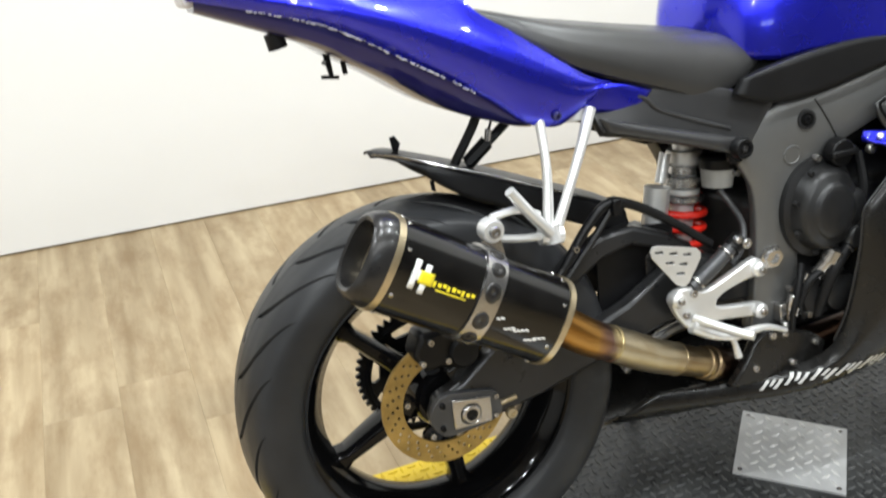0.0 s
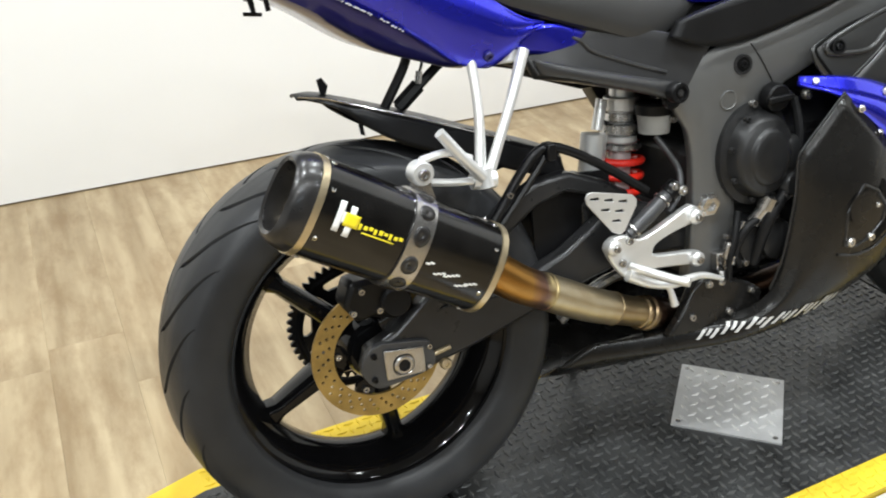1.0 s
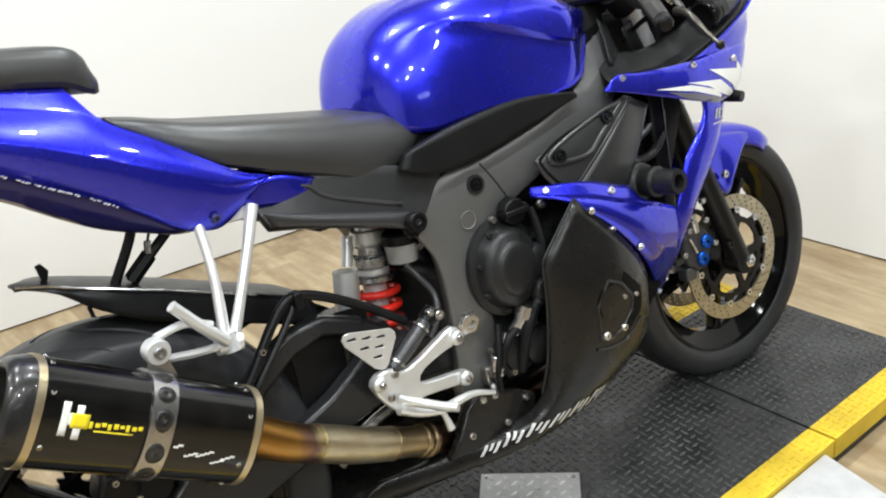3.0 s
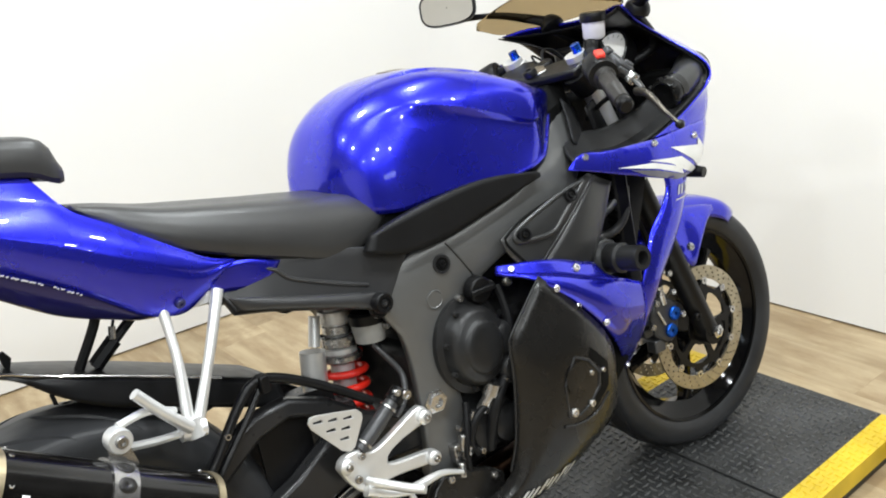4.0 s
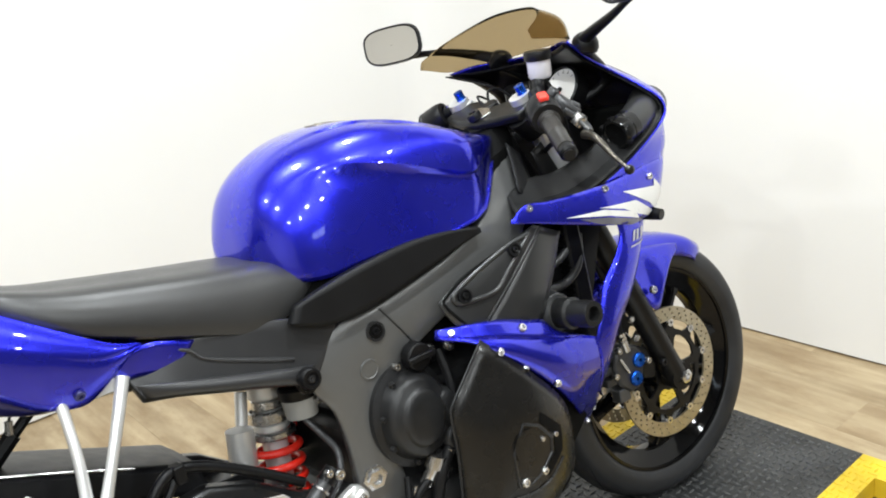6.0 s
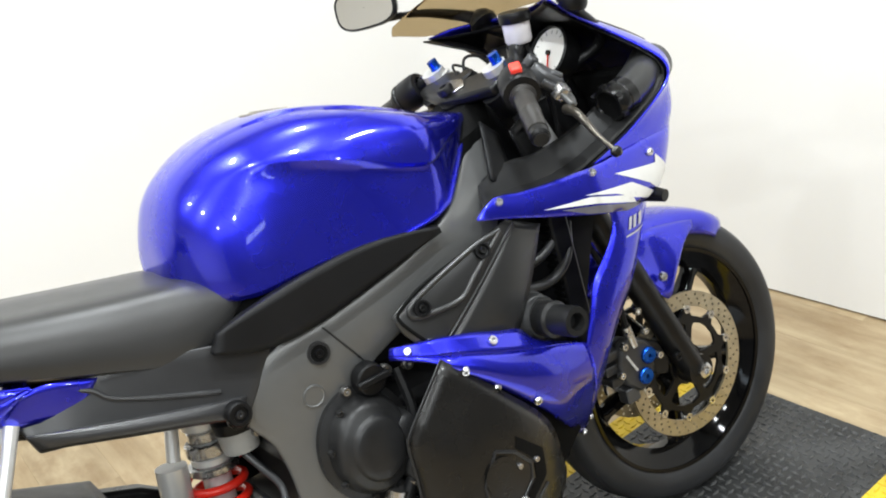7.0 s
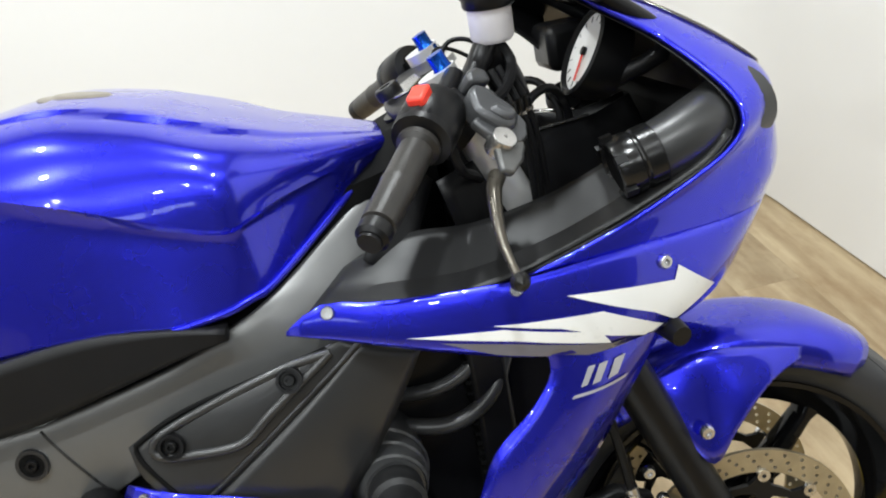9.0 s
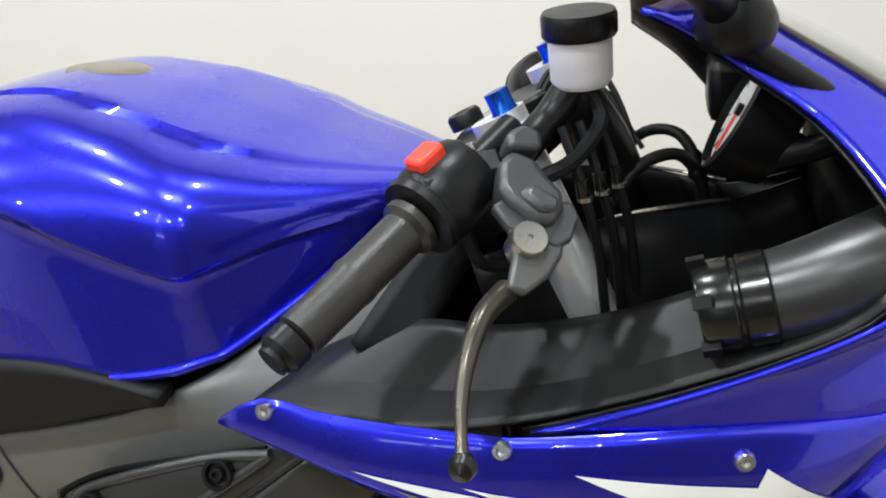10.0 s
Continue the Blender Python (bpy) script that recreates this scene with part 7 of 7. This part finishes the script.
rt = part("intake_duct", tube([(1.262, -0.176, 0.860), (1.31, -0.172, 0.868), (1.36, -0.160, 0.880), (1.42, -0.13, 0.89)], [0.028, 0.030, 0.035, 0.040], 28, 12), "duct", bike, "black round intake duct behind the fairing")
part("duct_collar", lathe([(0.022, -0.006), (0.025, -0.012), (0.030, -0.012), (0.0320, -0.009), (0.0320, 0.011), (0.0302, 0.013), (0.0302, 0.015), (0.0320, 0.017), (0.0320, 0.034), (0.029, 0.036)], (1.268, -0.176, 0.861), 28, (0.97, 0.0, 0.2)), "black_gloss", rt, "ribbed black duct collar")
part("duct_mouth", lathe([(0.0255, -0.003), (0.0004, 0.0)], (1.262, -0.176, 0.860), 24, (0.97, 0, 0.2)), "dark", rt)
for k in range(6):
    a = 2 * math.pi * k / 6
    part("collar_rib", box((-0.014, -0.004, 0.029), (-0.002, 0.004, 0.0365), Matrix.Translation((1.268, -0.176, 0.861)) @ Matrix.Rotation(radians(-11.6), 4, "Y") @ Matrix.Rotation(a, 4, "X")), "black", rt)
# lower part of the windscreen, lying over the nose
trees = [BVHTree.FromPolygons([v.co.copy() for v in o.data.vertices], [tuple(p.vertices) for p in o.data.polygons]) for o in parts_named("nose_cowl")]
rows = []
for i in range(15):
    z = 0.905 + 0.128 * i / 14
    lim = 0.112 - 0.62 * max(0.0, z - 0.935) - 60.0 * max(0.0, 0.935 - z) ** 2
    row = []
    for k in range(25):
        y = -lim + (lim + lim * 0.996 + z * 0.0906) * k / 24
        best = None
        for t in trees:
            hit, nrm, _, _ = t.ray_cast(Vector((2.0, y, z)), Vector((-1, 0, 0)))
            if hit is not None and (best is None or hit.x > best[0].x):
                best = (hit, nrm if nrm.x > 0 else -nrm)
        row.append(best[0] + best[1] * 0.003 if best else None)
    if all(p is not None for p in row):
        rows.append(row)
if len(rows) > 3:
    part("windscreen_base", grid(rows), "screen_dark", bike, "dark smoked foot of the windscreen", solid=0.003)
# mirrors
for s_ in (-1, 1):
    c = Vector((1.166, s_ * 0.343, 1.127 if s_ > 0 else 1.151))
    n_ = Vector((-0.9, -s_ * 0.43, 0.06) if s_ > 0 else (-0.93, 0.25, 0.27)).normalized()
    ux = Vector((0, 0, 1)).cross(n_).normalized()
    uz = n_.cross(ux) * (0.82 if s_ > 0 else 1.0)

    def mring(a, b, d, n=32):
        out = []
        for k in range(n):
            t = 2 * math.pi * k / n
            x, y = math.cos(t), math.sin(t)
            out.append(c + ux * a * math.copysign(abs(x) ** 0.62, x) + uz * b * math.copysign(abs(y) ** 0.62, y) + n_ * d)
        return out

    mir = part("mirror", grid([mring(0.067, 0.045, 0.002), mring(0.072, 0.050, 0.003), mring(0.074, 0.052, -0.004), mring(0.066, 0.046, -0.022), mring(0.04, 0.026, -0.036)], True, True), "black", bike, "black rear-view mirror on a stalk")
    part("mirror_glass", grid([mring(0.0675, 0.0455, 0.0025), mring(0.02, 0.014, 0.0025), mring(0.001, 0.001, 0.0025)], True), "mirror", mir, "mirror glass")
    st = Vector((1.272, s_ * 0.126, 1.046))
    part("mirror_stem", tube([st, (1.262, s_ * 0.17, 1.062), (1.235, s_ * 0.25, 1.085), c - n_ * 0.03 + Vector((0.012, -s_ * 0.02, -0.03))], [0.013, 0.0085, 0.0065, 0.0085], 16, 18), "black", mir)
    part("mirror_base", lathe([(0.0004, -0.016), (0.018, -0.014), (0.027, -0.006), (0.027, 0.002), (0.022, 0.012), (0.014, 0.020), (0.009, 0.024)], st + Vector((0.008, 0, -0.006)), 28, (0.1, s_ * 0.6, 0.8)), "black", mir)

# side stand
part("side_stand", tube([(0.52, 0.11, 0.33), (0.51, 0.16, 0.2), (0.49, 0.20, 0.045)], 0.011, 10, 8), "black", bike, "black side stand")

# silencer decals
on_can(0.028, 0.037, 2.80, 3.28, "white_decal")
on_can(0.045, 0.054, 2.84, 3.32, "white_decal")
on_can(0.037, 0.045, 2.98, 3.14, "white_decal")
on_can(0.040, 0.062, 2.98, 3.16, "yellow_decal", lift_by=0.0012)
for i in range(9):
    d0 = 0.063 + 0.0078 * i
    on_can(d0, d0 + (0.006 if i % 3 else 0.0045), 3.075 + 0.012 * (i % 2), 3.15 - 0.012 * (i % 3), "yellow_decal", "letter_bar")
on_can(0.07, 0.12, 3.165, 3.185, "yellow_decal", "letter_bar")
for d0, t0, n_ in ((0.178, 3.27, 2), (0.196, 3.42, 3), (0.212, 3.40, 4), (0.236, 3.52, 3), (0.250, 3.42, 3)):
    for k in range(n_):
        on_can(d0 + 0.006 * k, d0 + 0.006 * k + 0.0072, t0 - 0.032 * k, t0 - 0.032 * k + 0.036, "white_decal", "letter_bar")

# ---- floor planks ----
def plank_mesh(w, l):
    bm = bmesh.new()
    lo = [bm.verts.new(p) for p in ((0, 0, -0.004), (w, 0, -0.004), (w, l, -0.004), (0, l, -0.004))]
    e = 0.0003
    mid_ = [bm.verts.new(p) for p in ((0, 0, -0.0005), (w, 0, -0.0005), (w, l, -0.0005), (0, l, -0.0005))]
    hi = [bm.verts.new(p) for p in ((e, e, 0), (w - e, e, 0), (w - e, l - e, 0), (e, l - e, 0))]
    bm.faces.new(hi)
    for a, b in ((lo, mid_), (mid_, hi)):
        for i in range(4):
            j = (i + 1) % 4
            bm.faces.new((a[i], a[j], b[j], b[i]))
    bmesh.ops.recalc_face_normals(bm, faces=bm.faces)
    me = bpy.data.meshes.new("plank")
    bm.to_mesh(me)
    bm.free()
    me.materials.append(M["plank"])
    return me


PW, PL = 0.178, 1.22
plank = plank_mesh(PW - 0.0001, PL - 0.0001)
rnd = random.Random(7)
for i in range(38):
    x = -4.28 + i * PW
    off = rnd.uniform(0, PL)
    for j in range(-1, 7):
        y = -5.3 + j * PL + off
        if y > 2.0 or y < -5.9:
            continue
        end = min(PL, 1.85 - y)
        if end < 0.05:
            continue
        o = new("plank", plank)
        o.location = (x, y, FLOOR)
        o.scale.y = end / PL
        o.parent = fl
